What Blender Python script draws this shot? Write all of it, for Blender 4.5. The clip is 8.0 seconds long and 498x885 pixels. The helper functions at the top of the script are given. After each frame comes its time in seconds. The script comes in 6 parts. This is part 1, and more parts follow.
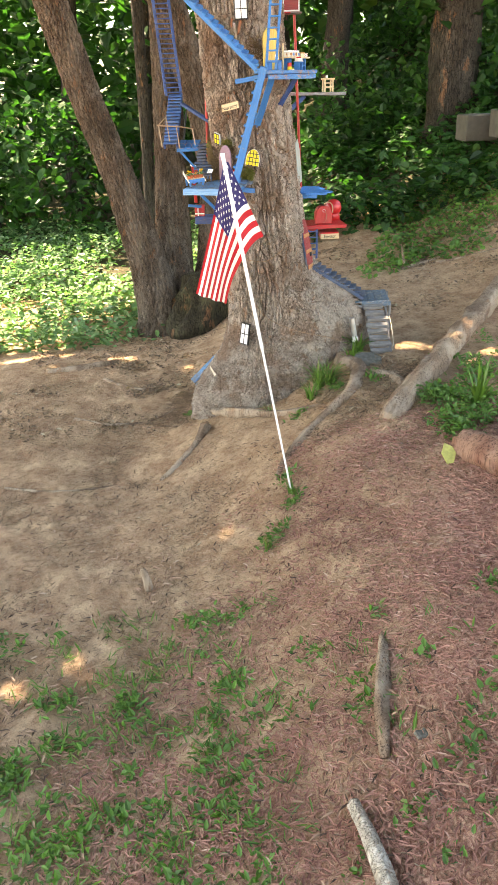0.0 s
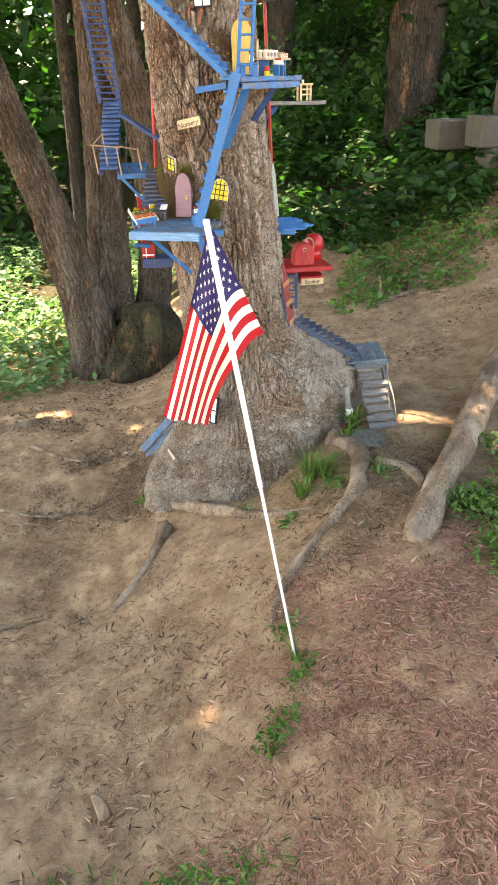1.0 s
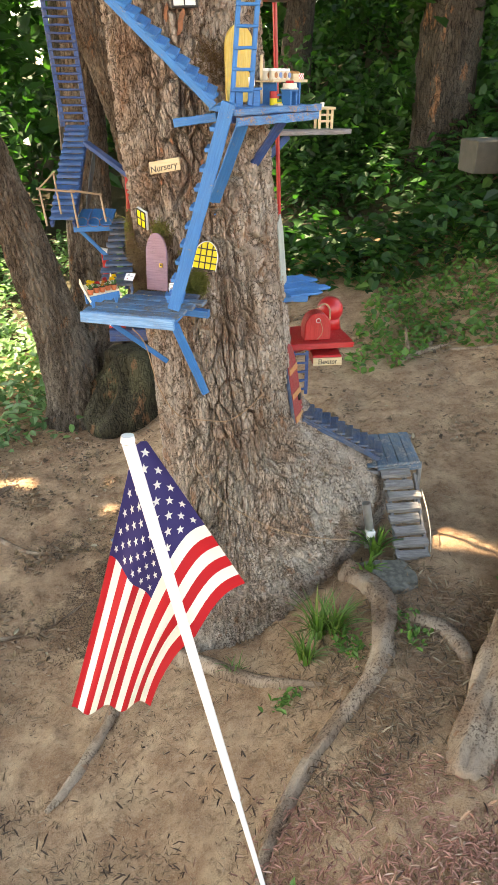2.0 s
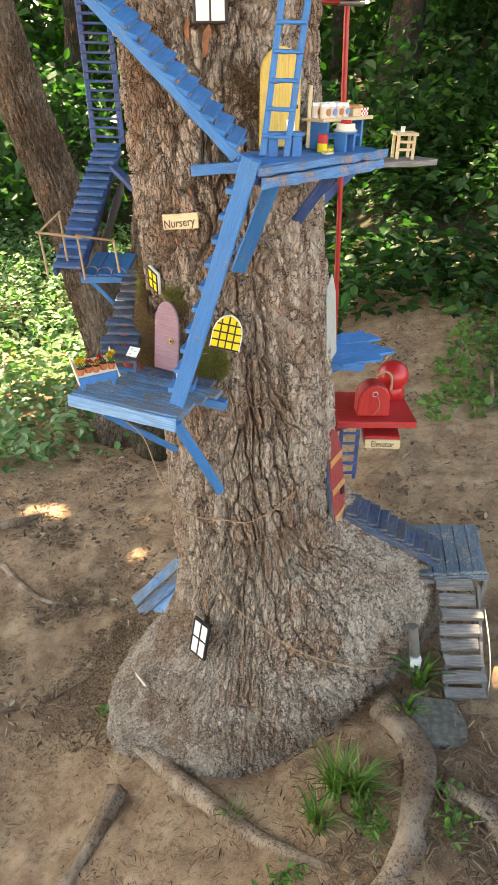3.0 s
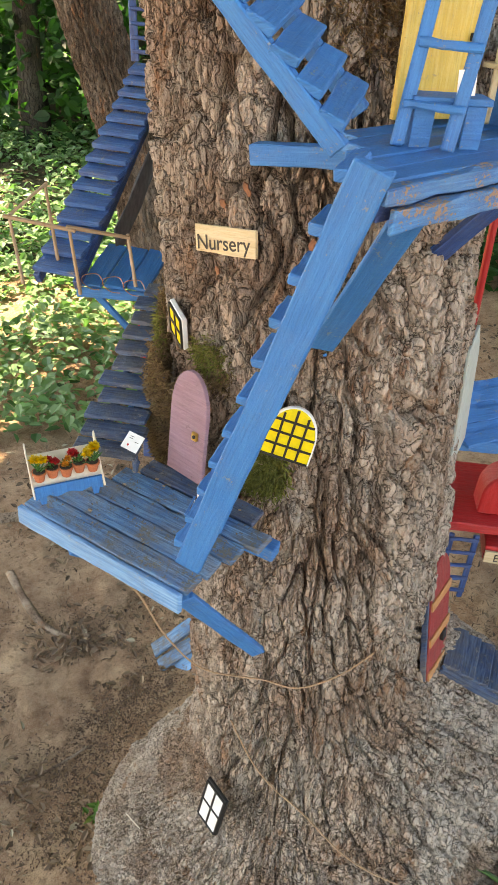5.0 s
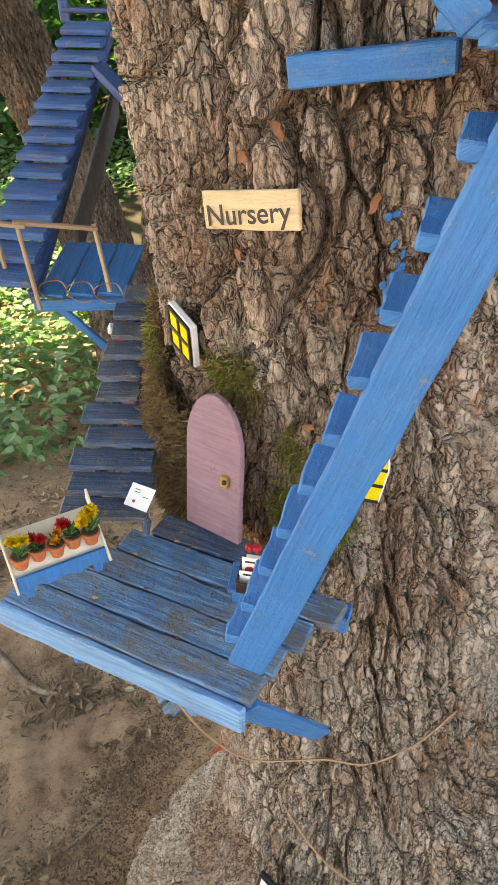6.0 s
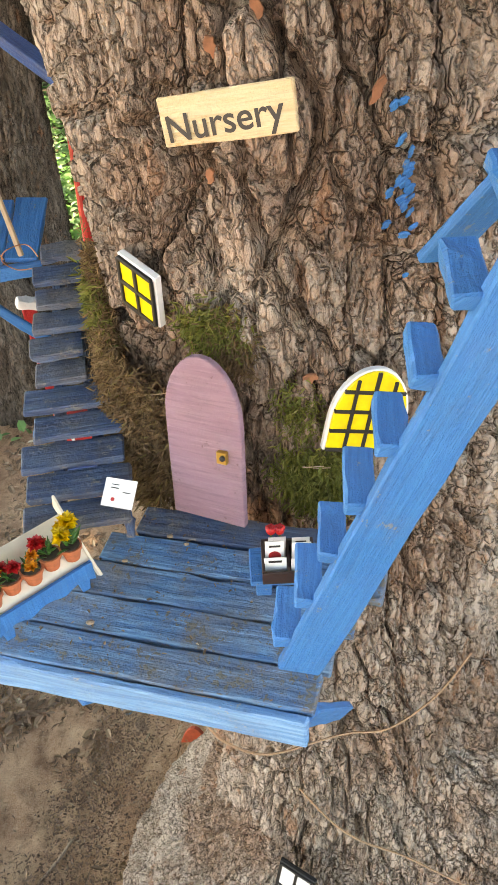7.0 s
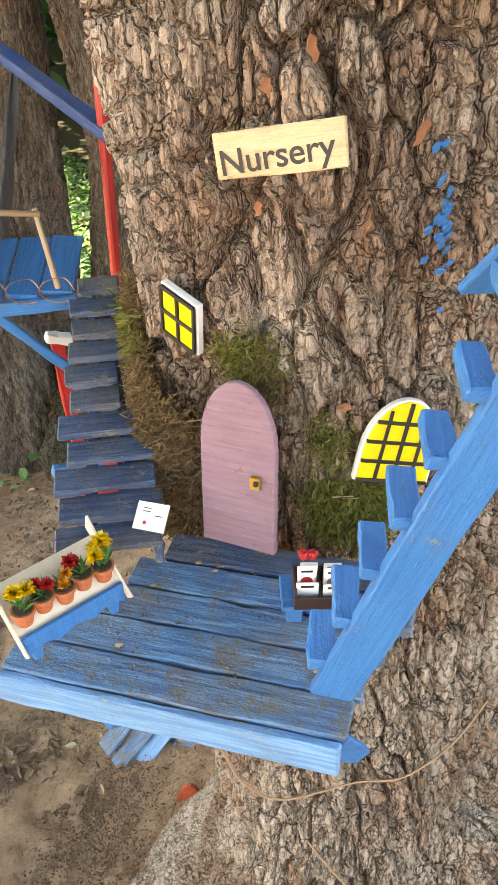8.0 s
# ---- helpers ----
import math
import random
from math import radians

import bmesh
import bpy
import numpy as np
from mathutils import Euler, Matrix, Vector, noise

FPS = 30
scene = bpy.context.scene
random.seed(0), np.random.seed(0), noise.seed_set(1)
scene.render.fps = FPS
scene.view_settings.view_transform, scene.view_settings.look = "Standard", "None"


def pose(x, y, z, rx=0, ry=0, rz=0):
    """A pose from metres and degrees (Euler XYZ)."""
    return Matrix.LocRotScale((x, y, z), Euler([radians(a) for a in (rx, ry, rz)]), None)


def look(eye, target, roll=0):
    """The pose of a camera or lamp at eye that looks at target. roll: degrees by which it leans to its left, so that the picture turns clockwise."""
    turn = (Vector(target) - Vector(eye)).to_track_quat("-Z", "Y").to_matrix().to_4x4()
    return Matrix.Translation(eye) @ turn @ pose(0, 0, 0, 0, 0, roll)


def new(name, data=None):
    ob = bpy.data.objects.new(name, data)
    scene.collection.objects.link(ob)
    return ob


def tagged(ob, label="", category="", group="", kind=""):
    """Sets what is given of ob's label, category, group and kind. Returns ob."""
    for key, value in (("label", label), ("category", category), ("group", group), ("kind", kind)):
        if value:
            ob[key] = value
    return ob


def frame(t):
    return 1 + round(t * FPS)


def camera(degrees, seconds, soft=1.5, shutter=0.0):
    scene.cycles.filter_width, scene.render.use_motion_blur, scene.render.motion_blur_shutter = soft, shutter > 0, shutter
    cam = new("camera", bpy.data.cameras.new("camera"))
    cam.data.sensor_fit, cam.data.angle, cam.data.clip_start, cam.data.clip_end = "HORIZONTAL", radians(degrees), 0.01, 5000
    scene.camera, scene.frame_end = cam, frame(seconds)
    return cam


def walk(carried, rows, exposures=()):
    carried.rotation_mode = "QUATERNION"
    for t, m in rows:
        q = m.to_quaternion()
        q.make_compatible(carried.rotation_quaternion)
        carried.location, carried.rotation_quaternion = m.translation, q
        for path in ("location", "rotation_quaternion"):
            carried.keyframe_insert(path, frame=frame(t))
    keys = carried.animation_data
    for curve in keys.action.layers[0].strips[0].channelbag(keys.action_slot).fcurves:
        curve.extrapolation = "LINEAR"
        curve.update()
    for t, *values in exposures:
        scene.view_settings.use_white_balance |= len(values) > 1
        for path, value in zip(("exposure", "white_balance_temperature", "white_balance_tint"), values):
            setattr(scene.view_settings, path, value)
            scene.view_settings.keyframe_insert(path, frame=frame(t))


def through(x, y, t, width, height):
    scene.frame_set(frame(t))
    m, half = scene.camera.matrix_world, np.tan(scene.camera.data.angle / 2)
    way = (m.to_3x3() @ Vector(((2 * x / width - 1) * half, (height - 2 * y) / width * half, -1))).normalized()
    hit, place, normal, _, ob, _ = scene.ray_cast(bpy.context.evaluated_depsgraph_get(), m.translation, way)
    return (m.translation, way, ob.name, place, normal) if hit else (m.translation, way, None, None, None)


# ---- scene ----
cam = camera(37.0, 8.0, 1.05)
PATH = [
    (0, (0.039, 0.054, 1.427), (0.008, 1.863, 0.574), -1.5),
    (0.5, (-0.104, 0.476, 1.449), (-0.038, 2.279, 0.586), -1.3),
    (1, (-0.083, 0.898, 1.49), (0.055, 2.691, 0.615), -0.9),
    (1.2, (-0.066, 1.047, 1.519), (0.096, 2.837, 0.642), -0.3),
    (2.3, (0.094, 1.788, 1.595), (0.159, 3.579, 0.708), 0.9),
    (2.5, (0.145, 1.864, 1.64), (0.155, 3.648, 0.736), 1.0),
    (3, (0.155, 2.082, 1.662), (0.053, 3.84, 0.714), 1.8),
    (3.5, (0.119, 2.34, 1.659), (-0.058, 4.057, 0.648), 3.0),
    (4, (0.162, 2.485, 1.649), (-0.065, 4.16, 0.58), 4.0),
    (4.5, (0.145, 2.607, 1.63), (-0.082, 4.258, 0.525), 5.3),
    (5, (0.094, 2.744, 1.63), (-0.17, 4.366, 0.491), 4.9),
    (5.2, (0.087, 2.784, 1.626), (-0.193, 4.401, 0.482), 4.1),
    (6.3, (-0.043, 2.96, 1.513), (-0.075, 4.595, 0.361), -1.6),
    (6.5, (-0.05, 2.974, 1.508), (0.047, 4.578, 0.317), -1.2),
    (7, (-0.103, 3.01, 1.483), (0.067, 4.576, 0.251), -2.4),
    (7.5, (-0.119, 3.015, 1.503), (0.076, 4.577, 0.269), -1.7),
    (8, (-0.134, 2.992, 1.469), (0.066, 4.65, 0.37), -0.3),
]
walk(cam, [(t, look(eye, target, roll)) for t, eye, target, roll in PATH], exposures=[(0.0, 3.18, 9600, 13), (1.2, 3.08, 9600, 13), (2.5, 3.0, 9600, 13), (3.5, 2.96, 9600, 13), (4.5, 2.94, 9600, 13), (5.2, 2.84, 9600, 13), (6.5, 3.0, 9600, 13), (7.0, 3.16, 9600, 13), (8.0, 3.28, 9600, 13)])

# ---- daylight ----
SUN_AZ, SUN_EL = 310.0, 60.0      # degrees: the sun stands beyond the tree, to its open side
world = bpy.data.worlds.new("sky")
scene.world = world
world.use_nodes = True
wn = world.node_tree
sky = wn.nodes.new("ShaderNodeTexSky")
sky.sky_type = "NISHITA"
sky.sun_disc = False
sky.sun_elevation = radians(SUN_EL)
sky.sun_rotation = radians(SUN_AZ)
wn.links.new(sky.outputs[0], wn.nodes["Background"].inputs[0])
wn.nodes["Background"].inputs[1].default_value = 0.15
sun_data = bpy.data.lights.new("sun", "SUN")
sun_data.energy = 4.5
sun_data.angle = radians(0.6)
sun_data.color = (1.0, 0.95, 0.86)
sun = new("sun", sun_data)
SUN_DIR = Vector((math.sin(radians(SUN_AZ)) * math.cos(radians(SUN_EL)), math.cos(radians(SUN_AZ)) * math.cos(radians(SUN_EL)), math.sin(radians(SUN_EL))))
sun.matrix_world = Matrix.Translation((0, 0, 12)) @ SUN_DIR.to_track_quat("Z", "Y").to_matrix().to_4x4()


# ---- materials ----
def material(name):
    m = bpy.data.materials.new(name)
    m.use_nodes = True
    nt = m.node_tree
    return m, nt, nt.nodes["Principled BSDF"]


def node(nt, kind, **inputs):
    n = nt.nodes.new(kind)
    for key, value in inputs.items():
        n.inputs[key].default_value = value
    return n


def coords(nt, which="Object", scale=(1, 1, 1)):
    tc = nt.nodes.new("ShaderNodeTexCoord")
    mp = nt.nodes.new("ShaderNodeMapping")
    mp.inputs["Scale"].default_value = scale
    nt.links.new(tc.outputs[which], mp.inputs["Vector"])
    return mp.outputs["Vector"]


def noise_tex(nt, vec, scale, detail=5.0, rough=0.6):
    n = node(nt, "ShaderNodeTexNoise", Scale=scale, Detail=detail, Roughness=rough)
    nt.links.new(vec, n.inputs["Vector"])
    return n.outputs["Fac"]


def ramp(nt, fac, stops):
    r = nt.nodes.new("ShaderNodeValToRGB")
    e = r.color_ramp.elements
    while len(e) < len(stops):
        e.new(0.5)
    for el, (p, c) in zip(e, stops):
        el.position, el.color = p, (*c, 1) if len(c) == 3 else c
    nt.links.new(fac, r.inputs["Fac"])
    return r.outputs["Color"]


def mix(nt, fac, a, b, blend="MIX"):
    n = nt.nodes.new("ShaderNodeMix")
    n.data_type, n.blend_type = "RGBA", blend
    for sock, value in ((n.inputs[0], fac), (n.inputs[6], a), (n.inputs[7], b)):
        if isinstance(value, (int, float)):
            sock.default_value = value
        elif isinstance(value, tuple):
            sock.default_value = (*value, 1)
        else:
            nt.links.new(value, sock)
    return n.outputs[2]


def bump(nt, bsdf, height, strength=0.5, distance=0.002):
    b = node(nt, "ShaderNodeBump", Strength=strength, Distance=distance)
    nt.links.new(height, b.inputs["Height"])
    nt.links.new(b.outputs[0], bsdf.inputs["Normal"])


def grey(v):
    return (v, v, v)


def painted(name, colour, worn, under=(0.30, 0.22, 0.15), chips=0.62, rough=0.55, grime=0.3, across=False):
    """Brushed paint on weathered wood: grain along the board, chips to bare wood and grime."""
    m, nt, b = material(name)
    uv = coords(nt, "UV")
    info = nt.nodes.new("ShaderNodeObjectInfo")
    add = nt.nodes.new("ShaderNodeVectorMath")
    nt.links.new(uv, add.inputs[0])
    mul = node(nt, "ShaderNodeMath")
    mul.operation = "MULTIPLY"
    nt.links.new(info.outputs["Random"], mul.inputs[0])
    mul.inputs[1].default_value = 3.7
    nt.links.new(mul.outputs[0], add.inputs[1])
    st = nt.nodes.new("ShaderNodeMapping")
    st.inputs["Scale"].default_value = (110, 9, 9) if across else (9, 110, 110)
    nt.links.new(add.outputs[0], st.inputs["Vector"])
    grain = noise_tex(nt, st.outputs[0], 2.2, 6, 0.65)
    blotch = noise_tex(nt, add.outputs[0], 32, 6, 0.7)
    speck = noise_tex(nt, add.outputs[0], 240, 3, 0.7)
    c = mix(nt, ramp(nt, grain, [(0.42, grey(0)), (0.60, grey(1))]), colour, worn)
    dark = tuple(x * 0.55 + 0.012 for x in colour)
    c = mix(nt, ramp(nt, blotch, [(0.46, grey(0)), (0.64, grey(grime))]), c, (0.12, 0.10, 0.075))
    c = mix(nt, ramp(nt, info.outputs["Random"], [(0.0, grey(0)), (1.0, grey(0.35))]), c, dark)
    soil_n = noise_tex(nt, add.outputs[0], 13, 5, 0.7)
    c = mix(nt, ramp(nt, soil_n, [(0.46, grey(0)), (0.62, grey(max(0.0, grime - 0.15)))]), c, (0.17, 0.145, 0.11))
    thin = nt.nodes.new("ShaderNodeMapping")
    thin.inputs["Scale"].default_value = (330, 14, 14) if across else (14, 330, 330)
    nt.links.new(add.outputs[0], thin.inputs["Vector"])
    line = noise_tex(nt, thin.outputs[0], 1.6, 4, 0.6)
    c = mix(nt, ramp(nt, line, [(0.36, grey(0.10 + grime * 0.8)), (0.46, grey(0))]), c, tuple(x * 0.25 + 0.012 for x in colour))
    c = mix(nt, ramp(nt, line, [(0.60, grey(0)), (0.68, grey(0.5 * grime + 0.1))]), c, tuple(min(0.85, x * 1.5 + 0.06) for x in worn))
    both = mix(nt, 0.5, blotch, speck)
    c = mix(nt, ramp(nt, both, [(chips * 0.5 + 0.26, grey(0)), (chips * 0.5 + 0.275, grey(1))]), c, under)
    nt.links.new(c, b.inputs["Base Color"])
    b.inputs["Roughness"].default_value = rough
    bump(nt, b, mix(nt, 0.45, grain, speck), 0.8, 0.004)
    return m


def plain(name, colour, rough=0.6, metal=0.0, vary=0.25, scale=90.0, relief=0.25, other=None):
    m, nt, b = material(name)
    v = coords(nt, "Object")
    n = noise_tex(nt, v, scale, 5, 0.65)
    n2 = noise_tex(nt, v, scale * 0.13, 4, 0.6)
    dark = other or tuple(x * (1 - vary) for x in colour)
    c = mix(nt, ramp(nt, n, [(0.40, grey(0)), (0.60, grey(1))]), dark, colour)
    c = mix(nt, ramp(nt, n2, [(0.35, grey(0)), (0.75, grey(0.4))]), c, dark)
    nt.links.new(c, b.inputs["Base Color"])
    b.inputs["Roughness"].default_value = rough
    b.inputs["Metallic"].default_value = metal
    bump(nt, b, n, relief, 0.001)
    return m


def leafy(name, dark, light, yellow, rough=0.5, through=0.45):
    """Thin leaves: each one its own green, with light coming through."""
    m, nt, b = material(name)
    geo = nt.nodes.new("ShaderNodeNewGeometry")
    c = ramp(nt, geo.outputs["Random Per Island"], [(0.0, dark), (0.55, light), (0.93, light), (1.0, yellow)])
    n = noise_tex(nt, coords(nt, "Object"), 1.3, 3)
    c = mix(nt, ramp(nt, n, [(0.35, grey(0)), (0.7, grey(0.6))]), c, dark)
    nt.links.new(c, b.inputs["Base Color"])
    b.inputs["Roughness"].default_value = rough
    t = nt.nodes.new("ShaderNodeBsdfTranslucent")
    nt.links.new(mix(nt, 1.0, c, (0.68, 1.0, 0.48), "MULTIPLY"), t.inputs["Color"])
    s = nt.nodes.new("ShaderNodeMixShader")
    s.inputs[0].default_value = through
    nt.links.new(b.outputs[0], s.inputs[1])
    nt.links.new(t.outputs[0], s.inputs[2])
    nt.links.new(s.outputs[0], nt.nodes["Material Output"].inputs["Surface"])
    return m


def along(nt, squeeze, foot):
    """Object coordinates drawn out along the stem above the height foot, and even below it."""
    if foot is None:
        return coords(nt, "Object", (1, 1, squeeze))
    tc = nt.nodes.new("ShaderNodeTexCoord")
    sep = nt.nodes.new("ShaderNodeSeparateXYZ")
    nt.links.new(tc.outputs["Object"], sep.inputs[0])
    least = node(nt, "ShaderNodeMath")
    least.operation = "MINIMUM"
    nt.links.new(sep.outputs["Z"], least.inputs[0])
    least.inputs[1].default_value = foot
    keep_ = node(nt, "ShaderNodeMath")
    keep_.operation = "MULTIPLY"
    nt.links.new(least.outputs[0], keep_.inputs[0])
    keep_.inputs[1].default_value = 1 - squeeze
    total = node(nt, "ShaderNodeMath")
    total.operation = "MULTIPLY_ADD"
    nt.links.new(sep.outputs["Z"], total.inputs[0])
    total.inputs[1].default_value = squeeze
    nt.links.new(keep_.outputs[0], total.inputs[2])
    out = nt.nodes.new("ShaderNodeCombineXYZ")
    nt.links.new(sep.outputs["X"], out.inputs[0])
    nt.links.new(sep.outputs["Y"], out.inputs[1])
    nt.links.new(total.outputs[0], out.inputs[2])
    return out.outputs[0]


def bark_material(name, base, brown, pale, fine=1.0, crack=0.62, dotty=0.3, flaky=1.0, foot=None, net_scale=80.0):
    """Bark: streaks, patches and a net of small cracks between flakes."""
    m, nt, b = material(name)
    v = coords(nt, "Object")
    vs = along(nt, 0.35, foot)
    streak = noise_tex(nt, vs, 14 * fine, 6, 0.65)
    patch = noise_tex(nt, v, 5 * fine, 5, 0.6)
    vl = along(nt, 0.13, foot)
    fine_n = noise_tex(nt, vl, 230 * fine, 6, 0.66)
    fine_n.node.inputs["Distortion"].default_value = 0.6
    dots = noise_tex(nt, v, 420 * fine, 3, 0.6)
    warp = node(nt, "ShaderNodeTexNoise", Scale=45 * fine, Detail=4.0)
    nt.links.new(v, warp.inputs["Vector"])
    bent = nt.nodes.new("ShaderNodeVectorMath")
    bent.operation = "MULTIPLY_ADD"
    nt.links.new(warp.outputs["Color"], bent.inputs[0])
    bent.inputs[1].default_value = (0.034 / fine, 0.034 / fine, 0.034 / fine)
    nt.links.new(along(nt, 0.42, foot), bent.inputs[2])
    net = node(nt, "ShaderNodeTexVoronoi", Scale=net_scale * fine)
    net.feature = "DISTANCE_TO_EDGE"
    nt.links.new(bent.outputs[0], net.inputs["Vector"])
    tone = node(nt, "ShaderNodeTexVoronoi", Scale=net_scale * fine)
    nt.links.new(bent.outputs[0], tone.inputs["Vector"])
    c = mix(nt, ramp(nt, streak, [(0.43, grey(0)), (0.58, grey(1))]), base, pale)
    c = mix(nt, ramp(nt, patch, [(0.47, grey(0)), (0.60, grey(0.8))]), c, brown)
    shade = nt.nodes.new("ShaderNodeSeparateXYZ")
    nt.links.new(tone.outputs["Color"], shade.inputs[0])
    c = mix(nt, ramp(nt, shade.outputs[0], [(0.0, grey(0.40 * flaky)), (0.5, grey(0))]), c, tuple(x * 0.75 for x in brown))
    c = mix(nt, ramp(nt, shade.outputs[1], [(0.6, grey(0)), (1.0, grey(0.18 * flaky))]), c, tuple(min(1, x * 1.15) for x in pale))
    c = mix(nt, ramp(nt, fine_n, [(0.40, grey(0.85)), (0.50, grey(0))]), c, tuple(x * 0.34 for x in brown))
    c = mix(nt, ramp(nt, dots, [(0.56, grey(0)), (0.64, grey(dotty))]), c, tuple(min(1, x * 1.2) for x in pale))
    wash = noise_tex(nt, along(nt, 0.10, foot), 13 * fine, 3, 0.55)
    c = mix(nt, ramp(nt, wash, [(0.50, grey(0)), (0.62, grey(0.55))]), c, tuple(min(1, x * 1.12) for x in pale))
    rust = noise_tex(nt, vs, 24 * fine, 4, 0.7)
    c = mix(nt, ramp(nt, rust, [(0.60, grey(0)), (0.66, grey(0.6))]), c, (0.30, 0.14, 0.07))
    open_ = ramp(nt, net.outputs["Distance"], [(0.0, grey(crack)), (0.085, grey(0))])
    some = noise_tex(nt, v, 30 * fine, 3, 0.6)
    c = mix(nt, mix(nt, 1.0, open_, ramp(nt, some, [(0.42, grey(0.1)), (0.55, grey(1))]), "MULTIPLY"), c, tuple(x * 0.08 for x in brown))
    nt.links.new(c, b.inputs["Base Color"])
    b.inputs["Roughness"].default_value = 0.9
    b.inputs["Specular IOR Level"].default_value = 0.2
    relief = mix(nt, 0.62 if crack > 0.1 else 0.95, ramp(nt, net.outputs["Distance"], [(0.0, grey(0)), (0.16, grey(1))]), mix(nt, 0.35, fine_n, dots))
    bump(nt, b, relief, 1.0, 0.009 / fine)
    return m


BLUE = painted("blue_paint", (0.010, 0.165, 0.455), (0.018, 0.20, 0.50), under=(0.16, 0.20, 0.26), chips=0.68, grime=0.15)
WORN_BLUE = painted("chipped_blue_paint", (0.020, 0.17, 0.43), (0.06, 0.26, 0.52), under=(0.33, 0.20, 0.12), chips=0.575, grime=0.35)
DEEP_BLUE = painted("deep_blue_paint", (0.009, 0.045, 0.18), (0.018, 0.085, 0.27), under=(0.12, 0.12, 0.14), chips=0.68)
MID_BLUE = painted("mid_blue_paint", (0.012, 0.085, 0.29), (0.04, 0.17, 0.41), under=(0.16, 0.17, 0.19), chips=0.66)
DECK_BLUE = painted("faded_blue_paint", (0.036, 0.15, 0.33), (0.13, 0.31, 0.50), under=(0.13, 0.12, 0.10), grime=0.7, chips=0.60)
PALE_BLUE = painted("pale_blue_paint", (0.10, 0.29, 0.56), (0.20, 0.42, 0.66), under=(0.30, 0.32, 0.32), chips=0.70, grime=0.2)
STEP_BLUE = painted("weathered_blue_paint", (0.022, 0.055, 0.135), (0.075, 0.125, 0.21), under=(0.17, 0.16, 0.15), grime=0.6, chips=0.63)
GREY_BLUE = painted("grey_blue_paint", (0.055, 0.105, 0.16), (0.13, 0.20, 0.26), under=(0.33, 0.29, 0.27), grime=0.45, chips=0.58)
GREY_WOOD = painted("grey_weathered_wood", (0.14, 0.13, 0.125), (0.29, 0.265, 0.25), under=(0.13, 0.11, 0.10), chips=0.64)
RED = painted("red_paint", (0.46, 0.012, 0.015), (0.56, 0.03, 0.03), under=(0.32, 0.03, 0.03), rough=0.35, grime=0.12, chips=0.7)
DARK_RED = painted("dark_red_paint", (0.28, 0.02, 0.022), (0.36, 0.04, 0.035), under=(0.2, 0.03, 0.03), grime=0.2, chips=0.7)
ORANGE_TRIM = painted("orange_trim_paint", (0.55, 0.22, 0.07), (0.62, 0.30, 0.12), chips=0.7, grime=0.2)
MAUVE = painted("mauve_paint", (0.26, 0.15, 0.195), (0.30, 0.185, 0.225), under=(0.17, 0.10, 0.12), rough=0.7, grime=0.15, chips=0.70, across=True)
YELLOW = painted("yellow_paint", (0.60, 0.40, 0.07), (0.66, 0.48, 0.13), under=(0.4, 0.3, 0.12), chips=0.72, grime=0.12)
BRIGHT_YELLOW = plain("bright_yellow_paint", (0.78, 0.60, 0.015), 0.45, vary=0.18)
TRAY = plain("cream_painted_wood", (0.74, 0.66, 0.52), 0.6, vary=0.10)
WOOD = painted("bare_pale_wood", (0.64, 0.49, 0.28), (0.73, 0.59, 0.38), under=(0.42, 0.28, 0.13), chips=0.74, grime=0.1, rough=0.65)
TWIG = painted("bare_twig_wood", (0.36, 0.24, 0.14), (0.50, 0.38, 0.26), chips=0.7, grime=0.2)
BLACK = plain("black_ink", (0.012, 0.011, 0.010), 0.55)
WHITE = plain("white_paint", (0.74, 0.74, 0.72), 0.5, vary=0.08)
PLASTIC_WHITE = plain("white_plastic_tube", (0.80, 0.79, 0.77), 0.4, vary=0.05, relief=0.05)
METAL = plain("galvanised_metal", (0.62, 0.62, 0.62), 0.34, 0.9, vary=0.2, scale=40)
GOLD = plain("brass", (0.55, 0.36, 0.09), 0.35, 0.8)
TERRACOTTA = plain("terracotta", (0.50, 0.14, 0.055), 0.8, vary=0.25, scale=300)
SOIL = plain("potting_soil", (0.06, 0.035, 0.02), 0.95, vary=0.5, scale=500, relief=0.8)
DARK_BOX = plain("dark_brown_wood", (0.05, 0.025, 0.018), 0.5, vary=0.3)
FLOWER_RED = plain("red_petals", (0.55, 0.012, 0.015), 0.5, vary=0.35, scale=400)
FLOWER_YELLOW = plain("yellow_petals", (0.80, 0.52, 0.012), 0.5, vary=0.25, scale=400)
FLOWER_ORANGE = plain("orange_petals", (0.75, 0.28, 0.012), 0.5, vary=0.25, scale=400)
GREEN = plain("plant_green", (0.05, 0.17, 0.03), 0.5, vary=0.4, scale=200)
GLASS_JAR = plain("frosted_jar", (0.66, 0.60, 0.50), 0.12, vary=0.15)
PAPER = plain("paper", (0.80, 0.79, 0.76), 0.7, vary=0.06)
BLUE_PRINT = plain("blue_print", (0.15, 0.25, 0.48), 0.6)
RED_PRINT = plain("red_print", (0.55, 0.03, 0.03), 0.6)
BROWN_PRINT = plain("brown_print", (0.40, 0.17, 0.06), 0.6)
CREAM = plain("icing", (0.75, 0.68, 0.55), 0.5, vary=0.08, scale=200)
CRUST = plain("bread_crust", (0.55, 0.27, 0.08), 0.6, vary=0.35, scale=150)
STRING = plain("brown_string", (0.42, 0.26, 0.15), 0.8, vary=0.3, scale=400)
TARP = plain("grey_roofing_felt", (0.10, 0.10, 0.095), 0.8, vary=0.4, scale=60)
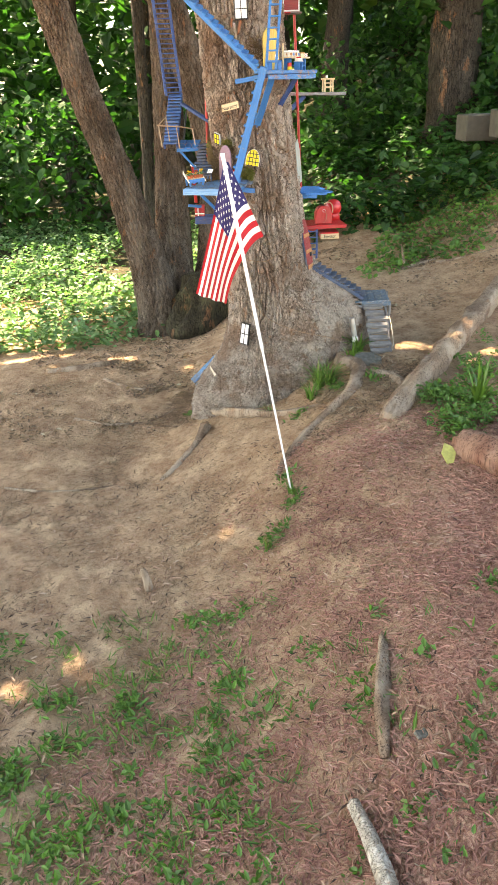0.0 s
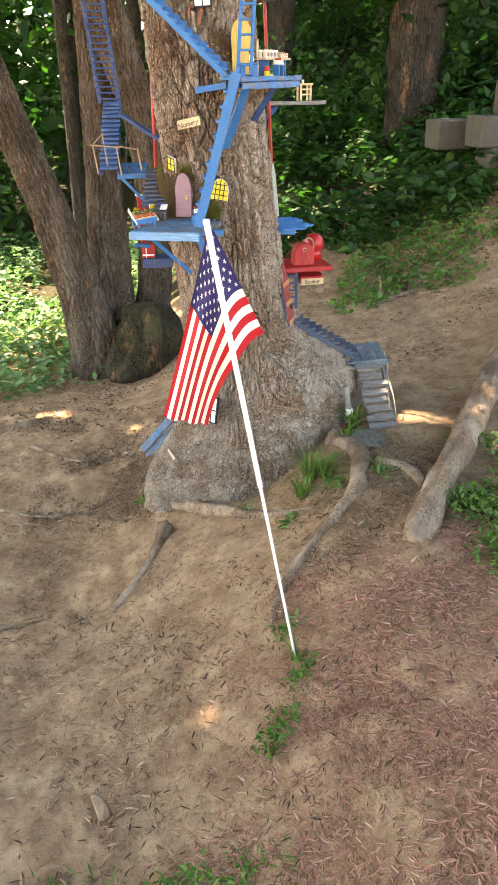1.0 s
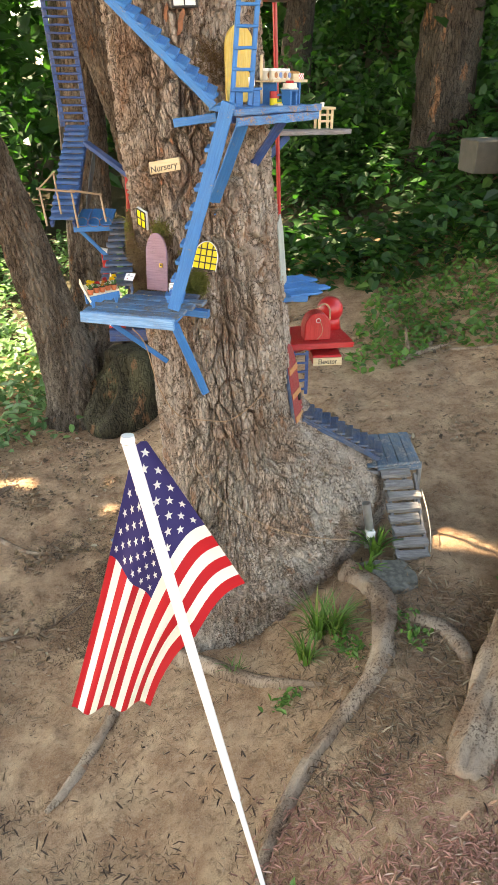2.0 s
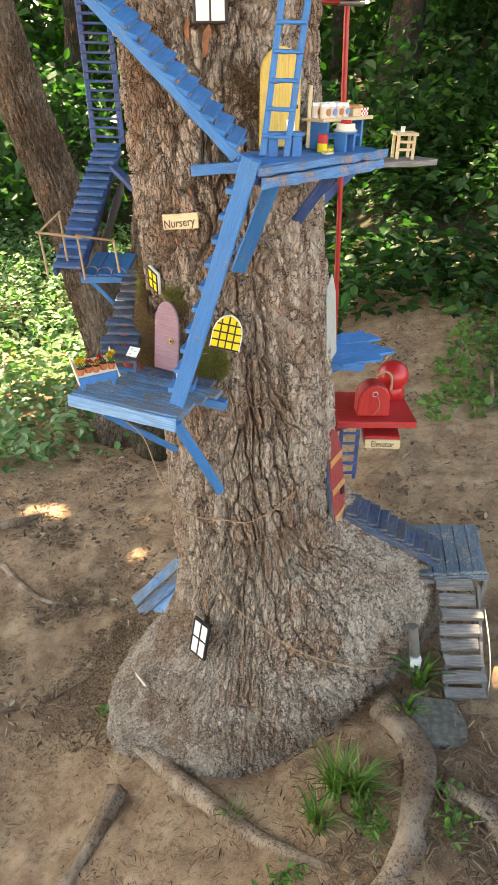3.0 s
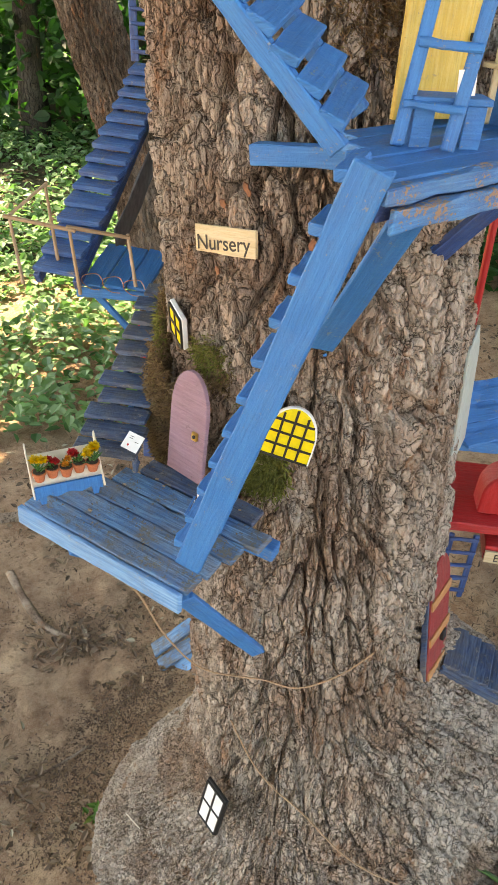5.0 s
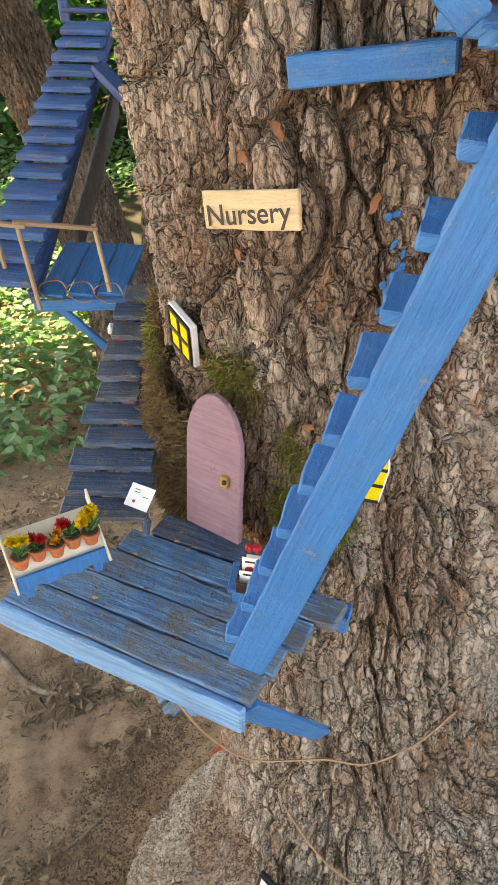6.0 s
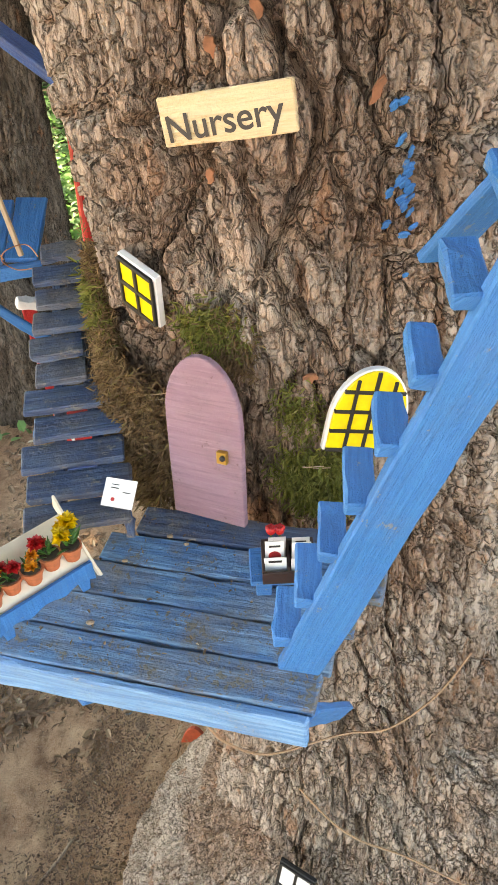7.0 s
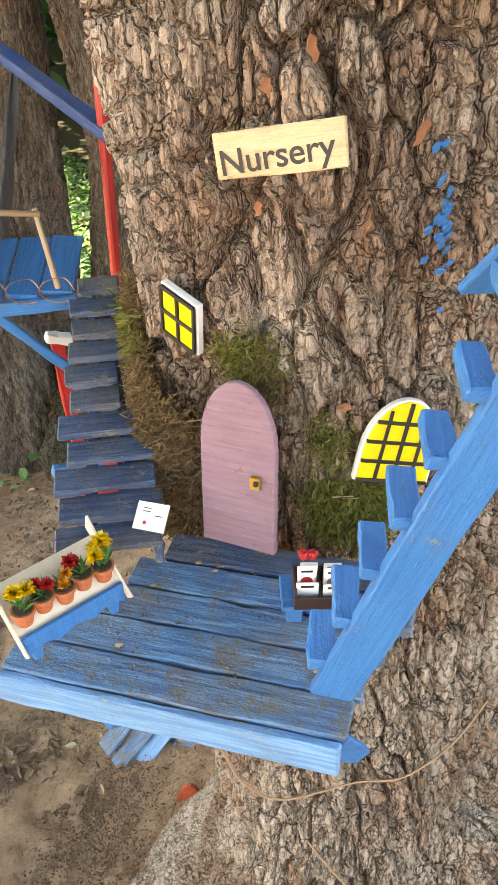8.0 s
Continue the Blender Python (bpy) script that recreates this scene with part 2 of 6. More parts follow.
STONE = plain("grey_stone", (0.17, 0.16, 0.13), 0.9, vary=0.55, scale=60, relief=1.0)
# base colour darkened to hold the tree shade that the blocks stand in
SHADED_CONCRETE = plain("concrete", (0.10, 0.09, 0.072), 0.92, vary=0.22, scale=18, relief=0.5)
MOSS = leafy("moss", (0.10, 0.095, 0.024), (0.26, 0.26, 0.06), (0.48, 0.40, 0.16), 0.9, 0.3)
DRY_MOSS = leafy("dry_moss", (0.11, 0.065, 0.036), (0.29, 0.18, 0.095), (0.30, 0.25, 0.09), 0.9, 0.25)
GRASS = leafy("grass_blades", (0.05, 0.12, 0.018), (0.14, 0.26, 0.045), (0.34, 0.34, 0.10), 0.45, 0.3)
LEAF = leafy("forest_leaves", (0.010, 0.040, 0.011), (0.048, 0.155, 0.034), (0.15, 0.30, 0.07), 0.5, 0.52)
# greens raised so that part of the sunshine is in the leaf colour
SUNNY_COVER = leafy("sun_brightened_cover_leaves", (0.07, 0.16, 0.06), (0.22, 0.36, 0.16), (0.42, 0.50, 0.28))
WEED = leafy("weed_leaves", (0.05, 0.12, 0.025), (0.15, 0.30, 0.06), (0.28, 0.32, 0.10))
CHIP = leafy("wood_chips", (0.18, 0.072, 0.052), (0.55, 0.275, 0.195), (0.74, 0.50, 0.38), 0.9, 0.0)
LITTER = leafy("dry_leaf_litter", (0.075, 0.045, 0.028), (0.34, 0.22, 0.135), (0.62, 0.52, 0.37), 0.85, 0.1)
BARK = bark_material("grey_furrowed_bark", (0.385, 0.305, 0.24), (0.325, 0.205, 0.14), (0.50, 0.415, 0.34), 1.0, 0.85, 0.25, 0.4, 0.42, 95.0)
BARK_BROWN = bark_material("brown_bark", (0.145, 0.102, 0.075), (0.09, 0.06, 0.04), (0.22, 0.17, 0.13), 0.8)
BARK_DARK = bark_material("dark_bark", (0.055, 0.045, 0.034), (0.035, 0.027, 0.02), (0.085, 0.072, 0.058), 0.35)
DRIFT = bark_material("debarked_grey_wood", (0.32, 0.215, 0.145), (0.19, 0.11, 0.07), (0.44, 0.33, 0.24), 0.8, 0.0, 0.3, 0.0)
PALE_BRANCH = bark_material("pale_dead_wood", (0.50, 0.42, 0.33), (0.38, 0.29, 0.21), (0.62, 0.55, 0.46), 0.9, 0.3, 0.1, 0.1)
ROOT = bark_material("root_bark", (0.30, 0.205, 0.14), (0.16, 0.095, 0.06), (0.42, 0.32, 0.235), 0.8, 0.0, 0.25, 0.0)


def ground_material():
    m, nt, b = material("trodden_forest_soil")
    v = coords(nt, "Object")
    big = noise_tex(nt, v, 1.6, 5, 0.6)
    mid = noise_tex(nt, v, 9, 6, 0.65)
    fine = noise_tex(nt, v, 90, 6, 0.7)
    grit = noise_tex(nt, v, 420, 3, 0.7)
    tan = mix(nt, ramp(nt, mid, [(0.40, grey(0)), (0.66, grey(1))]), (0.385, 0.225, 0.133), (0.65, 0.44, 0.275))
    mulch = mix(nt, ramp(nt, fine, [(0.42, grey(0)), (0.58, grey(1))]), (0.27, 0.12, 0.085), (0.64, 0.365, 0.26))
    sep = nt.nodes.new("ShaderNodeSeparateXYZ")
    nt.links.new(v, sep.inputs[0])
    # mulch lies uphill (larger x) and towards the viewer's end of the path
    lean = nt.nodes.new("ShaderNodeMath")
    lean.operation = "MULTIPLY_ADD"
    nt.links.new(sep.outputs["Y"], lean.inputs[0])
    lean.inputs[1].default_value = -0.42
    nt.links.new(sep.outputs["X"], lean.inputs[2])
    add = nt.nodes.new("ShaderNodeMath")
    add.operation = "ADD"
    nt.links.new(lean.outputs[0], add.inputs[0])
    nt.links.new(big, add.inputs[1])
    c = mix(nt, ramp(nt, add.outputs[0], [(0.02, grey(0)), (0.42, grey(1))]), tan, mulch)
    c = mix(nt, ramp(nt, grit, [(0.38, grey(0.5)), (0.48, grey(0))]), c, (0.10, 0.058, 0.036))
    c = mix(nt, ramp(nt, grit, [(0.57, grey(0)), (0.63, grey(0.6))]), c, (0.55, 0.43, 0.31))
    crumb = noise_tex(nt, v, 42, 5, 0.7)
    c = mix(nt, ramp(nt, crumb, [(0.38, grey(0.45)), (0.46, grey(0))]), c, (0.15, 0.088, 0.054))
    c = mix(nt, ramp(nt, crumb, [(0.56, grey(0)), (0.64, grey(0.4))]), c, (0.56, 0.41, 0.28))
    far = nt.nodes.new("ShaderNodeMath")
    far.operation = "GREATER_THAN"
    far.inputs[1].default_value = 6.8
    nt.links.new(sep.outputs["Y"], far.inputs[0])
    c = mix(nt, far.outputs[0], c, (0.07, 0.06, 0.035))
    nt.links.new(c, b.inputs["Base Color"])
    b.inputs["Roughness"].default_value = 0.95
    b.inputs["Specular IOR Level"].default_value = 0.15
    bump(nt, b, mix(nt, 0.5, fine, grit), 1.0, 0.02)
    return m


SOIL_GROUND = ground_material()

# ---- building helpers ----
rng = np.random.default_rng(7)
OFF = {}
SHIFT = Vector((0, 0, 0))        # where the group being built stands, against its own plan


def thing(name, at, label, category, group="", kind=""):
    """An empty at the base of a thing, to which its parts are given."""
    ob = new(name)
    ob.empty_display_size = 0.02
    ob.location = Vector(at) + SHIFT
    OFF[ob.name] = Vector(at)
    return tagged(ob, label, category, group, kind)


def part(name, bm, mat, parent, label="", smooth=False):
    """Links a bmesh, given in world metres, as one mesh under a thing or a part."""
    off = OFF[parent.name]
    bmesh.ops.translate(bm, verts=bm.verts, vec=-off)
    bmesh.ops.recalc_face_normals(bm, faces=bm.faces)
    me = bpy.data.meshes.new(name)
    bm.to_mesh(me)
    bm.free()
    me.materials.append(mat)
    if smooth:
        me.polygons.foreach_set("use_smooth", [True] * len(me.polygons))
    ob = new(name, me)
    ob.parent = parent
    OFF[ob.name] = off
    return tagged(ob, label)


def solo(name, bm, mat, at, label, category, group="", kind="", smooth=False):
    """A thing of one mesh."""
    off = Vector(at)
    bmesh.ops.translate(bm, verts=bm.verts, vec=-off)
    bmesh.ops.recalc_face_normals(bm, faces=bm.faces)
    me = bpy.data.meshes.new(name)
    bm.to_mesh(me)
    bm.free()
    me.materials.append(mat)
    if smooth:
        me.polygons.foreach_set("use_smooth", [True] * len(me.polygons))
    ob = new(name, me)
    ob.location = off + SHIFT
    OFF[ob.name] = off
    return tagged(ob, label, category, group, kind)


def basis(o, x, up=(0, 0, 1)):
    """A frame at o: x to the right, z up, y away from the one who faces it."""
    X = Vector(x).normalized()
    Z = Vector(up)
    Z = (Z - X * Z.dot(X)).normalized()
    Y = Z.cross(X)
    return Matrix.Translation(o) @ Matrix((X, Y, Z)).transposed().to_4x4()


def box(bm, M, size, centre=(0, 0, 0), bevel=0.0008, rough=0.0, cuts=0):
    """A board with softened edges in the frame M; rough: unevenness in metres; cuts along x."""
    tmp = bmesh.new()
    bmesh.ops.create_cube(tmp, size=1)
    bmesh.ops.scale(tmp, verts=tmp.verts, vec=size)
    if cuts:
        ed = [e for e in tmp.edges if abs((e.verts[0].co - e.verts[1].co).x) > size[0] * 0.9]
        bmesh.ops.subdivide_edges(tmp, edges=ed, cuts=cuts)
    if rough:
        for v in tmp.verts:
            v.co += Vector((random.uniform(-1, 1) * 1.5, random.uniform(-1, 1), random.uniform(-1, 1) * 0.6)) * rough
    if bevel:
        sharp = [e for e in tmp.edges if len(e.link_faces) == 2 and e.calc_face_angle(0) > 0.7]
        bmesh.ops.bevel(tmp, geom=sharp, offset=bevel, segments=1, affect="EDGES", clamp_overlap=True)
    uv = tmp.loops.layers.uv.new("UVMap")
    s = random.uniform(0, 9)
    for f in tmp.faces:
        for l in f.loops:
            c = l.vert.co
            l[uv].uv = (c.x + s, c.y + c.z * 1.3 + s)
    bmesh.ops.transform(tmp, matrix=M @ Matrix.Translation(centre), verts=tmp.verts)
    join(bm, tmp)
    return bm


def join(bm, tmp):
    me = bpy.data.meshes.new("tmp")
    tmp.to_mesh(me)
    tmp.free()
    bm.from_mesh(me)
    bpy.data.meshes.remove(me)


def beam(a, b, width, thick, up=(0, 0, 1), bevel=0.0012, rough=0.0008, cuts=4):
    """A board from a to b (middle of its ends), thickness along up."""
    a, b = Vector(a), Vector(b)
    bm = bmesh.new()
    return box(bm, basis((a + b) / 2, b - a, up), ((b - a).length, width, thick), (0, 0, 0), bevel, rough, cuts)


def slab(M, size, centre=(0, 0, 0), bevel=0.0008, rough=0.0, cuts=0):
    return box(bmesh.new(), M, size, centre, bevel, rough, cuts)


def cyl(bm, M, r1, r2, h, seg=16):
    """A cone or cylinder that stands on the frame's origin."""
    tmp = bmesh.new()
    bmesh.ops.create_cone(tmp, cap_ends=True, segments=seg, radius1=r1, radius2=r2, depth=h)
    bmesh.ops.transform(tmp, matrix=M @ Matrix.Translation((0, 0, h / 2)), verts=tmp.verts)
    join(bm, tmp)
    return bm


def rod(a, b, r, r2=None, seg=10):
    a, b = Vector(a), Vector(b)
    q = (b - a).to_track_quat("Z", "Y").to_matrix().to_4x4()
    return cyl(bmesh.new(), Matrix.Translation(a) @ q, r, r if r2 is None else r2, (b - a).length, seg)


def ball(bm, centre, r, scale=(1, 1, 1), sub=2):
    tmp = bmesh.new()
    bmesh.ops.create_icosphere(tmp, subdivisions=sub, radius=r)
    bmesh.ops.scale(tmp, verts=tmp.verts, vec=scale)
    bmesh.ops.translate(tmp, verts=tmp.verts, vec=centre)
    join(bm, tmp)
    return bm


def outline(M, pts, thick, bevel=0.0008):
    """A flat shape of x, z points in the frame M, thick along y."""
    bm = bmesh.new()
    vs = [bm.verts.new((x, -thick / 2, z)) for x, z in pts]
    f = bm.faces.new(vs)
    out = bmesh.ops.extrude_face_region(bm, geom=[f])
    bmesh.ops.translate(bm, verts=[g for g in out["geom"] if isinstance(g, bmesh.types.BMVert)], vec=(0, thick, 0))
    bmesh.ops.recalc_face_normals(bm, faces=bm.faces)
    if bevel:
        sharp = [e for e in bm.edges if len(e.link_faces) == 2 and e.calc_face_angle(0) > 0.9]
        bmesh.ops.bevel(bm, geom=sharp, offset=bevel, segments=1, affect="EDGES", clamp_overlap=True)
    uv = bm.loops.layers.uv.new("UVMap")
    for f in bm.faces:
        for l in f.loops:
            c = l.vert.co
            l[uv].uv = (c.z, c.x + c.y)
    bmesh.ops.transform(bm, matrix=M, verts=bm.verts)
    return bm


def arch(w, h, rise, n=14, point=1.0):
    """Points of an arched door: straight sides, then a curve of that rise."""
    pts = [(-w / 2, 0), (w / 2, 0)]
    for i in range(n + 1):
        a = math.pi * i / n
        pts.append((w / 2 * math.cos(a), h - rise + rise * math.sin(a) ** point))
    return pts


def tube(points, radii, seg=8, wobble=0.0, steps=6):
    """A bent, tapered limb or cable through the points."""
    P = [Vector(p) for p in points]
    line, rr = [], []
    for i in range(len(P) - 1):
        p0, p1, p2, p3 = P[max(i - 1, 0)], P[i], P[i + 1], P[min(i + 2, len(P) - 1)]
        for k in range(steps):
            t = k / steps
            line.append(0.5 * ((2 * p1) + (p2 - p0) * t + (2 * p0 - 5 * p1 + 4 * p2 - p3) * t * t + (3 * p1 - p0 - 3 * p2 + p3) * t ** 3))
            rr.append(radii[i] * (1 - t) + radii[i + 1] * t)
    line.append(P[-1])
    rr.append(radii[-1])
    bm = bmesh.new()
    rings = []
    side = Vector((1, 0.3, 0.2))
    for i, p in enumerate(line):
        d = (line[min(i + 1, len(line) - 1)] - line[max(i - 1, 0)]).normalized()
        side = (side - d * side.dot(d)).normalized()
        other = d.cross(side)
        ring = []
        for k in range(seg):
            a = 2 * math.pi * k / seg
            r = rr[i] * (1 + wobble * noise.noise(Vector((math.cos(a) * 2 + p.x * 9, math.sin(a) * 2 + p.y * 9, p.z * 5))))
            ring.append(bm.verts.new(p + (side * math.cos(a) + other * math.sin(a)) * r))
        rings.append(ring)
    for a, b in zip(rings, rings[1:]):
        for k in range(seg):
            bm.faces.new((a[k], a[(k + 1) % seg], b[(k + 1) % seg], b[k]))
    bm.faces.new(rings[0][::-1])
    bm.faces.new(rings[-1])
    return bm


def mesh_np(name, verts, faces, mat, smooth=False):
    """A mesh from computed arrays of vertices and faces of one size."""
    me = bpy.data.meshes.new(name)
    n = faces.shape[1]
    me.vertices.add(len(verts))
    me.vertices.foreach_set("co", np.ascontiguousarray(verts, dtype=np.float32).ravel())
    me.loops.add(faces.size)
    me.loops.foreach_set("vertex_index", faces.astype(np.int32).ravel())
    me.polygons.add(len(faces))
    me.polygons.foreach_set("loop_start", np.arange(0, faces.size, n, dtype=np.int32))
    me.polygons.foreach_set("use_smooth", np.full(len(faces), smooth))
    me.update(calc_edges=True)
    me.materials.append(mat)
    return me


def grid_faces(rows, cols, wrap=False):
    r = np.arange(rows - 1)[:, None]
    c = np.arange(cols if wrap else cols - 1)[None, :]
    d = (c + 1) % cols
    return np.stack([r * cols + c, r * cols + d, (r + 1) * cols + d, (r + 1) * cols + c], -1).reshape(-1, 4)


def blades(base, direction, length, width, normal_up=0.5, fold=0.15):
    """Leaves or chips: one folded piece with rounded sides at each base point."""
    n = len(base)
    d = direction / np.linalg.norm(direction, axis=1, keepdims=True)
    ref = rng.normal(size=(n, 3))
    ref[:, 2] += normal_up * 4
    s = np.cross(d, ref)
    s /= np.linalg.norm(s, axis=1, keepdims=True) + 1e-9
    up = np.cross(s, d)
    L, W = length[:, None], width[:, None]
    v = np.stack([base] + [base + d * L * a + side * s * W * w + up * (W * fold - L * 0.10 * a * a) for side, a, w in
                           ((1, 0.22, 0.42), (1, 0.58, 0.46), (0, 1.0, 0.0), (-1, 0.58, 0.46), (-1, 0.22, 0.42))], 1)
    v[:, 3] -= up * W * fold
    i = np.arange(n)[:, None] * 6
    f = np.concatenate([i + np.array([[0, 1, 2, 3]]), i + np.array([[0, 3, 4, 5]])], 0)
    return v.reshape(-1, 3), f


def leaves(base, size, flat=0.5, spread=0.5):
    n = len(base)
    d = rng.normal(size=(n, 3))
    d[:, 2] *= 1 - flat
    d[:, 2] -= 0.15
    L = size * rng.uniform(0.6, 1.3, n)
    return blades(base, d, L, L * rng.uniform(0.5, 0.8, n), flat)


# ---- noise on arrays ----
def hash2(i, j, seed):
    h = (i.astype(np.int64) * 374761393 + j.astype(np.int64) * 668265263 + seed * 1442695041) & 0xFFFFFFFF
    h = ((h ^ (h >> 13)) * 1274126177) & 0xFFFFFFFF
    return ((h ^ (h >> 16)) & 0xFFFFFF) / float(0xFFFFFF)


def value_noise(x, y, seed=0):
    i, j = np.floor(x), np.floor(y)
    u, v = x - i, y - j
    u, v = u * u * (3 - 2 * u), v * v * (3 - 2 * v)
    a, b, c, d = hash2(i, j, seed), hash2(i + 1, j, seed), hash2(i, j + 1, seed), hash2(i + 1, j + 1, seed)
    return (a * (1 - u) + b * u) * (1 - v) + (c * (1 - u) + d * u) * v


def fractal(x, y, seed=0, octaves=4):
    out, amp, tot = 0, 1.0, 0
    for o in range(octaves):
        out = out + amp * value_noise(x * 2 ** o, y * 2 ** o, seed + o)
        tot += amp
        amp *= 0.5
    return out / tot


def cells(x, y, seed):
    """Distance to the border between cells (0 on it), and a number for each cell."""
    i, j = np.floor(x), np.floor(y)
    f1 = np.full(x.shape, 9.0)
    f2 = np.full(x.shape, 9.0)
    own = np.zeros(x.shape)
    for di in (-1, 0, 1):
        for dj in (-1, 0, 1):
            ci, cj = i + di, j + dj
            d = np.hypot(ci + hash2(ci, cj, seed) - x, cj + hash2(ci, cj, seed + 5) - y)
            nearer = d < f1
            f2 = np.where(nearer, f1, np.minimum(f2, d))
            own = np.where(nearer, hash2(ci, cj, seed + 9), own)
            f1 = np.where(nearer, d, f1)
    return f2 - f1, own


def smooth(a, b, x):
    t = np.clip((x - a) / (b - a), 0, 1)
    return t * t * (3 - 2 * t)


# ---- ground ----
def ground_z(x, y):
    x, y = np.asarray(x, float), np.asarray(y, float)
    x0 = 0.10 + 0.13 * smooth(2.6, 2.0, y)
    z = 0.10 + 0.24 * np.tanh((x - x0) / 0.40) + 0.06 * np.clip(x - 0.8, 0, 30) - 0.02 * np.clip(-x - 0.8, 0, 10)
    # the hollow worn in front of the roots
    hollow = -0.14 + 0.155 * smooth(-0.55, 0.15, x) + 0.285 * smooth(0.13, 0.50, x) + 0.06 * np.clip(x - 0.5, 0, 0.6)
    apron = -0.14 + 0.26 * smooth(-0.62, 0.22, x) + 0.18 * smooth(0.08, 0.50, x) + 0.06 * np.clip(x - 0.5, 0, 0.6)
    hollow = hollow + (apron - hollow) * smooth(3.75, 3.40, y)
    z = z + (hollow - z) * smooth(2.7, 3.15, y) * smooth(4.7, 3.9, y) * smooth(1.4, 0.9, np.abs(x))
    # the bank behind and uphill
    z = z + 0.42 * np.clip(x - 1.15, 0, 4) * smooth(3.6, 5.6, y) + 0.12 * smooth(0, 1, x) * np.clip(y - 5.2, 0, 4)
    z = z - 0.10 * smooth(4.5, 5.6, y) * smooth(-0.05, -0.5, x)
    z = z + 0.035 * np.clip(y - 7, 0, 60) + 0.03 * (fractal(x * 1.6, y * 1.6, 3, 3) - 0.5) * smooth(0.0, 1.0, np.hypot(x - 0.1, y - 3.5))
    return z


def on_ground(x, y, lift=0.0):
    return Vector((x, y, float(ground_z(x, y)) + lift))


gx = np.concatenate([-np.geomspace(90, 2.0, 26), np.arange(-1.98, 2.4, 0.012), np.geomspace(2.42, 90, 26)])
gy = np.concatenate([-np.geomspace(60, 0.4, 14), np.arange(-0.3, 5.6, 0.012), np.geomspace(5.65, 120, 40)])
GX, GY = np.meshgrid(gx, gy)
near = smooth(6.5, 4.5, GY) * smooth(3.0, 2.2, np.abs(GX))
GZ = ground_z(GX, GY) + near * (0.030 * (fractal(GX * 7, GY * 7, 11, 4) - 0.5) + 0.016 * (fractal(GX * 30, GY * 30, 21, 3) - 0.5))
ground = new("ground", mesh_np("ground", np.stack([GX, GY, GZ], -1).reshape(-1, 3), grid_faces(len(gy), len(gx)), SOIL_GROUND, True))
tagged(ground, "trodden tan and reddish forest soil on a slope", "ground", kind="structure")


# ---- the main tree ----
def axis_x(z):
    return 0.062 - 0.097 * (z - 0.75) * smooth(0.1, 0.7, z) - 0.02 * smooth(2.2, 5.0, z)


AXIS_Y = 3.615
LOBES = (  # direction in degrees, strength, spread, reach above the soil
    (-4, 0.225, 34, 0.47), (-152, 0.132, 36, 0.36), (-92, 0.118, 32, 0.33), (-48, 0.115, 28, 0.46), (160, 0.12, 40, 0.5), (60, 0.12, 45, 0.5), (20, 0.15, 20, 0.62))


def trunk_radius(th, z):
    """Radius of the main trunk without its bark."""
    soil = ground_z(0.08 + 0.36 * np.cos(th), AXIS_Y + 0.36 * np.sin(th))
    above = z - soil
    r = 0.174 - 0.006 * z + 0.012 * np.exp(-np.clip(above, 0, 9) / 0.5)
    for deg, amount, spread, reach in LOBES:
        d = np.abs((np.degrees(th) - deg + 180) % 360 - 180)
        r = r + amount * np.exp(-(d / spread) ** 2) * smooth(reach, reach * 0.22, above)
    r = r + 0.012 * smooth(0.10, -0.05, above)
    east = np.abs((np.degrees(th) + 180) % 360 - 180)
    west = np.abs((np.degrees(th) + 10) % 360 - 180)
    r = r + 0.003 + 0.027 * np.exp(-(east / 48) ** 2) * smooth(0.60, 0.85, z) + 0.008 * np.exp(-(west / 50) ** 2)
    back = np.abs((np.degrees(th) + 195 + 180) % 360 - 180)
    r = r - 0.024 * np.exp(-(back / 24) ** 2) * smooth(1.0, 1.3, z)
    # long swellings down the stem
    r = r + 0.010 * (fractal(th * 2.2 + 7, z * 0.9, 31, 3) - 0.5) + 0.008 * (fractal(th * 5, z * 3, 41, 3) - 0.5)
    return np.where(z > 1.95, r * (1 - 0.06 * (z - 1.95)), r)


def cells3(x, y, z, seed):
    """Cells in space: distance to the border between them (0 on it), and a number for each cell."""
    i, j, k = np.floor(x), np.floor(y), np.floor(z)
    f1 = np.full(x.shape, 9.0)
    f2 = np.full(x.shape, 9.0)
    own = np.zeros(x.shape)
    for dk in (-1, 0, 1):
        ck = k + dk
        for di in (-1, 0, 1):
            for dj in (-1, 0, 1):
                ci, cj = i + di + 57 * ck, j + dj + 131 * ck
                d = np.sqrt((i + di + 0.15 + 0.7 * hash2(ci, cj, seed) - x) ** 2 + (j + dj + 0.15 + 0.7 * hash2(ci, cj, seed + 5) - y) ** 2 + (ck + 0.1 + 0.8 * hash2(ci, cj, seed + 3) - z) ** 2)
                nearer = d < f1
                f2 = np.where(nearer, f1, np.minimum(f2, d))
                own = np.where(nearer, hash2(ci, cj, seed + 9), own)
                f1 = np.where(nearer, d, f1)
    return f2 - f1, own


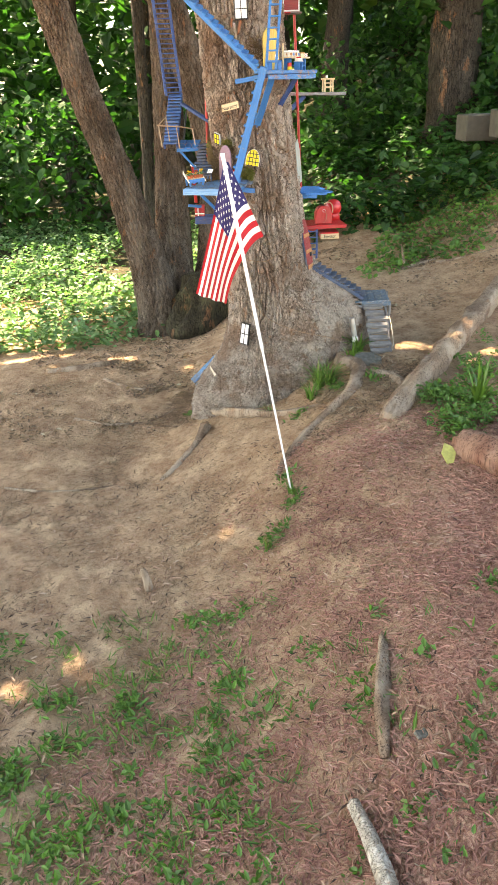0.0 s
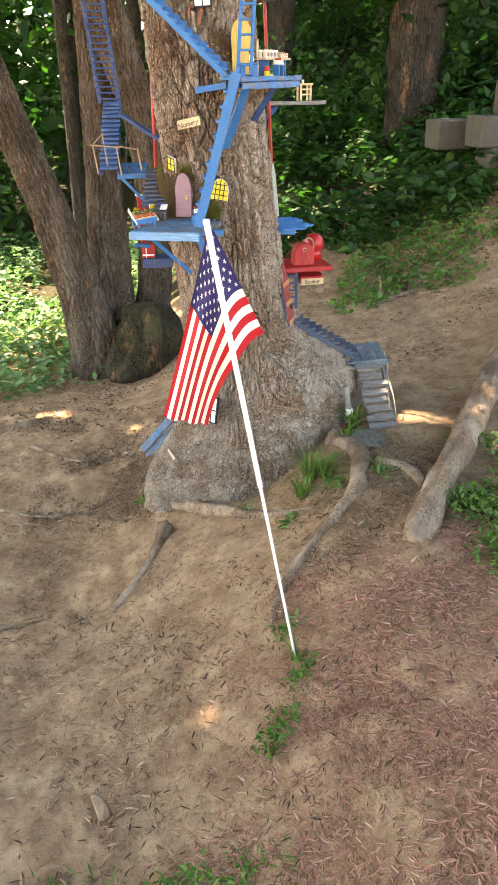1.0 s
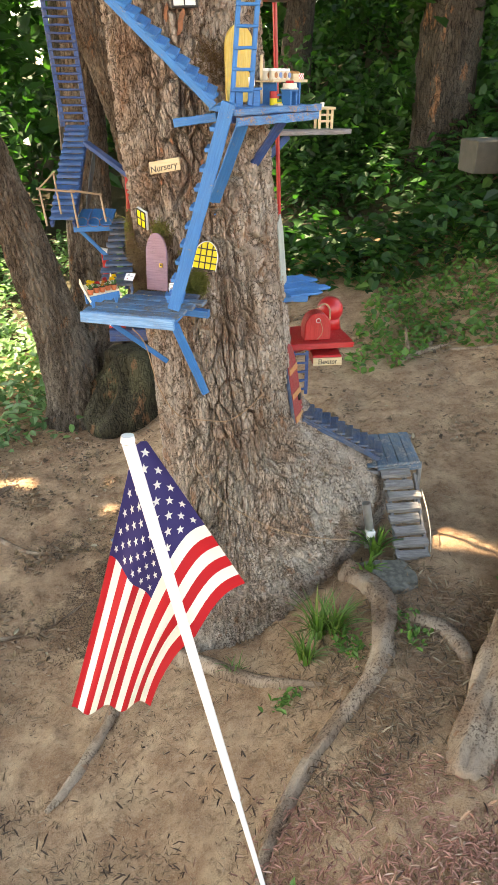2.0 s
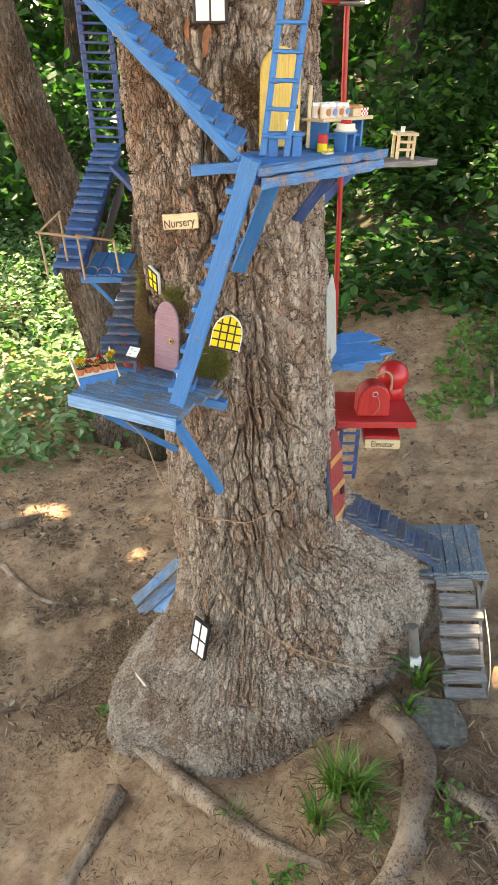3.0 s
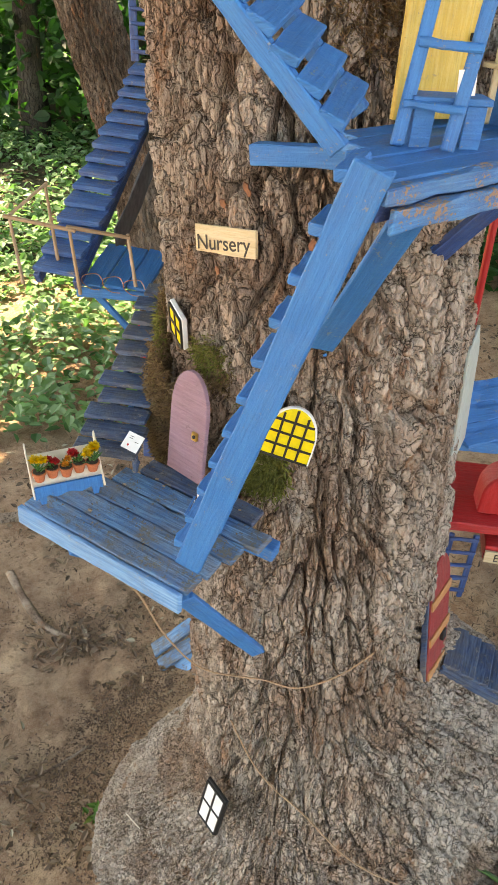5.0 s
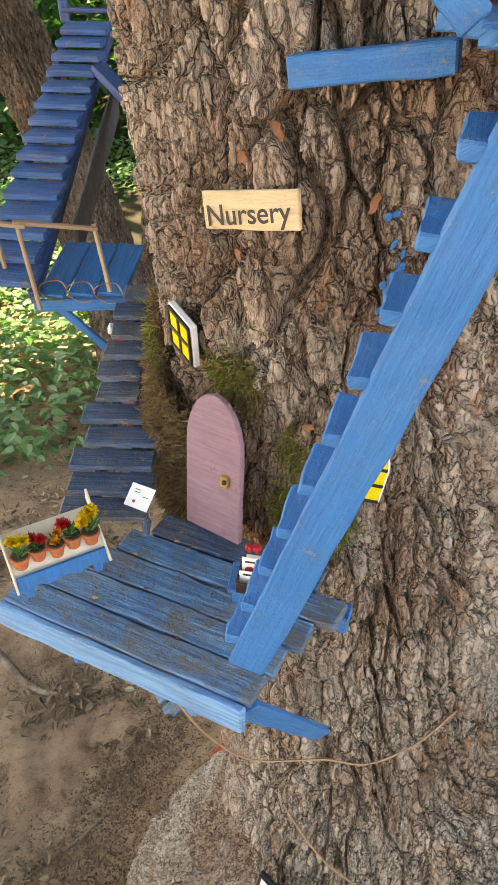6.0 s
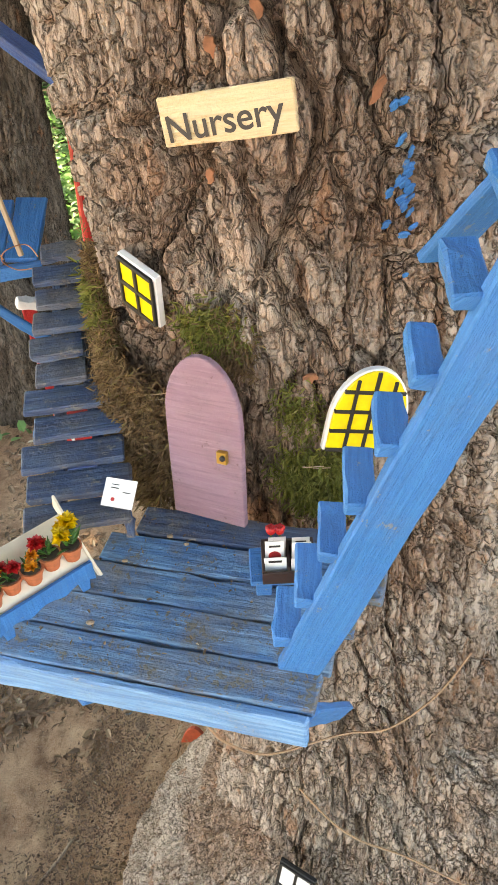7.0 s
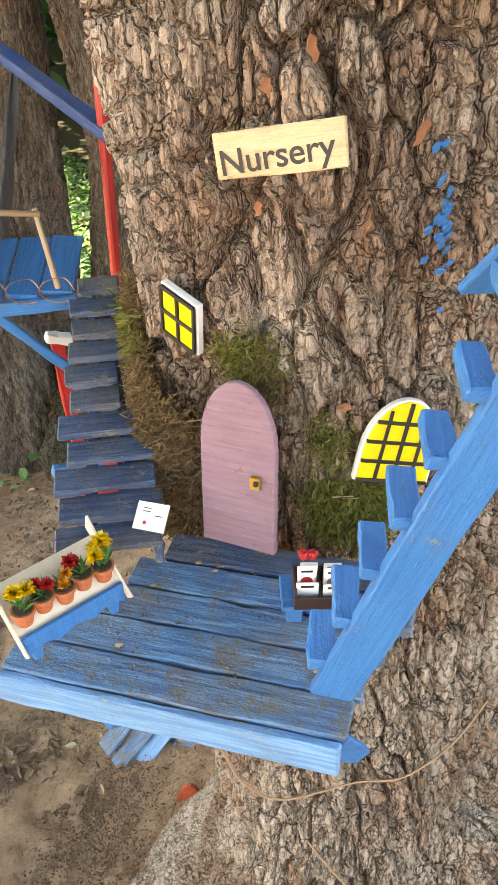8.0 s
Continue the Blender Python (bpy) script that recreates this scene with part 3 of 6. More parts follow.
def bark_relief(th, z, r):
    """Plates with narrow cracks between them, long furrows down the stem, lumps on the swollen foot."""
    s = th * 0.185
    wx = 0.020 * (fractal(s * 11, z * 9, 51, 4) - 0.5) + 0.006 * (fractal(s * 70, z * 50, 53, 3) - 0.5)
    wz = z + 0.050 * (fractal(s * 22, z * 7, 61, 3) - 0.5) + 0.010 * (fractal(s * 90, z * 60, 63, 3) - 0.5)
    px, py = r * np.cos(th) + wx, r * np.sin(th) + wx
    low = smooth(0.52, 0.26, z)
    tall = 1 - 0.45 * low
    plate, pid = cells3(px / 0.030, py / 0.030, wz / (0.085 * tall * tall), 3)
    piece, qid = cells3(px / 0.0145, py / 0.0145, wz / (0.030 * tall), 13)
    flake, fid = cells3(px / 0.0048, py / 0.0048, wz / 0.0075, 23)
    deep = 0.55 + 0.75 * smooth(0.34, 0.66, fractal(s * 9, z * 3.4, 71, 3))
    gap = 1 - smooth(0.04, 0.13, plate)
    split = 1 - smooth(0.03, 0.15, piece)
    d = -0.022 * deep * (1 - 0.45 * low) * gap - 0.0070 * deep * split * (1 - gap)
    d = d + 0.0065 * (1 - 0.5 * low) * (pid - 0.5) + 0.0030 * (qid - 0.5) + 0.0016 * (fid - 0.5) - 0.0011 * (1 - smooth(0.0, 0.18, flake))
    # long wandering furrows
    wander = np.abs(fractal(s * 15 + 0.5 * fractal(s * 6, z * 5, 73, 2), z * 1.5, 77, 2) - 0.5)
    d = d - 0.022 * (1 - smooth(0.006, 0.034, wander)) * (0.35 + 0.65 * smooth(0.7, 1.1, z)) * (1 - low) * smooth(0.40, 0.55, fractal(s * 5, z * 2.2, 79, 2))
    # broad ribs, unevenness and lumps
    d = d + 0.020 * (1 - low) * (fractal(s * 17 + 0.8 * fractal(s * 5, z * 4, 85, 2), z * 1.6, 87, 2) - 0.5)
    d = d + 0.007 * (fractal(s * 34, wz * 20, 81, 4) - 0.5) + 0.016 * low * (fractal(px * 34 + py * 12, wz * 30 + py * 26, 83, 4) - 0.5)
    # a healed knot above the small door
    kn = np.hypot((th - math.radians(-117)) * 0.185 / 0.034, (z - 1.29) / 0.050)
    d = d - 0.011 * np.exp(-((kn - 0.92) / 0.20) ** 2) * (z > 1.27) + 0.010 * np.exp(-((kn - 1.30) / 0.20) ** 2)
    # the deep cleft beside it
    cl = (th - math.radians(-99) - 0.10 * np.sin(z * 38)) * 0.185
    d = d - 0.026 * np.exp(-(cl / 0.0050) ** 2) * smooth(1.19, 1.24, z) * smooth(1.52, 1.40, z)
    return d + 0.003


th = np.concatenate([np.linspace(math.radians(-205), math.radians(25), 640, endpoint=False), np.linspace(math.radians(25), math.radians(155), 70, endpoint=False)])
zz = np.concatenate([np.arange(-0.30, 0.55, 0.0032), np.arange(0.55, 1.62, 0.0024), np.arange(1.62, 2.05, 0.0040), np.geomspace(2.07, 7.0, 50)])
TH, ZZ = np.meshgrid(th, zz)
R0 = trunk_radius(TH, ZZ)
RR = R0 + bark_relief(TH, ZZ, R0)
V = np.stack([axis_x(ZZ) + RR * np.cos(TH), AXIS_Y + RR * np.sin(TH), ZZ], -1).reshape(-1, 3)
main_tree = thing("tree", (0.06, AXIS_Y, 0.0), "large grey tree with deeply furrowed bark and flared roots", "tree")
me = mesh_np("trunk", V - np.array(OFF[main_tree.name]), grid_faces(len(zz), len(th), True), BARK, True)
trunk = new("trunk", me)
trunk.parent = main_tree
OFF[trunk.name] = OFF[main_tree.name]


def bark_at(deg, z, out=0.0):
    """A place on the bark of the main trunk at that direction and height."""
    a = math.radians(deg)
    r = float(trunk_radius(np.array(a), np.array(z))) + 0.002 + out
    return Vector((float(axis_x(np.array(z))) + r * math.cos(a), AXIS_Y + r * math.sin(a), z))


for pts, rad in (
        ([(0.42, 3.36), (0.485, 3.23), (0.465, 3.10), (0.415, 2.97), (0.30, 2.86), (0.20, 2.75), (0.125, 2.63), (0.10, 2.52)], [0.040, 0.032, 0.028, 0.026, 0.022, 0.019, 0.015, 0.006]),
        ([(-0.15, 3.42), (-0.07, 3.30), (0.03, 3.21), (0.13, 3.12), (0.21, 3.06), (0.30, 3.00)], [0.045, 0.028, 0.022, 0.020, 0.016, 0.005]),
        ([(-0.22, 3.30), (-0.26, 3.14), (-0.33, 3.0), (-0.40, 2.92)], [0.03, 0.018, 0.016, 0.006]),
        ([(0.53, 3.14), (0.60, 3.09), (0.635, 3.00), (0.62, 2.90)], [0.020, 0.024, 0.022, 0.008])):
    part("root", tube([on_ground(x, y, r * 0.02) for (x, y), r in zip(pts, rad)], rad, 16, 0.5), ROOT, main_tree, smooth=True)

# Unseen leaf layer overhead, laid out along the sun's direction to shade the tree.
SHADE_CANOPY = 17000
cx = rng.uniform(-5.0, 2.6, SHADE_CANOPY * 3)
cy = rng.uniform(-1.0, 7.9, SHADE_CANOPY * 3)
keep = (fractal(cx * 1.4, cy * 1.4, 91, 3) > 0.29)
# openings cut where sun should reach the ground cover, log and path
keep &= ~((cx < -3.5) & (cy > 6.9)) & (np.hypot(cx + 1.42, cy - 5.22) > 0.34) & (np.hypot(cx + 1.02, (cy - 4.9) * 0.8) > 0.40) & ~((cy > 6.9) & (cx > -1.4) & (rng.uniform(0, 1, len(cx)) < 0.3))
keep &= (np.abs(cx + 1.2) / 4.0) ** 4 + (np.abs(cy - 3.4) / 4.7) ** 4 < 0.75 + 0.6 * fractal(cx * 1.1, cy * 1.1, 95, 2)
cx, cy = cx[keep][:SHADE_CANOPY], cy[keep][:SHADE_CANOPY]
# extra leaves added to block a sun spot on the mulch
cx = np.concatenate([cx, rng.normal(-2.3, 0.45, 500)])
cy = np.concatenate([cy, rng.normal(3.35, 0.45, 500)])
cz = rng.uniform(4.2, 6.4, len(cx)) + 0.5 * np.sin(cx * 2.1) * np.cos(cy * 1.7)
lv, lf = leaves(np.stack([cx, cy, cz], -1), 0.30, 0.6)
crown = new("crown", mesh_np("crown", lv - np.array(OFF[main_tree.name]), lf, LEAF))
crown.parent = main_tree
for a, r in ((20, 2.4), (95, 2.6), (150, 3.2), (200, 2.6), (270, 2.2), (320, 2.4)):
    e = Vector((-0.25 + r * math.cos(radians(a)), AXIS_Y + r * math.sin(radians(a)), 5.2 + 0.2 * math.sin(a)))
    m0 = Vector((-0.17, AXIS_Y, 3.4 + 0.3 * math.cos(a)))
    part("limb", tube([m0, m0.lerp(e, 0.4) + Vector((0, 0, 0.5)), e], [0.085, 0.06, 0.02], 10, 0.2), BARK, main_tree, smooth=True)


# ---- other trees ----
def bark_stem(points, radii, seg, dz, scale, depth):
    """A bent stem with furrowed bark, as arrays: rings along a smooth line."""
    P = np.array(points, float)
    s = np.concatenate([[0], np.cumsum(np.linalg.norm(np.diff(P, axis=0), axis=1))])
    t = np.arange(0, s[-1], dz)
    k = np.ones(9) / 9
    pad = lambda q: np.convolve(np.pad(q, 4, mode="edge"), k, mode="valid")
    line = np.stack([pad(np.interp(t, s, P[:, i])) for i in range(3)], -1)
    rad = pad(np.interp(t, s, radii))
    d = np.gradient(line, axis=0)
    d /= np.linalg.norm(d, axis=1, keepdims=True)
    side = np.cross(d, np.array([0.0, 1.0, 0.1]))
    side /= np.linalg.norm(side, axis=1, keepdims=True)
    other = np.cross(d, side)
    a = np.linspace(0, 2 * math.pi, seg, endpoint=False)
    A, T = np.meshgrid(a, t)
    S = A * 0.15
    w = S + 0.03 * (fractal(S * 8, T * 6, 301, 3) - 0.5)
    edge, own = cells(w / scale, T / (scale * 3.4), 7)
    small, sown = cells(w / (scale * 0.45), T / (scale * 0.9), 8)
    R = rad[:, None] * (1 + 0.10 * (fractal(A * 1.2, T * 2, 303, 3) - 0.5)) + depth * (smooth(0.0, 0.35, edge) - 1 + 0.4 * (own - 0.5) + 0.35 * (smooth(0.0, 0.3, small) - 1))
    return line[:, None, :] + R[..., None] * (side[:, None, :] * np.cos(A)[..., None] + other[:, None, :] * np.sin(A)[..., None])


def wild_tree(stems, crown_at, crown_size, count, bark, label, leaf=0.16, seg=20):
    base = Vector(stems[0][0][0])
    base.z = float(ground_z(base.x, base.y))
    t = thing("tree", base, label, "tree", "woodland trees")
    for pts, rad in stems:
        if bark is BARK_BROWN:
            V_ = bark_stem(pts, rad, 130, 0.012, 0.030, 0.016)
            o = new("trunk", mesh_np("trunk", V_.reshape(-1, 3) - np.array(base), grid_faces(V_.shape[0], V_.shape[1], True), bark, True))
            o.parent = t
        else:
            part("trunk", tube(pts, rad, seg, 0.22), bark, t, smooth=True)
    if count:
        n = rng.normal(size=(count, 3))
        n /= np.linalg.norm(n, axis=1, keepdims=True)
        c = np.array(crown_at) + n * np.array(crown_size) * rng.uniform(0.35, 1.0, (count, 1)) ** 0.6
        c = c[fractal(c[:, 0] * 1.1 + c[:, 2], c[:, 1] * 1.1, 17, 2) > 0.38]
        v, f = leaves(c, leaf, 0.4)
        k = new("crown", mesh_np("crown", v - np.array(base), f, LEAF))
        k.parent = t
    return t


wild_tree([([(-0.70, 5.65, -0.51), (-0.70, 5.65, -0.12), (-0.77, 5.62, 0.30), (-0.92, 5.59, 0.89), (-1.11, 5.59, 1.45), (-1.27, 5.59, 2.01), (-1.55, 5.59, 3.19), (-1.80, 5.71, 5.65)], [0.264, 0.187, 0.138, 0.116, 0.110, 0.110, 0.099, 0.055]),
           ([(-0.63, 5.75, -0.45), (-0.62, 5.84, -0.06), (-0.61, 5.99, 0.44), (-0.61, 6.13, 1.06), (-0.60, 6.24, 1.96), (-0.59, 6.32, 3.19), (-0.56, 6.38, 5.88)], [0.253, 0.176, 0.138, 0.119, 0.110, 0.099, 0.055]),
           ([(-0.45, 5.87, -0.45), (-0.32, 5.99, 0.22), (-0.27, 6.02, 0.84), (-0.34, 5.99, 1.34), (-0.48, 5.93, 1.79), (-0.68, 5.82, 2.40), (-0.90, 5.71, 3.41)], [0.165, 0.116, 0.110, 0.116, 0.121, 0.121, 0.088])],
          (-0.9, 5.4, 6.0), (1.8, 1.8, 1.2), 2500, BARK_BROWN, "forked brown tree with one stem leaning away", 0.2)
wild_tree([([(1.92, 7.75, 0.2), (1.90, 7.75, 0.8), (1.89, 7.75, 1.5), (1.88, 7.75, 2.4), (1.96, 7.8, 6.0)], [0.40, 0.27, 0.225, 0.215, 0.12])],
          (1.9, 7.6, 3.3), (1.2, 0.8, 1.4), 1800, BARK_DARK, "thick dark tree hung with ivy leaves", 0.13)
ia, iz = rng.uniform(0, 2 * math.pi, 2600), 1.25 + 3.0 * rng.uniform(0, 1, 2600) ** 0.9
ok = fractal(ia * 1.3, iz * 1.1, 171, 3) > 0.44
ia, iz = ia[ok], iz[ok]
ir = 0.275 + rng.uniform(0, 0.12, len(ia))
iv, if_ = leaves(np.stack([1.89 + ir * np.cos(ia), 7.75 + ir * np.sin(ia), iz], -1), 0.10, 0.2)
tagged(new("ivy", mesh_np("ivy", iv, if_, LEAF)), "ivy leaves clinging to the thick dark tree", "ivy", kind="stuff")
spots = [(-3.3, 9.6, 0.10), (-2.6, 11.5, 0.13), (-4.4, 12, 0.15), (-1.7, 13, 0.12), (-0.6, 10.5, 0.08), (0.2, 14, 0.16), (0.95, 10.0, 0.14), (1.35, 12.5, 0.18), (3.2, 12, 0.15), (4.1, 10.2, 0.12), (4.6, 14, 0.2), (2.9, 16, 0.16), (-5.6, 9.4, 0.12), (-6.3, 14, 0.2), (6.2, 12, 0.16), (-1.15, 8.8, 0.06), (0.55, 12.0, 0.09)]
for k, (x, y, r) in enumerate(spots):
    z0 = float(ground_z(x, y))
    lean_x = 0.5 * math.sin(k * 2.3)
    wild_tree([([(x, y, z0 - 0.2), (x + lean_x * 0.15, y, z0 + 1.0), (x + lean_x * 0.5, y, z0 + 3.0), (x + lean_x, y + 0.2, z0 + 7.0)], [r * 1.6, r * 1.05, r * 0.95, r * 0.5])],
              (x + lean_x, y, z0 + 5.2), (1.9, 1.8, 2.6), 260 if x < -1.5 and y < 12.5 else 1500, BARK_DARK, "slim dark woodland tree in leaf", 0.22, 12)


def foliage(name, label, n, xr, yr, zr, size, mat, seed, thresh=0.42, flat=0.4, parent_ground=True, freq=0.8):
    x = rng.uniform(*xr, n * 3)
    y = rng.uniform(*yr, n * 3)
    u = rng.uniform(0, 1, n * 3)
    z = zr[0] + (zr[1] - zr[0]) * u
    dens = fractal(x * freq + z * 0.7, y * freq + z * 0.4, seed, 3)
    ok = dens > thresh + 0.10 * u
    # ragged borders
    rag = 0.9 * fractal(x * 1.7, y * 1.7, seed + 7, 3) - 0.25
    ok &= (y > yr[0] + rag) & (x > xr[0] + rag) & (x < xr[1] - rag)
    x, y, z = x[ok][:n], y[ok][:n], z[ok][:n]
    z = z + ground_z(x, y)
    v, f = leaves(np.stack([x, y, z], -1), size, flat)
    ob = new(name, mesh_np(name, v, f, mat))
    return tagged(ob, label, "foliage", kind="stuff")


foliage("woodland_foliage", "dense green leaves of the wood behind", 13000, (-0.5, 9), (11, 18), (0.3, 7.5), 0.26, LEAF, 101, 0.36)
foliage("woodland_foliage", "loose green leaves with sky showing between", 9000, (-9, -0.5), (11, 18), (0.3, 7.5), 0.26, LEAF, 103, 0.44)
foliage("woodland_foliage", "deep shaded leaves far back in the wood", 9000, (-1, 14), (18, 24), (0.0, 9.0), 0.5, LEAF, 105, 0.30)
foliage("woodland_foliage", "thin leaves far back where the wood opens", 5000, (-14, -1), (18, 24), (0.0, 9.0), 0.5, LEAF, 107, 0.46)
foliage("woodland_undergrowth", "shady green undergrowth below the trees", 13000, (0.2, 6.5), (7.0, 12), (0.0, 1.1), 0.09, LEAF, 111, 0.36)
foliage("woodland_undergrowth", "green bushes at the edge of the clearing", 5000, (-7, -1.6), (9.0, 12), (0.0, 1.6), 0.14, LEAF, 121, 0.44)
foliage("ground_cover", "low sunlit green ground cover", 27000, (-6.8, -0.2), (4.75, 10.2), (0.0, 0.17), 0.060, SUNNY_COVER, 131, 0.33, 0.75, freq=1.6)
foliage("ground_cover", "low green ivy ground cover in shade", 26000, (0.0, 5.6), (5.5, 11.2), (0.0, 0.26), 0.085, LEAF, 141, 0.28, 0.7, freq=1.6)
foliage("ground_cover", "thin green and dry plants on the bank", 7500, (0.70, 4.2), (4.85, 6.8), (0.0, 0.06), 0.038, WEED, 151, 0.38, 0.5, freq=3.0)
foliage("dry_grass", "thin dry grass on the bank", 4200, (0.75, 4.2), (4.7, 6.6), (0.0, 0.015), 0.028, LITTER, 153, 0.28, 0.6, freq=4.0)


# ---- nursery platform ----
DU, DV = Vector((0.928, -0.373, 0.02)), Vector((0.373, 0.928, 0.15))
D0 = Vector((-0.262, 3.350, 1.063))      # front corner of the deck at its far end


def deck_pt(u, v, z=0.0):
    return D0 + DU * u + DV * v + Vector((0, 0, z))


deck = thing("platform", deck_pt(0.12, 0.07, -0.01), "small faded blue plank platform fixed to the trunk", "platform")
for v, w, u0, u1, mat in ((0.0140, 0.0265, 0.0, 0.237, DECK_BLUE), (0.0425, 0.0270, 0.008, 0.242, DECK_BLUE), (0.0710, 0.0265, 0.024, 0.252, DECK_BLUE),
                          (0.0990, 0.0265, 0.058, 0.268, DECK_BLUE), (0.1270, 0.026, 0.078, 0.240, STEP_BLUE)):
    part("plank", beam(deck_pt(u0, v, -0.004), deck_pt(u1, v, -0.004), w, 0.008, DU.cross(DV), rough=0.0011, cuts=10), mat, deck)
part("fascia", beam(deck_pt(-0.004, -0.004, -0.013), deck_pt(0.234, -0.004, -0.014), 0.007, 0.025, rough=0.0009, cuts=9), PALE_BLUE, deck, "pale blue front board")
part("crossbeam", beam(deck_pt(0.06, 0.105, -0.022), Vector((0.035, 3.372, 1.045)), 0.022, 0.018), BLUE, deck)
part("crossbeam", beam(deck_pt(0.215, 0.01, -0.020), deck_pt(0.215, 0.15, -0.020), 0.02, 0.014), BLUE, deck)
part("brace", beam((-0.046, 3.272, 1.050), (0.022, 3.408, 0.826), 0.020, 0.008, (0.3, -0.8, 0)), BLUE, deck)
part("brace", beam((-0.19, 3.315, 1.040), (-0.075, 3.44, 0.902), 0.012, 0.008, (0, -0.8, 0.3)), BLUE, deck)

# ---- door, windows and sign of the nursery ----
DM = basis((-0.0895, 3.4225, 1.091), (0.050, -0.032, 0.003), (-0.03, 0.15, 1))
door = thing("fairy_door", DM.translation, "small mauve arched wooden door leaning on the bark", "door")
dp = part("door_leaf", outline(DM, arch(0.060, 0.134, 0.050), 0.006), MAUVE, door)
part("latch", slab(DM, (0.008, 0.004, 0.010), (0.0155, -0.005, 0.060), 0.0006), GOLD, dp, "small brass latch plate")
part("knob", ball(bmesh.new(), DM @ Vector((0.017, -0.008, 0.061)), 0.0022), BLACK, dp)


def pane_window(name, M, w, h, cols, rows, frame_mat, pane_mat, label, bar=0.0022, rim=0.003, arched=False, category="window", bars=None):
    t = thing(name, M.translation, label, category)
    if arched:
        part("frame", outline(M, arch(w, h, h * 0.62, 18), 0.006), frame_mat, t)
        part("pane", outline(M @ Matrix.Translation((0, -0.0035, 0.002)), arch(w - 2 * rim, h - rim * 1.6, (h - rim) * 0.62, 18), 0.002), pane_mat, t)
    else:
        part("frame", slab(M, (w, 0.006, h), (0, 0, h / 2), 0.0008), frame_mat, t)
        for c in range(cols):
            for r in range(rows):
                pw, ph = (w - 2 * rim) / cols, (h - 2 * rim) / rows
                part("pane", slab(M, (pw - bar, 0.002, ph - bar), (-w / 2 + rim + pw * (c + 0.5), -0.0035, rim + ph * (r + 0.5)), 0.0002), pane_mat, t)
    for c in range(0 if not arched else 1, cols + (0 if arched else 1)):
        x = -w / 2 + rim + (w - 2 * rim) * c / cols
        hh = h - 2 * rim if not arched else (h - rim * 2) * (1 - 0.55 * abs(2 * x / w) ** 2.2)
        part("glazing_bar", slab(M, (bar, 0.0025, hh), (x, -0.0045, rim + hh / 2), 0.0004, 0.0002, 0), BLACK, t)
    for r in range(0, rows + (0 if arched else 1)):
        z = rim + (h - 2 * rim) * r / rows
        ww = w - 2 * rim
        if arched and z > h * 0.45:
            ww *= math.sqrt(max(0.05, 1 - ((z - h * 0.38) / (h * 0.62)) ** 2))
        part("glazing_bar", slab(M, (ww, 0.0028, bar), (0, -0.0045, z), 0.0004, 0.0002, 3), BLACK, t)
    return t


pane_window("window", basis((-0.1215, 3.5030, 1.2255), (0.027, -0.034, -0.010), (-0.22, 0.02, 1)), 0.040, 0.046, 2, 2, WHITE, BRIGHT_YELLOW, "yellow four-pane toy window in a white frame", 0.003, 0.0025)
pane_window("window", basis((0.0235, 3.4265, 1.1385), (0.056, 0.001, -0.010), (0.0, 0.06, 1)), 0.059, 0.068, 4, 4, WHITE, BRIGHT_YELLOW, "arched yellow toy window with black glazing bars", 0.0027, 0.002, arched=True)
pane_window("window", basis((-0.0305, 3.414, 0.353), (0.044, -0.036, -0.004), (0.02, 0.14, 1)), 0.052, 0.102, 2, 2, BLACK, WHITE, "white four-pane toy window with black bars low on the trunk", 0.004)
pane_window("window", basis((-0.005, 3.432, 1.685), (0.056, 0.0, 0.002), (0, 0.0, 1)), 0.055, 0.075, 2, 2, BLACK, WHITE, "white four-pane toy window with dark bars high on the trunk", 0.003)


def lettering(name, text, M, height, mat, parent, squash=1.0):
    cu = bpy.data.curves.new(name, "FONT")
    cu.body, cu.size, cu.align_x, cu.align_y, cu.extrude, cu.offset = text, 1.0, "CENTER", "CENTER", 0.01, 0.011
    ob = bpy.data.objects.new(name, cu)
    scene.collection.objects.link(ob)
    me = bpy.data.meshes.new_from_object(ob.evaluated_get(bpy.context.evaluated_depsgraph_get()))
    bpy.data.objects.remove(ob)
    bm = bmesh.new()
    bm.from_mesh(me)
    turn = Matrix.Rotation(radians(90), 4, "X")
    bmesh.ops.transform(bm, matrix=M @ Matrix.Diagonal((height * squash, height * 0.05, height, 1)) @ turn, verts=bm.verts)
    return part(name, bm, mat, parent)


SM = basis((-0.0605, 3.4450, 1.3725), (0.0720, -0.043, 0.0160), (0.02, 0.10, 1))
sign = thing("sign", SM.translation, "pale wooden sign hand-lettered Nursery in black", "sign")
part("board", slab(SM, (0.084, 0.004, 0.027), (0, 0, 0), 0.0007, 0.0006, 5), WOOD, sign)
lettering("lettering", "Nursery", SM @ Matrix.Translation((-0.002, -0.0026, -0.003)) @ Matrix.Rotation(radians(-2.5), 4, "Y"), 0.0205, BLACK, sign, 1.08)


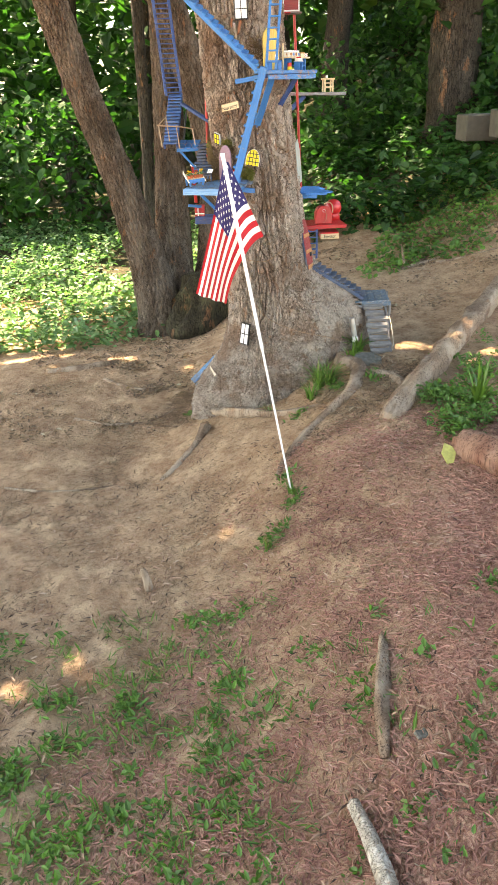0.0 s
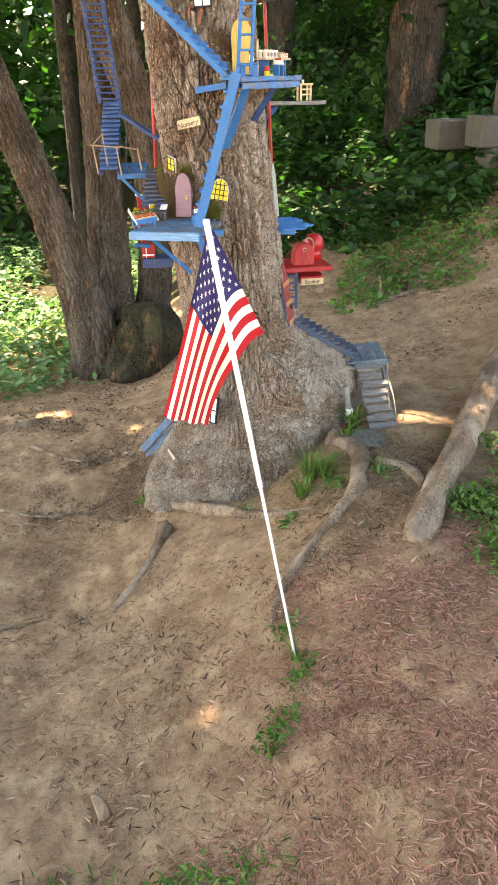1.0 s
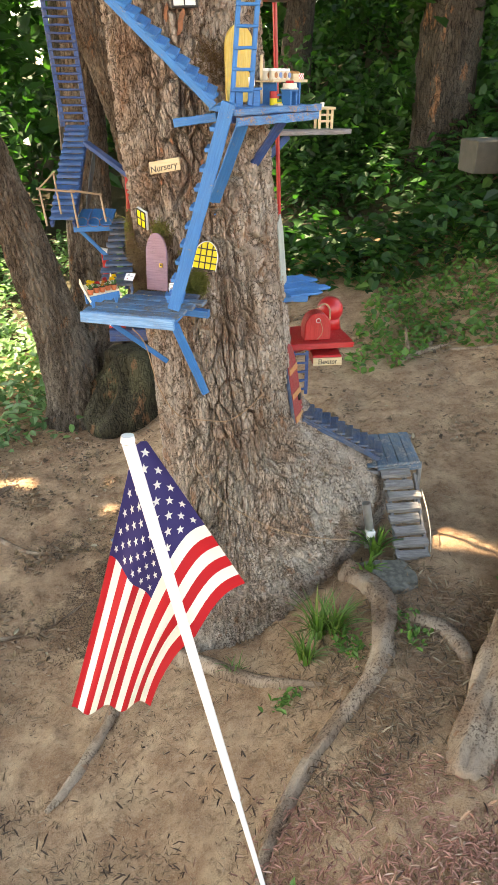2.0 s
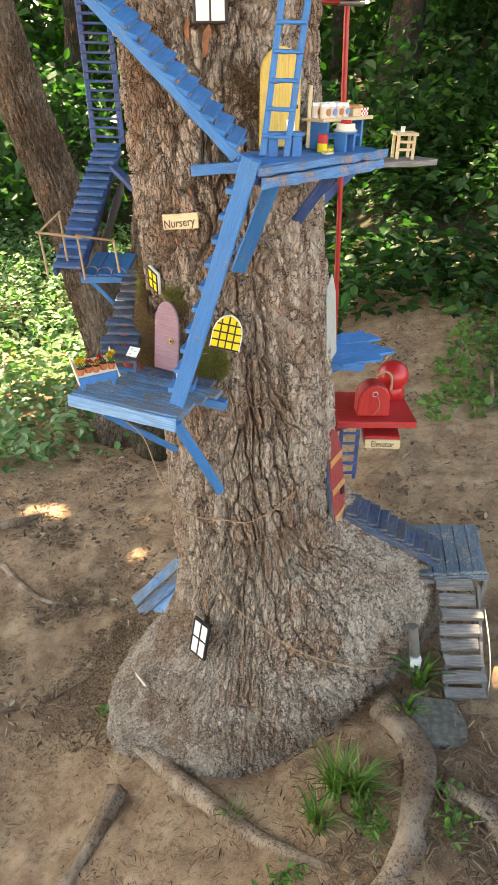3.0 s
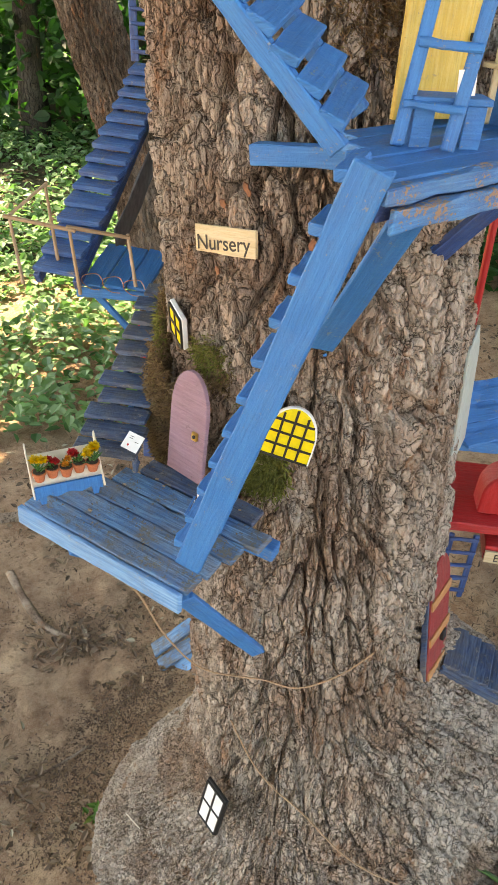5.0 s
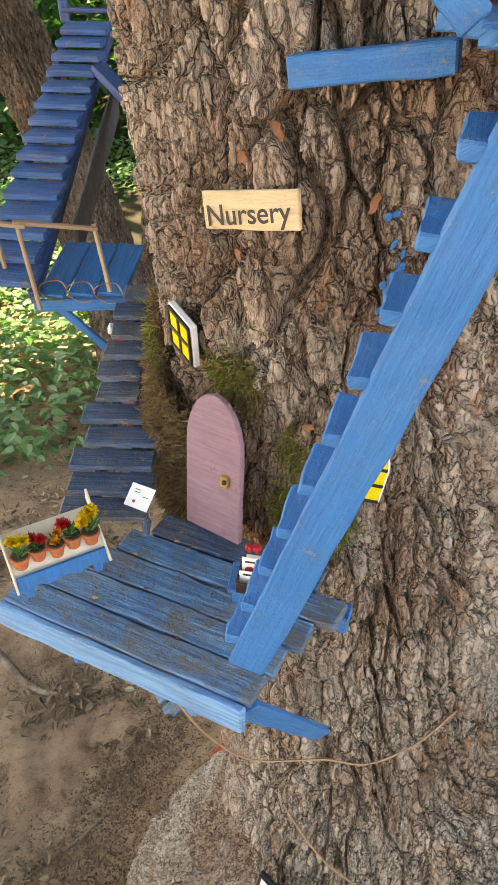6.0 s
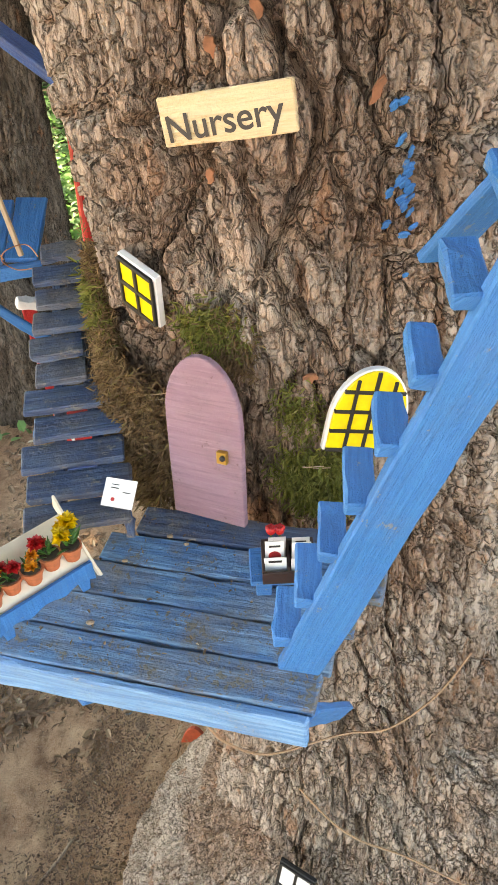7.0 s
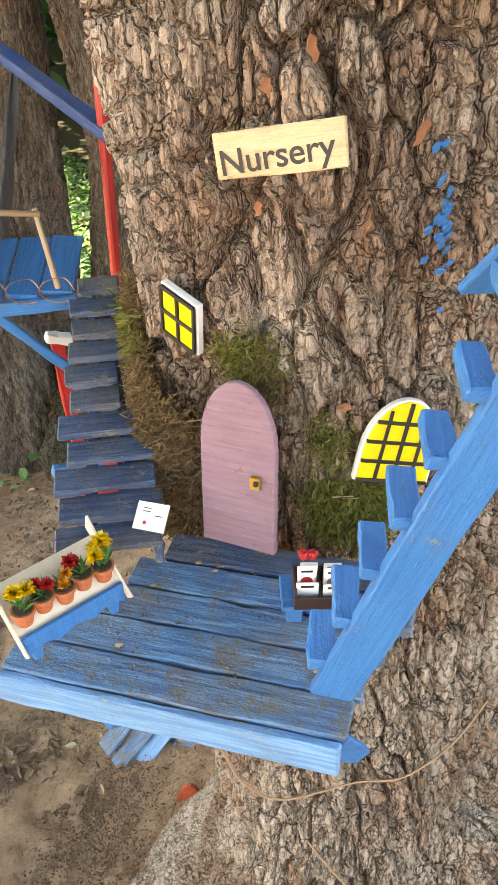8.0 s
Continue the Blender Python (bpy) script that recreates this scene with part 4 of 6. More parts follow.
# ---- stairs and ladders ----
def stair(name, label, a, b, depth, treads, mat, stringer_w=0.018, tread_w=0.018, tread_t=0.005, inner=True, out=None, tread_mat=None, over=0.0, lift=0.0, string_t=0.009, slant=0.0, proud=0.35, ragged=0.0008):
    """A flight from a to b: a stringer along that line, and level treads reaching out from it."""
    a, b, out = Vector(a), Vector(b), Vector(out).normalized()
    t = thing(name, a, label, "stairs")
    side = (b - a).normalized()
    up = side.cross(out)
    if up.z < 0:
        up = -up
    part("stringer", beam(a, b, string_t, stringer_w, up, rough=ragged, cuts=14), mat, t)
    if inner:
        part("stringer", beam(a + out * depth, b + out * depth, string_t, stringer_w, up), mat, t)
    flat = Vector((side.x, side.y, 0))
    flat = flat.normalized() if flat.length > 0.05 else Vector((1, 0, 0))
    for k in range(treads):
        p = a.lerp(b, (k + 0.6) / treads) + Vector((0, 0, lift)) + up * stringer_w * proud
        tilt = Vector((0, 0, 1)).lerp(up, slant) + Vector((random.uniform(-0.07, 0.07), random.uniform(-0.07, 0.07), 0))
        part("tread", beam(p - out * over, p + out * (depth + random.uniform(0, 0.006)), tread_w * random.uniform(0.85, 1.12), tread_t, tilt, rough=0.0008, cuts=3), tread_mat or mat, t)
    return t


stair("stairs", "steep bright blue miniature stairs between the platforms", (-0.047, 3.287, 1.081), (0.079, 3.236, 1.512), 0.037, 11, BLUE, 0.028, 0.016, 0.009, False, (0.20, 0.96, 0.12), over=0.001, proud=0.56, ragged=0.0013)
stair("stairs", "blue miniature stairs climbing across the trunk", (0.050, 3.305, 1.503), (-0.275, 3.345, 1.806), 0.064, 17, BLUE, 0.016, 0.0215, 0.008, True, (0.12, 0.97, 0.22), over=0.004, lift=0.005, slant=0.55)
SHIFT = Vector((0.021, 0.002, 0.016))
stair("stairs", "deep blue miniature stairs beside the trunk", (-0.388, 3.640, 1.192), (-0.396, 4.090, 1.395), 0.057, 15, DEEP_BLUE, 0.016, 0.036, 0.008, True, (0.99, -0.03, 0), tread_mat=MID_BLUE, over=0.004, lift=0.006, slant=0.3)
SHIFT = Vector((0, 0, 0))
ns = thing("stairs", (-0.19, 3.5, 1.10), "weathered dark blue plank steps beside the mauve door", "stairs")
for k in range(11):
    f = k / 10
    y, z = 3.424 + 0.225 * f, 1.108 + 0.108 * f
    xl = -0.226 + 0.012 * f + 0.004 * math.sin(k * 2.7)
    xr = (-0.148 if k < 5 else -0.174) + 0.003 * math.sin(k * 1.9)
    part("tread", beam((xl, y - 0.003, z), (xr, y, z + 0.001), 0.027, 0.006, (0.03 * math.sin(k * 3), -0.10, 1), rough=0.0009, cuts=4), STEP_BLUE, ns)
part("stringer", beam((-0.164, 3.430, 1.097), (-0.188, 3.640, 1.200), 0.008, 0.014), STEP_BLUE, ns)
part("stringer", beam((-0.201, 3.430, 1.099), (-0.197, 3.640, 1.204), 0.008, 0.014), STEP_BLUE, ns)
part("post", beam((-0.151, 3.421, 1.083), (-0.151, 3.421, 1.107), 0.007, 0.007, (0, 1, 0)), STEP_BLUE, ns)


def ladder(name, label, a0, b0, a1, b1, rungs, r_w, mat, face):
    t = thing(name, a0, label, "ladder")
    a0, b0, a1, b1 = map(Vector, (a0, b0, a1, b1))
    part("rail", beam(a0, a1, r_w, 0.006, face), mat, t)
    part("rail", beam(b0, b1, r_w, 0.006, face), mat, t)
    for k in range(rungs):
        f = (k + 0.7) / rungs
        p, q = a0.lerp(a1, f), b0.lerp(b1, f)
        d = (q - p).normalized() * 0.004
        o = Vector(face).normalized() * 0.005
        part("rung", beam(p - d + o, q + d + o, 0.006, 0.006, face), mat, t)
    return t


ladder("ladder", "bright blue miniature ladder leaning on the trunk", (0.089, 3.345, 1.502), (0.127, 3.342, 1.502), (0.120, 3.420, 1.86), (0.160, 3.422, 1.86), 9, 0.010, BLUE, (0.1, -0.98, 0.2))
SHIFT = Vector((0.021, 0.002, 0.016))
ladder("ladder", "deep blue miniature ladder behind the trunk", (-0.420, 4.15, 1.400), (-0.345, 4.15, 1.400), (-0.485, 4.25, 2.05), (-0.410, 4.25, 2.05), 30, 0.014, DEEP_BLUE, (0.1, -0.98, 0.2))

# ---- side landing with a stick rail ----
sl = thing("platform", (-0.28, 3.70, 1.19), "small blue landing with a rail of bare sticks", "platform")
for k in range(3):
    x = -0.318 + 0.032 * k
    part("plank", beam((x, 3.655 + 0.006 * k, 1.186), (x + 0.008, 3.748, 1.214), 0.030, 0.006, (0, -0.3, 1)), BLUE, sl)
part("fascia", beam((-0.335, 3.650, 1.178), (-0.236, 3.664, 1.180), 0.006, 0.014), BLUE, sl)
part("brace", beam((-0.322, 3.672, 1.172), (-0.235, 3.69, 1.075), 0.010, 0.006, (0, -1, 0)), BLUE, sl)
for x, y, z0, z1 in ((-0.318, 3.622, 1.188, 1.276), (-0.250, 3.652, 1.198, 1.270), (-0.395, 3.612, 1.195, 1.284), (-0.365, 3.66, 1.215, 1.318)):
    part("rail_post", rod((x, y, z0), (x - 0.010, y, z1), 0.0028, 0.0023, 6), TWIG, sl, "bare wooden stick")
part("rail", rod((-0.412, 3.61, 1.286), (-0.318, 3.618, 1.277), 0.003, 0.0028, 6), TWIG, sl, "bare wooden stick")
part("rail", rod((-0.330, 3.617, 1.281), (-0.256, 3.65, 1.266), 0.003, 0.0026, 6), TWIG, sl, "bare wooden stick")
part("rail", rod((-0.408, 3.61, 1.284), (-0.372, 3.66, 1.320), 0.0026, 0.0022, 6), TWIG, sl, "bare wooden stick")
solo("roofing_felt", beam((-0.308, 3.74, 1.222), (-0.310, 3.98, 1.330), 0.004, 0.055, (0.1, -0.4, 1), rough=0.002), TARP, (-0.27, 3.67, 1.3), "torn grey felt sheet hung beside the deep blue stairs", "felt")
lb = thing("crossbeam", (-0.25, 3.72, 1.40), "blue wooden strut between stairs and trunk", "beam")
part("strut", beam((-0.33, 3.98, 1.365), (-0.165, 3.80, 1.275), 0.022, 0.012), DEEP_BLUE, lb)

SHIFT = Vector((0, 0, 0))

# ---- upper platform ----
PU, PV = Vector((0.623, 0.783, 0)), Vector((-0.783, 0.623, 0))
P0 = Vector((0.088, 3.243, 1.500))


def up_pt(u, v, z=0.0):
    return P0 + PU * u + PV * v + Vector((0, 0, z))


up = thing("platform", up_pt(0.15, 0.05, -0.01), "bright blue plank platform high on the trunk", "platform")
for v, u0, u1 in ((0.012, 0.0, 0.332), (0.036, 0.012, 0.338), (0.060, 0.032, 0.33), (0.084, 0.055, 0.325), (0.108, 0.075, 0.31)):
    part("plank", beam(up_pt(u0, v, -0.004), up_pt(u1, v, -0.004), 0.0235, 0.009, rough=0.001, cuts=6), BLUE, up)
part("fascia", beam(up_pt(-0.006, -0.003, -0.007), up_pt(0.336, -0.005, -0.005), 0.009, 0.013, rough=0.0022, cuts=12), WORN_BLUE, up, "chipped blue edge board")
part("fascia", beam(up_pt(0.004, -0.006, -0.025), up_pt(0.330, -0.004, -0.022), 0.008, 0.017, rough=0.0020, cuts=12), WORN_BLUE, up, "chipped blue edge board")
# added dark strip, standing in for shade in the gap between the edge boards
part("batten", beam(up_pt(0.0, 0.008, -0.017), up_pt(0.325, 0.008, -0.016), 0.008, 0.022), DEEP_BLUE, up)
part("crossbeam", beam((-0.034, 3.422, 1.464), (0.060, 3.395, 1.478), 0.018, 0.018), BLUE, up)
part("brace", beam((0.112, 3.282, 1.478), (0.050, 3.392, 1.300), 0.026, 0.006, (0.2, -0.95, -0.3)), BLUE, up)
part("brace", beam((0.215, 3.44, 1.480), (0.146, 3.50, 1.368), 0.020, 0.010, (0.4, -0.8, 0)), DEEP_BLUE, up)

YM = basis((0.112, 3.438, 1.506), (0.070, 0.050, 0), (-0.03, 0.03, 1))
yd = thing("fairy_door", YM.translation, "yellow arched wooden door on the upper platform", "door")
part("door_leaf", outline(YM, arch(0.078, 0.152, 0.045), 0.006), YELLOW, yd)
part("latch", slab(YM, (0.009, 0.004, 0.006), (0.028, -0.005, 0.062), 0.0006), BLACK, yd)
solo("paper_tag", slab(basis((0.131, 3.352, 1.548), (1, 0.1, 0.1), (0.2, 0.1, 1)), (0.013, 0.001, 0.017), bevel=0.0), PAPER, (0.131, 3.352, 1.548), "blank white paper tag on the blue ladder", "tag")


# ---- things on the nursery platform ----
def flower(at, kind, s, parent, spread=0.004):
    """A small plant in a pot: a few blooms of petals and some leaves."""
    at = Vector(at)
    for k in range(3 if kind is FLOWER_YELLOW else 2):
        p = at + Vector((random.uniform(-1, 1) * spread, random.uniform(-1, 1) * spread, s * random.uniform(0.5, 1.3)))
        a = rng.uniform(0, 2 * math.pi, 44)
        rise = rng.uniform(-0.1, 1.6, 44)
        pv, pf = blades(np.tile(np.array(p), (44, 1)), np.stack([np.cos(a), np.sin(a), rise], -1), s * rng.uniform(0.45, 0.62, 44), np.full(44, s * 0.34), 0.5, 0.2)
        o = new("bloom", mesh_np("bloom", pv - np.array(OFF[parent.name]), pf, kind))
        o.parent = parent
    n = 14
    d = rng.normal(size=(n, 3))
    d[:, 2] = np.abs(d[:, 2]) + 0.8
    v, f = blades(np.tile(np.array(at), (n, 1)) + rng.normal(size=(n, 3)) * 0.0012, d, np.full(n, s * 1.15), np.full(n, s * 0.22))
    o = new("foliage", mesh_np("foliage", v - np.array(OFF[parent.name]), f, GREEN))
    o.parent = parent


FM = basis((-0.2190, 3.3790, 1.0725), (0.065, 0.042, 0.004), (0, -0.06, 1))
bench = thing("flower_stand", FM.translation, "blue miniature flower stand with a pale tray", "stand")
tilt = FM @ Matrix.Translation((0, 0, 0.034)) @ Matrix.Rotation(radians(33), 4, "X")
part("tray", slab(tilt, (0.078, 0.040, 0.002), (0, 0.002, 0), 0.0005), TRAY, bench, "pale wooden tray")
for sx in (-1, 1):
    part("end_board", outline(tilt @ Matrix.Translation((sx * 0.0395, 0, 0)) @ Matrix.Rotation(radians(90), 4, "Z"), [(-0.030, -0.004), (0.030, -0.004), (0.034, 0.010), (0.024, 0.008), (0.0, 0.0045), (-0.024, 0.003), (-0.032, 0.004)], 0.002, 0.0004), TRAY, bench, "pale scalloped end board")
    part("leg", outline(FM @ Matrix.Translation((sx * 0.030, -0.016, 0)), [(-0.003, 0), (0.003, 0), (0.006, 0.020), (-0.006, 0.020)], 0.004, 0.0004), BLUE, bench)
    part("leg", outline(FM @ Matrix.Translation((sx * 0.030, 0.016, 0)), [(-0.003, 0), (0.003, 0), (0.006, 0.036), (-0.006, 0.036)], 0.004, 0.0004), BLUE, bench)
ap = [(-0.038, 0.0265), (0.038, 0.0265)] + [(0.038 - 0.076 * k / 16, 0.008 + 0.0050 * abs(math.sin(3 * math.pi * k / 16))) for k in range(17)]
part("apron", outline(FM @ Matrix.Translation((0, -0.0185, 0.001)), ap, 0.0025, 0.0), BLUE, bench)
for k, (c, extra) in enumerate(((FLOWER_YELLOW, 1.2), (FLOWER_RED, 1.0), (FLOWER_ORANGE, 0.9), (FLOWER_RED, 1.1), (FLOWER_YELLOW, 1.3))):
    base = tilt @ Vector((-0.030 + 0.015 * k, -0.010 + 0.002 * (k % 2), 0.0012))
    pot = thing("flower_pot", base, ("tiny terracotta pot of yellow flowers", "tiny terracotta pot of red flowers", "tiny terracotta pot of orange flowers")[(FLOWER_YELLOW, FLOWER_RED, FLOWER_ORANGE).index(c)], "flower pot", "pots on the flower stand")
    bm = cyl(bmesh.new(), Matrix.Translation(base), 0.0052, 0.0074, 0.0105, 16)
    cyl(bm, Matrix.Translation(base + Vector((0, 0, 0.0095))), 0.0082, 0.0082, 0.0030, 16)
    part("pot", bm, TERRACOTTA, pot)
    part("soil", cyl(bmesh.new(), Matrix.Translation(base + Vector((0, 0, 0.0125))), 0.0070, 0.0065, 0.0006, 12), SOIL, pot)
    flower(base + Vector((0, 0, 0.0125)), c, 0.0108 * extra, pot, 0.0060)

SBM = basis((-0.0445, 3.3620, 1.0795), (1, -0.10, 0), (0, -0.12, 1))
sb = thing("bench", SBM.translation, "small blue bench below the seed box", "bench")
part("seat", slab(SBM, (0.046, 0.030, 0.005), (0, 0, 0.017), 0.0008, 0.0004, 2), BLUE, sb)
for sx in (-1, 1):
    part("leg", slab(SBM, (0.011, 0.026, 0.0145), (sx * 0.014, 0, 0.0073), 0.0008), BLUE, sb)
SX = SBM @ Matrix.Translation((0.003, -0.003, 0.0195))
seed = thing("seed_box", SX.translation, "dark brown box of seed packets", "box")
for c, sz in (((0, -0.013, 0.006), (0.036, 0.002, 0.012)), ((0, 0.013, 0.007), (0.036, 0.002, 0.014)), ((-0.017, 0, 0.007), (0.002, 0.026, 0.014)), ((0.017, 0, 0.007), (0.002, 0.026, 0.014)), ((0, 0, 0.001), (0.034, 0.026, 0.002)), ((0, 0.0, 0.006), (0.002, 0.024, 0.010))):
    part("panel", slab(SX, sz, c, 0.0003), DARK_BOX, seed)
for k, (x, y, h, w, tone) in enumerate(((-0.009, -0.009, 0.016, 0.015, None), (0.009, -0.010, 0.016, 0.015, None), (-0.009, -0.001, 0.024, 0.013, RED_PRINT), (0.009, -0.001, 0.023, 0.013, BROWN_PRINT), (-0.007, 0.007, 0.021, 0.012, RED_PRINT), (0.009, 0.007, 0.021, 0.012, BLUE_PRINT))):
    PM = SX @ Matrix.Translation((x, y, 0.0022)) @ Matrix.Rotation(radians(-14 + 3 * k), 4, "X")
    pk = thing("seed_packet", PM.translation, "white seed packet with a small picture" if tone else "white seed packet with a name strip", "packet", "seed packets")
    part("packet", slab(PM, (w, 0.0008, h), (0, 0, h / 2), 0.0), PAPER, pk)
    if tone:
        part("picture", cyl(bmesh.new(), PM @ Matrix.Translation((0, -0.0005, h * 0.45)) @ Matrix.Rotation(radians(90), 4, "X"), w * 0.33, w * 0.33, 0.0003, 14), tone, pk)
    part("print", slab(PM, (w * 0.6, 0.0003, 0.0016), (0, -0.0006, h * 0.82), 0.0), BLACK, pk)
for k in range(2):
    b0 = SX @ Vector((-0.011 + 0.006 * k, 0.009, 0.018))
    fl = thing("flower", b0, "red artificial bloom in the seed box", "flower", "blooms in the seed box")
    bm = ball(bmesh.new(), b0 + Vector((0, 0, 0.010)), 0.0033, (1, 1, 1.1), 2)
    for j in range(5):
        ball(bm, b0 + Vector((0.002 * math.cos(j * 1.26), 0.002 * math.sin(j * 1.26), 0.0115)), 0.0022, (1, 1, 1.3), 1)
    part("bloom", bm, FLOWER_RED, fl, smooth=True)
    part("stem", rod(b0, b0 + Vector((0, 0, 0.009)), 0.0007, seg=6), GREEN, fl)
card = basis((-0.1545, 3.424, 1.1235), (0.021, -0.010, 0.001), (0.1, 0.62, 0.5))
cd = thing("card", card.translation, "white paper card with a red dot", "card")
part("sheet", slab(card, (0.025, 0.0008, 0.021), (0, 0, 0), 0.0), PAPER, cd)
part("dot", cyl(bmesh.new(), card @ Matrix.Translation((-0.004, -0.0004, -0.005)) @ Matrix.Rotation(radians(90), 4, "X"), 0.0015, 0.0015, 0.0003, 10), RED_PRINT, cd)
for k in range(3):
    part("print", slab(card, (0.006, 0.0003, 0.0006), (-0.004 if k < 2 else 0.006, -0.0006, 0.006 - 0.0025 * k), 0.0), BLACK, cd)


def moss(deg, z, spread_deg, spread_z, n, mat, label, length=0.011, lift=0.002):
    n = int(n * 3.2)
    t = rng.normal(deg, spread_deg, n)
    h = rng.normal(z, spread_z, n)
    a = np.radians(t)
    r = trunk_radius(a, h) + lift + rng.uniform(-0.004, 0.006, n)
    p = np.stack([axis_x(h) + r * np.cos(a), AXIS_Y + r * np.sin(a), h], -1)
    d = np.stack([np.cos(a), np.sin(a), np.full(n, -0.1)], -1) * 0.6 + rng.normal(size=(n, 3)) * 0.75
    L = 0.62 * length * rng.uniform(0.5, 1.4, n)
    v, f = blades(p, d, L, L * 0.20, 0.2, 0.3)
    off = bark_at(deg, z)
    ob = new("moss_clump", mesh_np("moss_clump", v - np.array(off), f, mat))
    ob.location = off
    return tagged(ob, label, "moss", kind="stuff")


G = "tuft of green moss on the bark by the mauve door"
B = "clump of dry brown moss on the bark"
moss(-121, 1.226, 3.6, 0.008, 900, MOSS, G)
moss(-118, 1.215, 3.0, 0.012, 500, DRY_MOSS, B)
moss(-103, 1.105, 3.2, 0.014, 1100, MOSS, G, lift=0.008)
moss(-95, 1.108, 2.6, 0.012, 1000, MOSS, "tuft of bright green moss below the arched window", 0.013, 0.012)
moss(-103, 1.165, 2.5, 0.012, 350, MOSS, G, 0.009)
moss(-163, 1.215, 2.2, 0.018, 1100, DRY_MOSS, B, 0.011, 0.010)
moss(-160, 1.172, 2.8, 0.018, 1300, DRY_MOSS, B, 0.011, 0.014)
moss(-162, 1.20, 2.5, 0.014, 500, MOSS, G, 0.014, 0.016)
moss(-137, 1.110, 3.0, 0.024, 1200, DRY_MOSS, B, 0.011, 0.018)
moss(-139, 1.095, 3.0, 0.014, 900, DRY_MOSS, B, 0.014, 0.030)
moss(-143, 1.085, 2.5, 0.012, 900, DRY_MOSS, B, 0.014, 0.038)
moss(-141, 1.135, 3.0, 0.020, 2400, DRY_MOSS, B, 0.010, 0.030)
moss(-146, 1.115, 3.2, 0.022, 2600, DRY_MOSS, B, 0.010, 0.040)
moss(-150, 1.150, 3.0, 0.022, 2400, DRY_MOSS, B, 0.010, 0.030)
moss(-66, 1.585, 6.0, 0.018, 700, DRY_MOSS, "dry moss above the upper platform")
for deg, z, ln in ((-141, 1.155, 0.05), (-141, 1.15, 0.04), (-99, 1.118, 0.02), (-101, 1.12, 0.024)):
    p = bark_at(deg, z, 0.004)
    solo("dry_stalk", tube([p, p + Vector((-ln * 0.4, -ln * 0.4, ln * 0.25)), p + Vector((ln * 0.2, -ln * 0.7, ln * 0.45))], [0.0006, 0.0005, 0.0003], 5), TWIG, p, "thin dry grass stalk", "stalk", "dry stalks")


def flake(deg, z, w, h, tint):
    p = bark_at(deg, z, 0.0)
    a = radians(deg)
    M = basis(p, (-math.sin(a), math.cos(a), random.uniform(-0.5, 0.5)), (math.cos(a) * 0.5, math.sin(a) * 0.5, 1))
    return solo("bark_flake", outline(M, [(-w * 0.25, -h * 0.5), (w * 0.1, -h * 0.42), (w * 0.30, -0.2 * h), (w * 0.22, 0.1 * h), (w * 0.36, 0.3 * h), (w * 0.05, h * 0.5), (-w * 0.22, h * 0.30), (-w * 0.36, 0), (-w * 0.2, -h * 0.25)], 0.002, 0.0004), tint, p, "loose orange-brown flake of bark", "bark", "bark flakes")


RUST = plain("fresh_inner_bark", (0.34, 0.15, 0.08), 0.9, vary=0.4, scale=120, relief=0.6)
for deg, z, w, h in ((-112, 1.405, 0.012, 0.014), (-103, 1.425, 0.010, 0.018), (-100, 1.195, 0.014, 0.018), (-116, 1.335, 0.009, 0.014), (-86, 1.66, 0.020, 0.060), (-96, 1.675, 0.014, 0.045), (-82, 1.38, 0.010, 0.02)):
    flake(deg, z, w, h, RUST)

for k in range(22):
    flake(-77 + random.gauss(0, 1.8), 1.315 + random.gauss(0, 0.030), random.uniform(0.004, 0.012), random.uniform(0.004, 0.012), BLUE)["label"] = "splash of blue paint on the bark"

# ---- things on the upper platform ----
TM = basis(up_pt(0.284, 0.070), PU)
tb = thing("table", TM.translation, "blue miniature market table with a pale top", "table")
part("tabletop", slab(TM, (0.146, 0.044, 0.004), (0, 0, 0.048), 0.0006), WOOD, tb, "pale wooden top")
part("back_board", slab(TM, (0.146, 0.003, 0.006), (0, -0.0235, 0.049), 0.0004), WOOD, tb, "pale wooden edge")
for sx in (-1, 1):
    part("side_panel", slab(TM, (0.006, 0.038, 0.046), (sx * 0.050, 0, 0.023), 0.0006), BLUE, tb)
part("shelf", slab(TM, (0.100, 0.034, 0.004), (0, 0, 0.020), 0.0005), BLUE, tb)
for k in range(8):
    b0 = TM @ Vector((-0.052 + 0.0185 * (k % 4), -0.010 + 0.019 * (k // 4), 0.050))
    jar = thing("jar", b0, "tiny glass jar with a printed label and pale cloth lid", "jar", "jars on the market table")
    part("glass", cyl(bmesh.new(), Matrix.Translation(b0), 0.0086, 0.0086, 0.019, 16), GLASS_JAR, jar)
    part("lid", cyl(bmesh.new(), Matrix.Translation(b0 + Vector((0, 0, 0.019))), 0.0080, 0.0072, 0.005, 14), PAPER, jar, "pale cloth lid")
    part("print", cyl(bmesh.new(), TM @ Matrix.Translation((-0.052 + 0.0185 * (k % 4), -0.010 + 0.019 * (k // 4) - 0.0080, 0.0605)) @ Matrix.Rotation(radians(90), 4, "X"), 0.0058, 0.0058, 0.0012, 14), BROWN_PRINT if k % 2 == 0 else BLUE_PRINT, jar)
CM = TM @ Matrix.Translation((0.040, -0.002, 0.050))
cr = thing("crate", CM.translation, "pale wooden crate of bread with a red checked cloth", "crate")
for c, sz in (((0, -0.017, 0.007), (0.044, 0.002, 0.014)), ((0, 0.017, 0.007), (0.044, 0.002, 0.014)), ((-0.021, 0, 0.007), (0.002, 0.032, 0.014)), ((0.021, 0, 0.007), (0.002, 0.032, 0.014))):
    part("panel", slab(CM, sz, c, 0.0004), WOOD, cr)
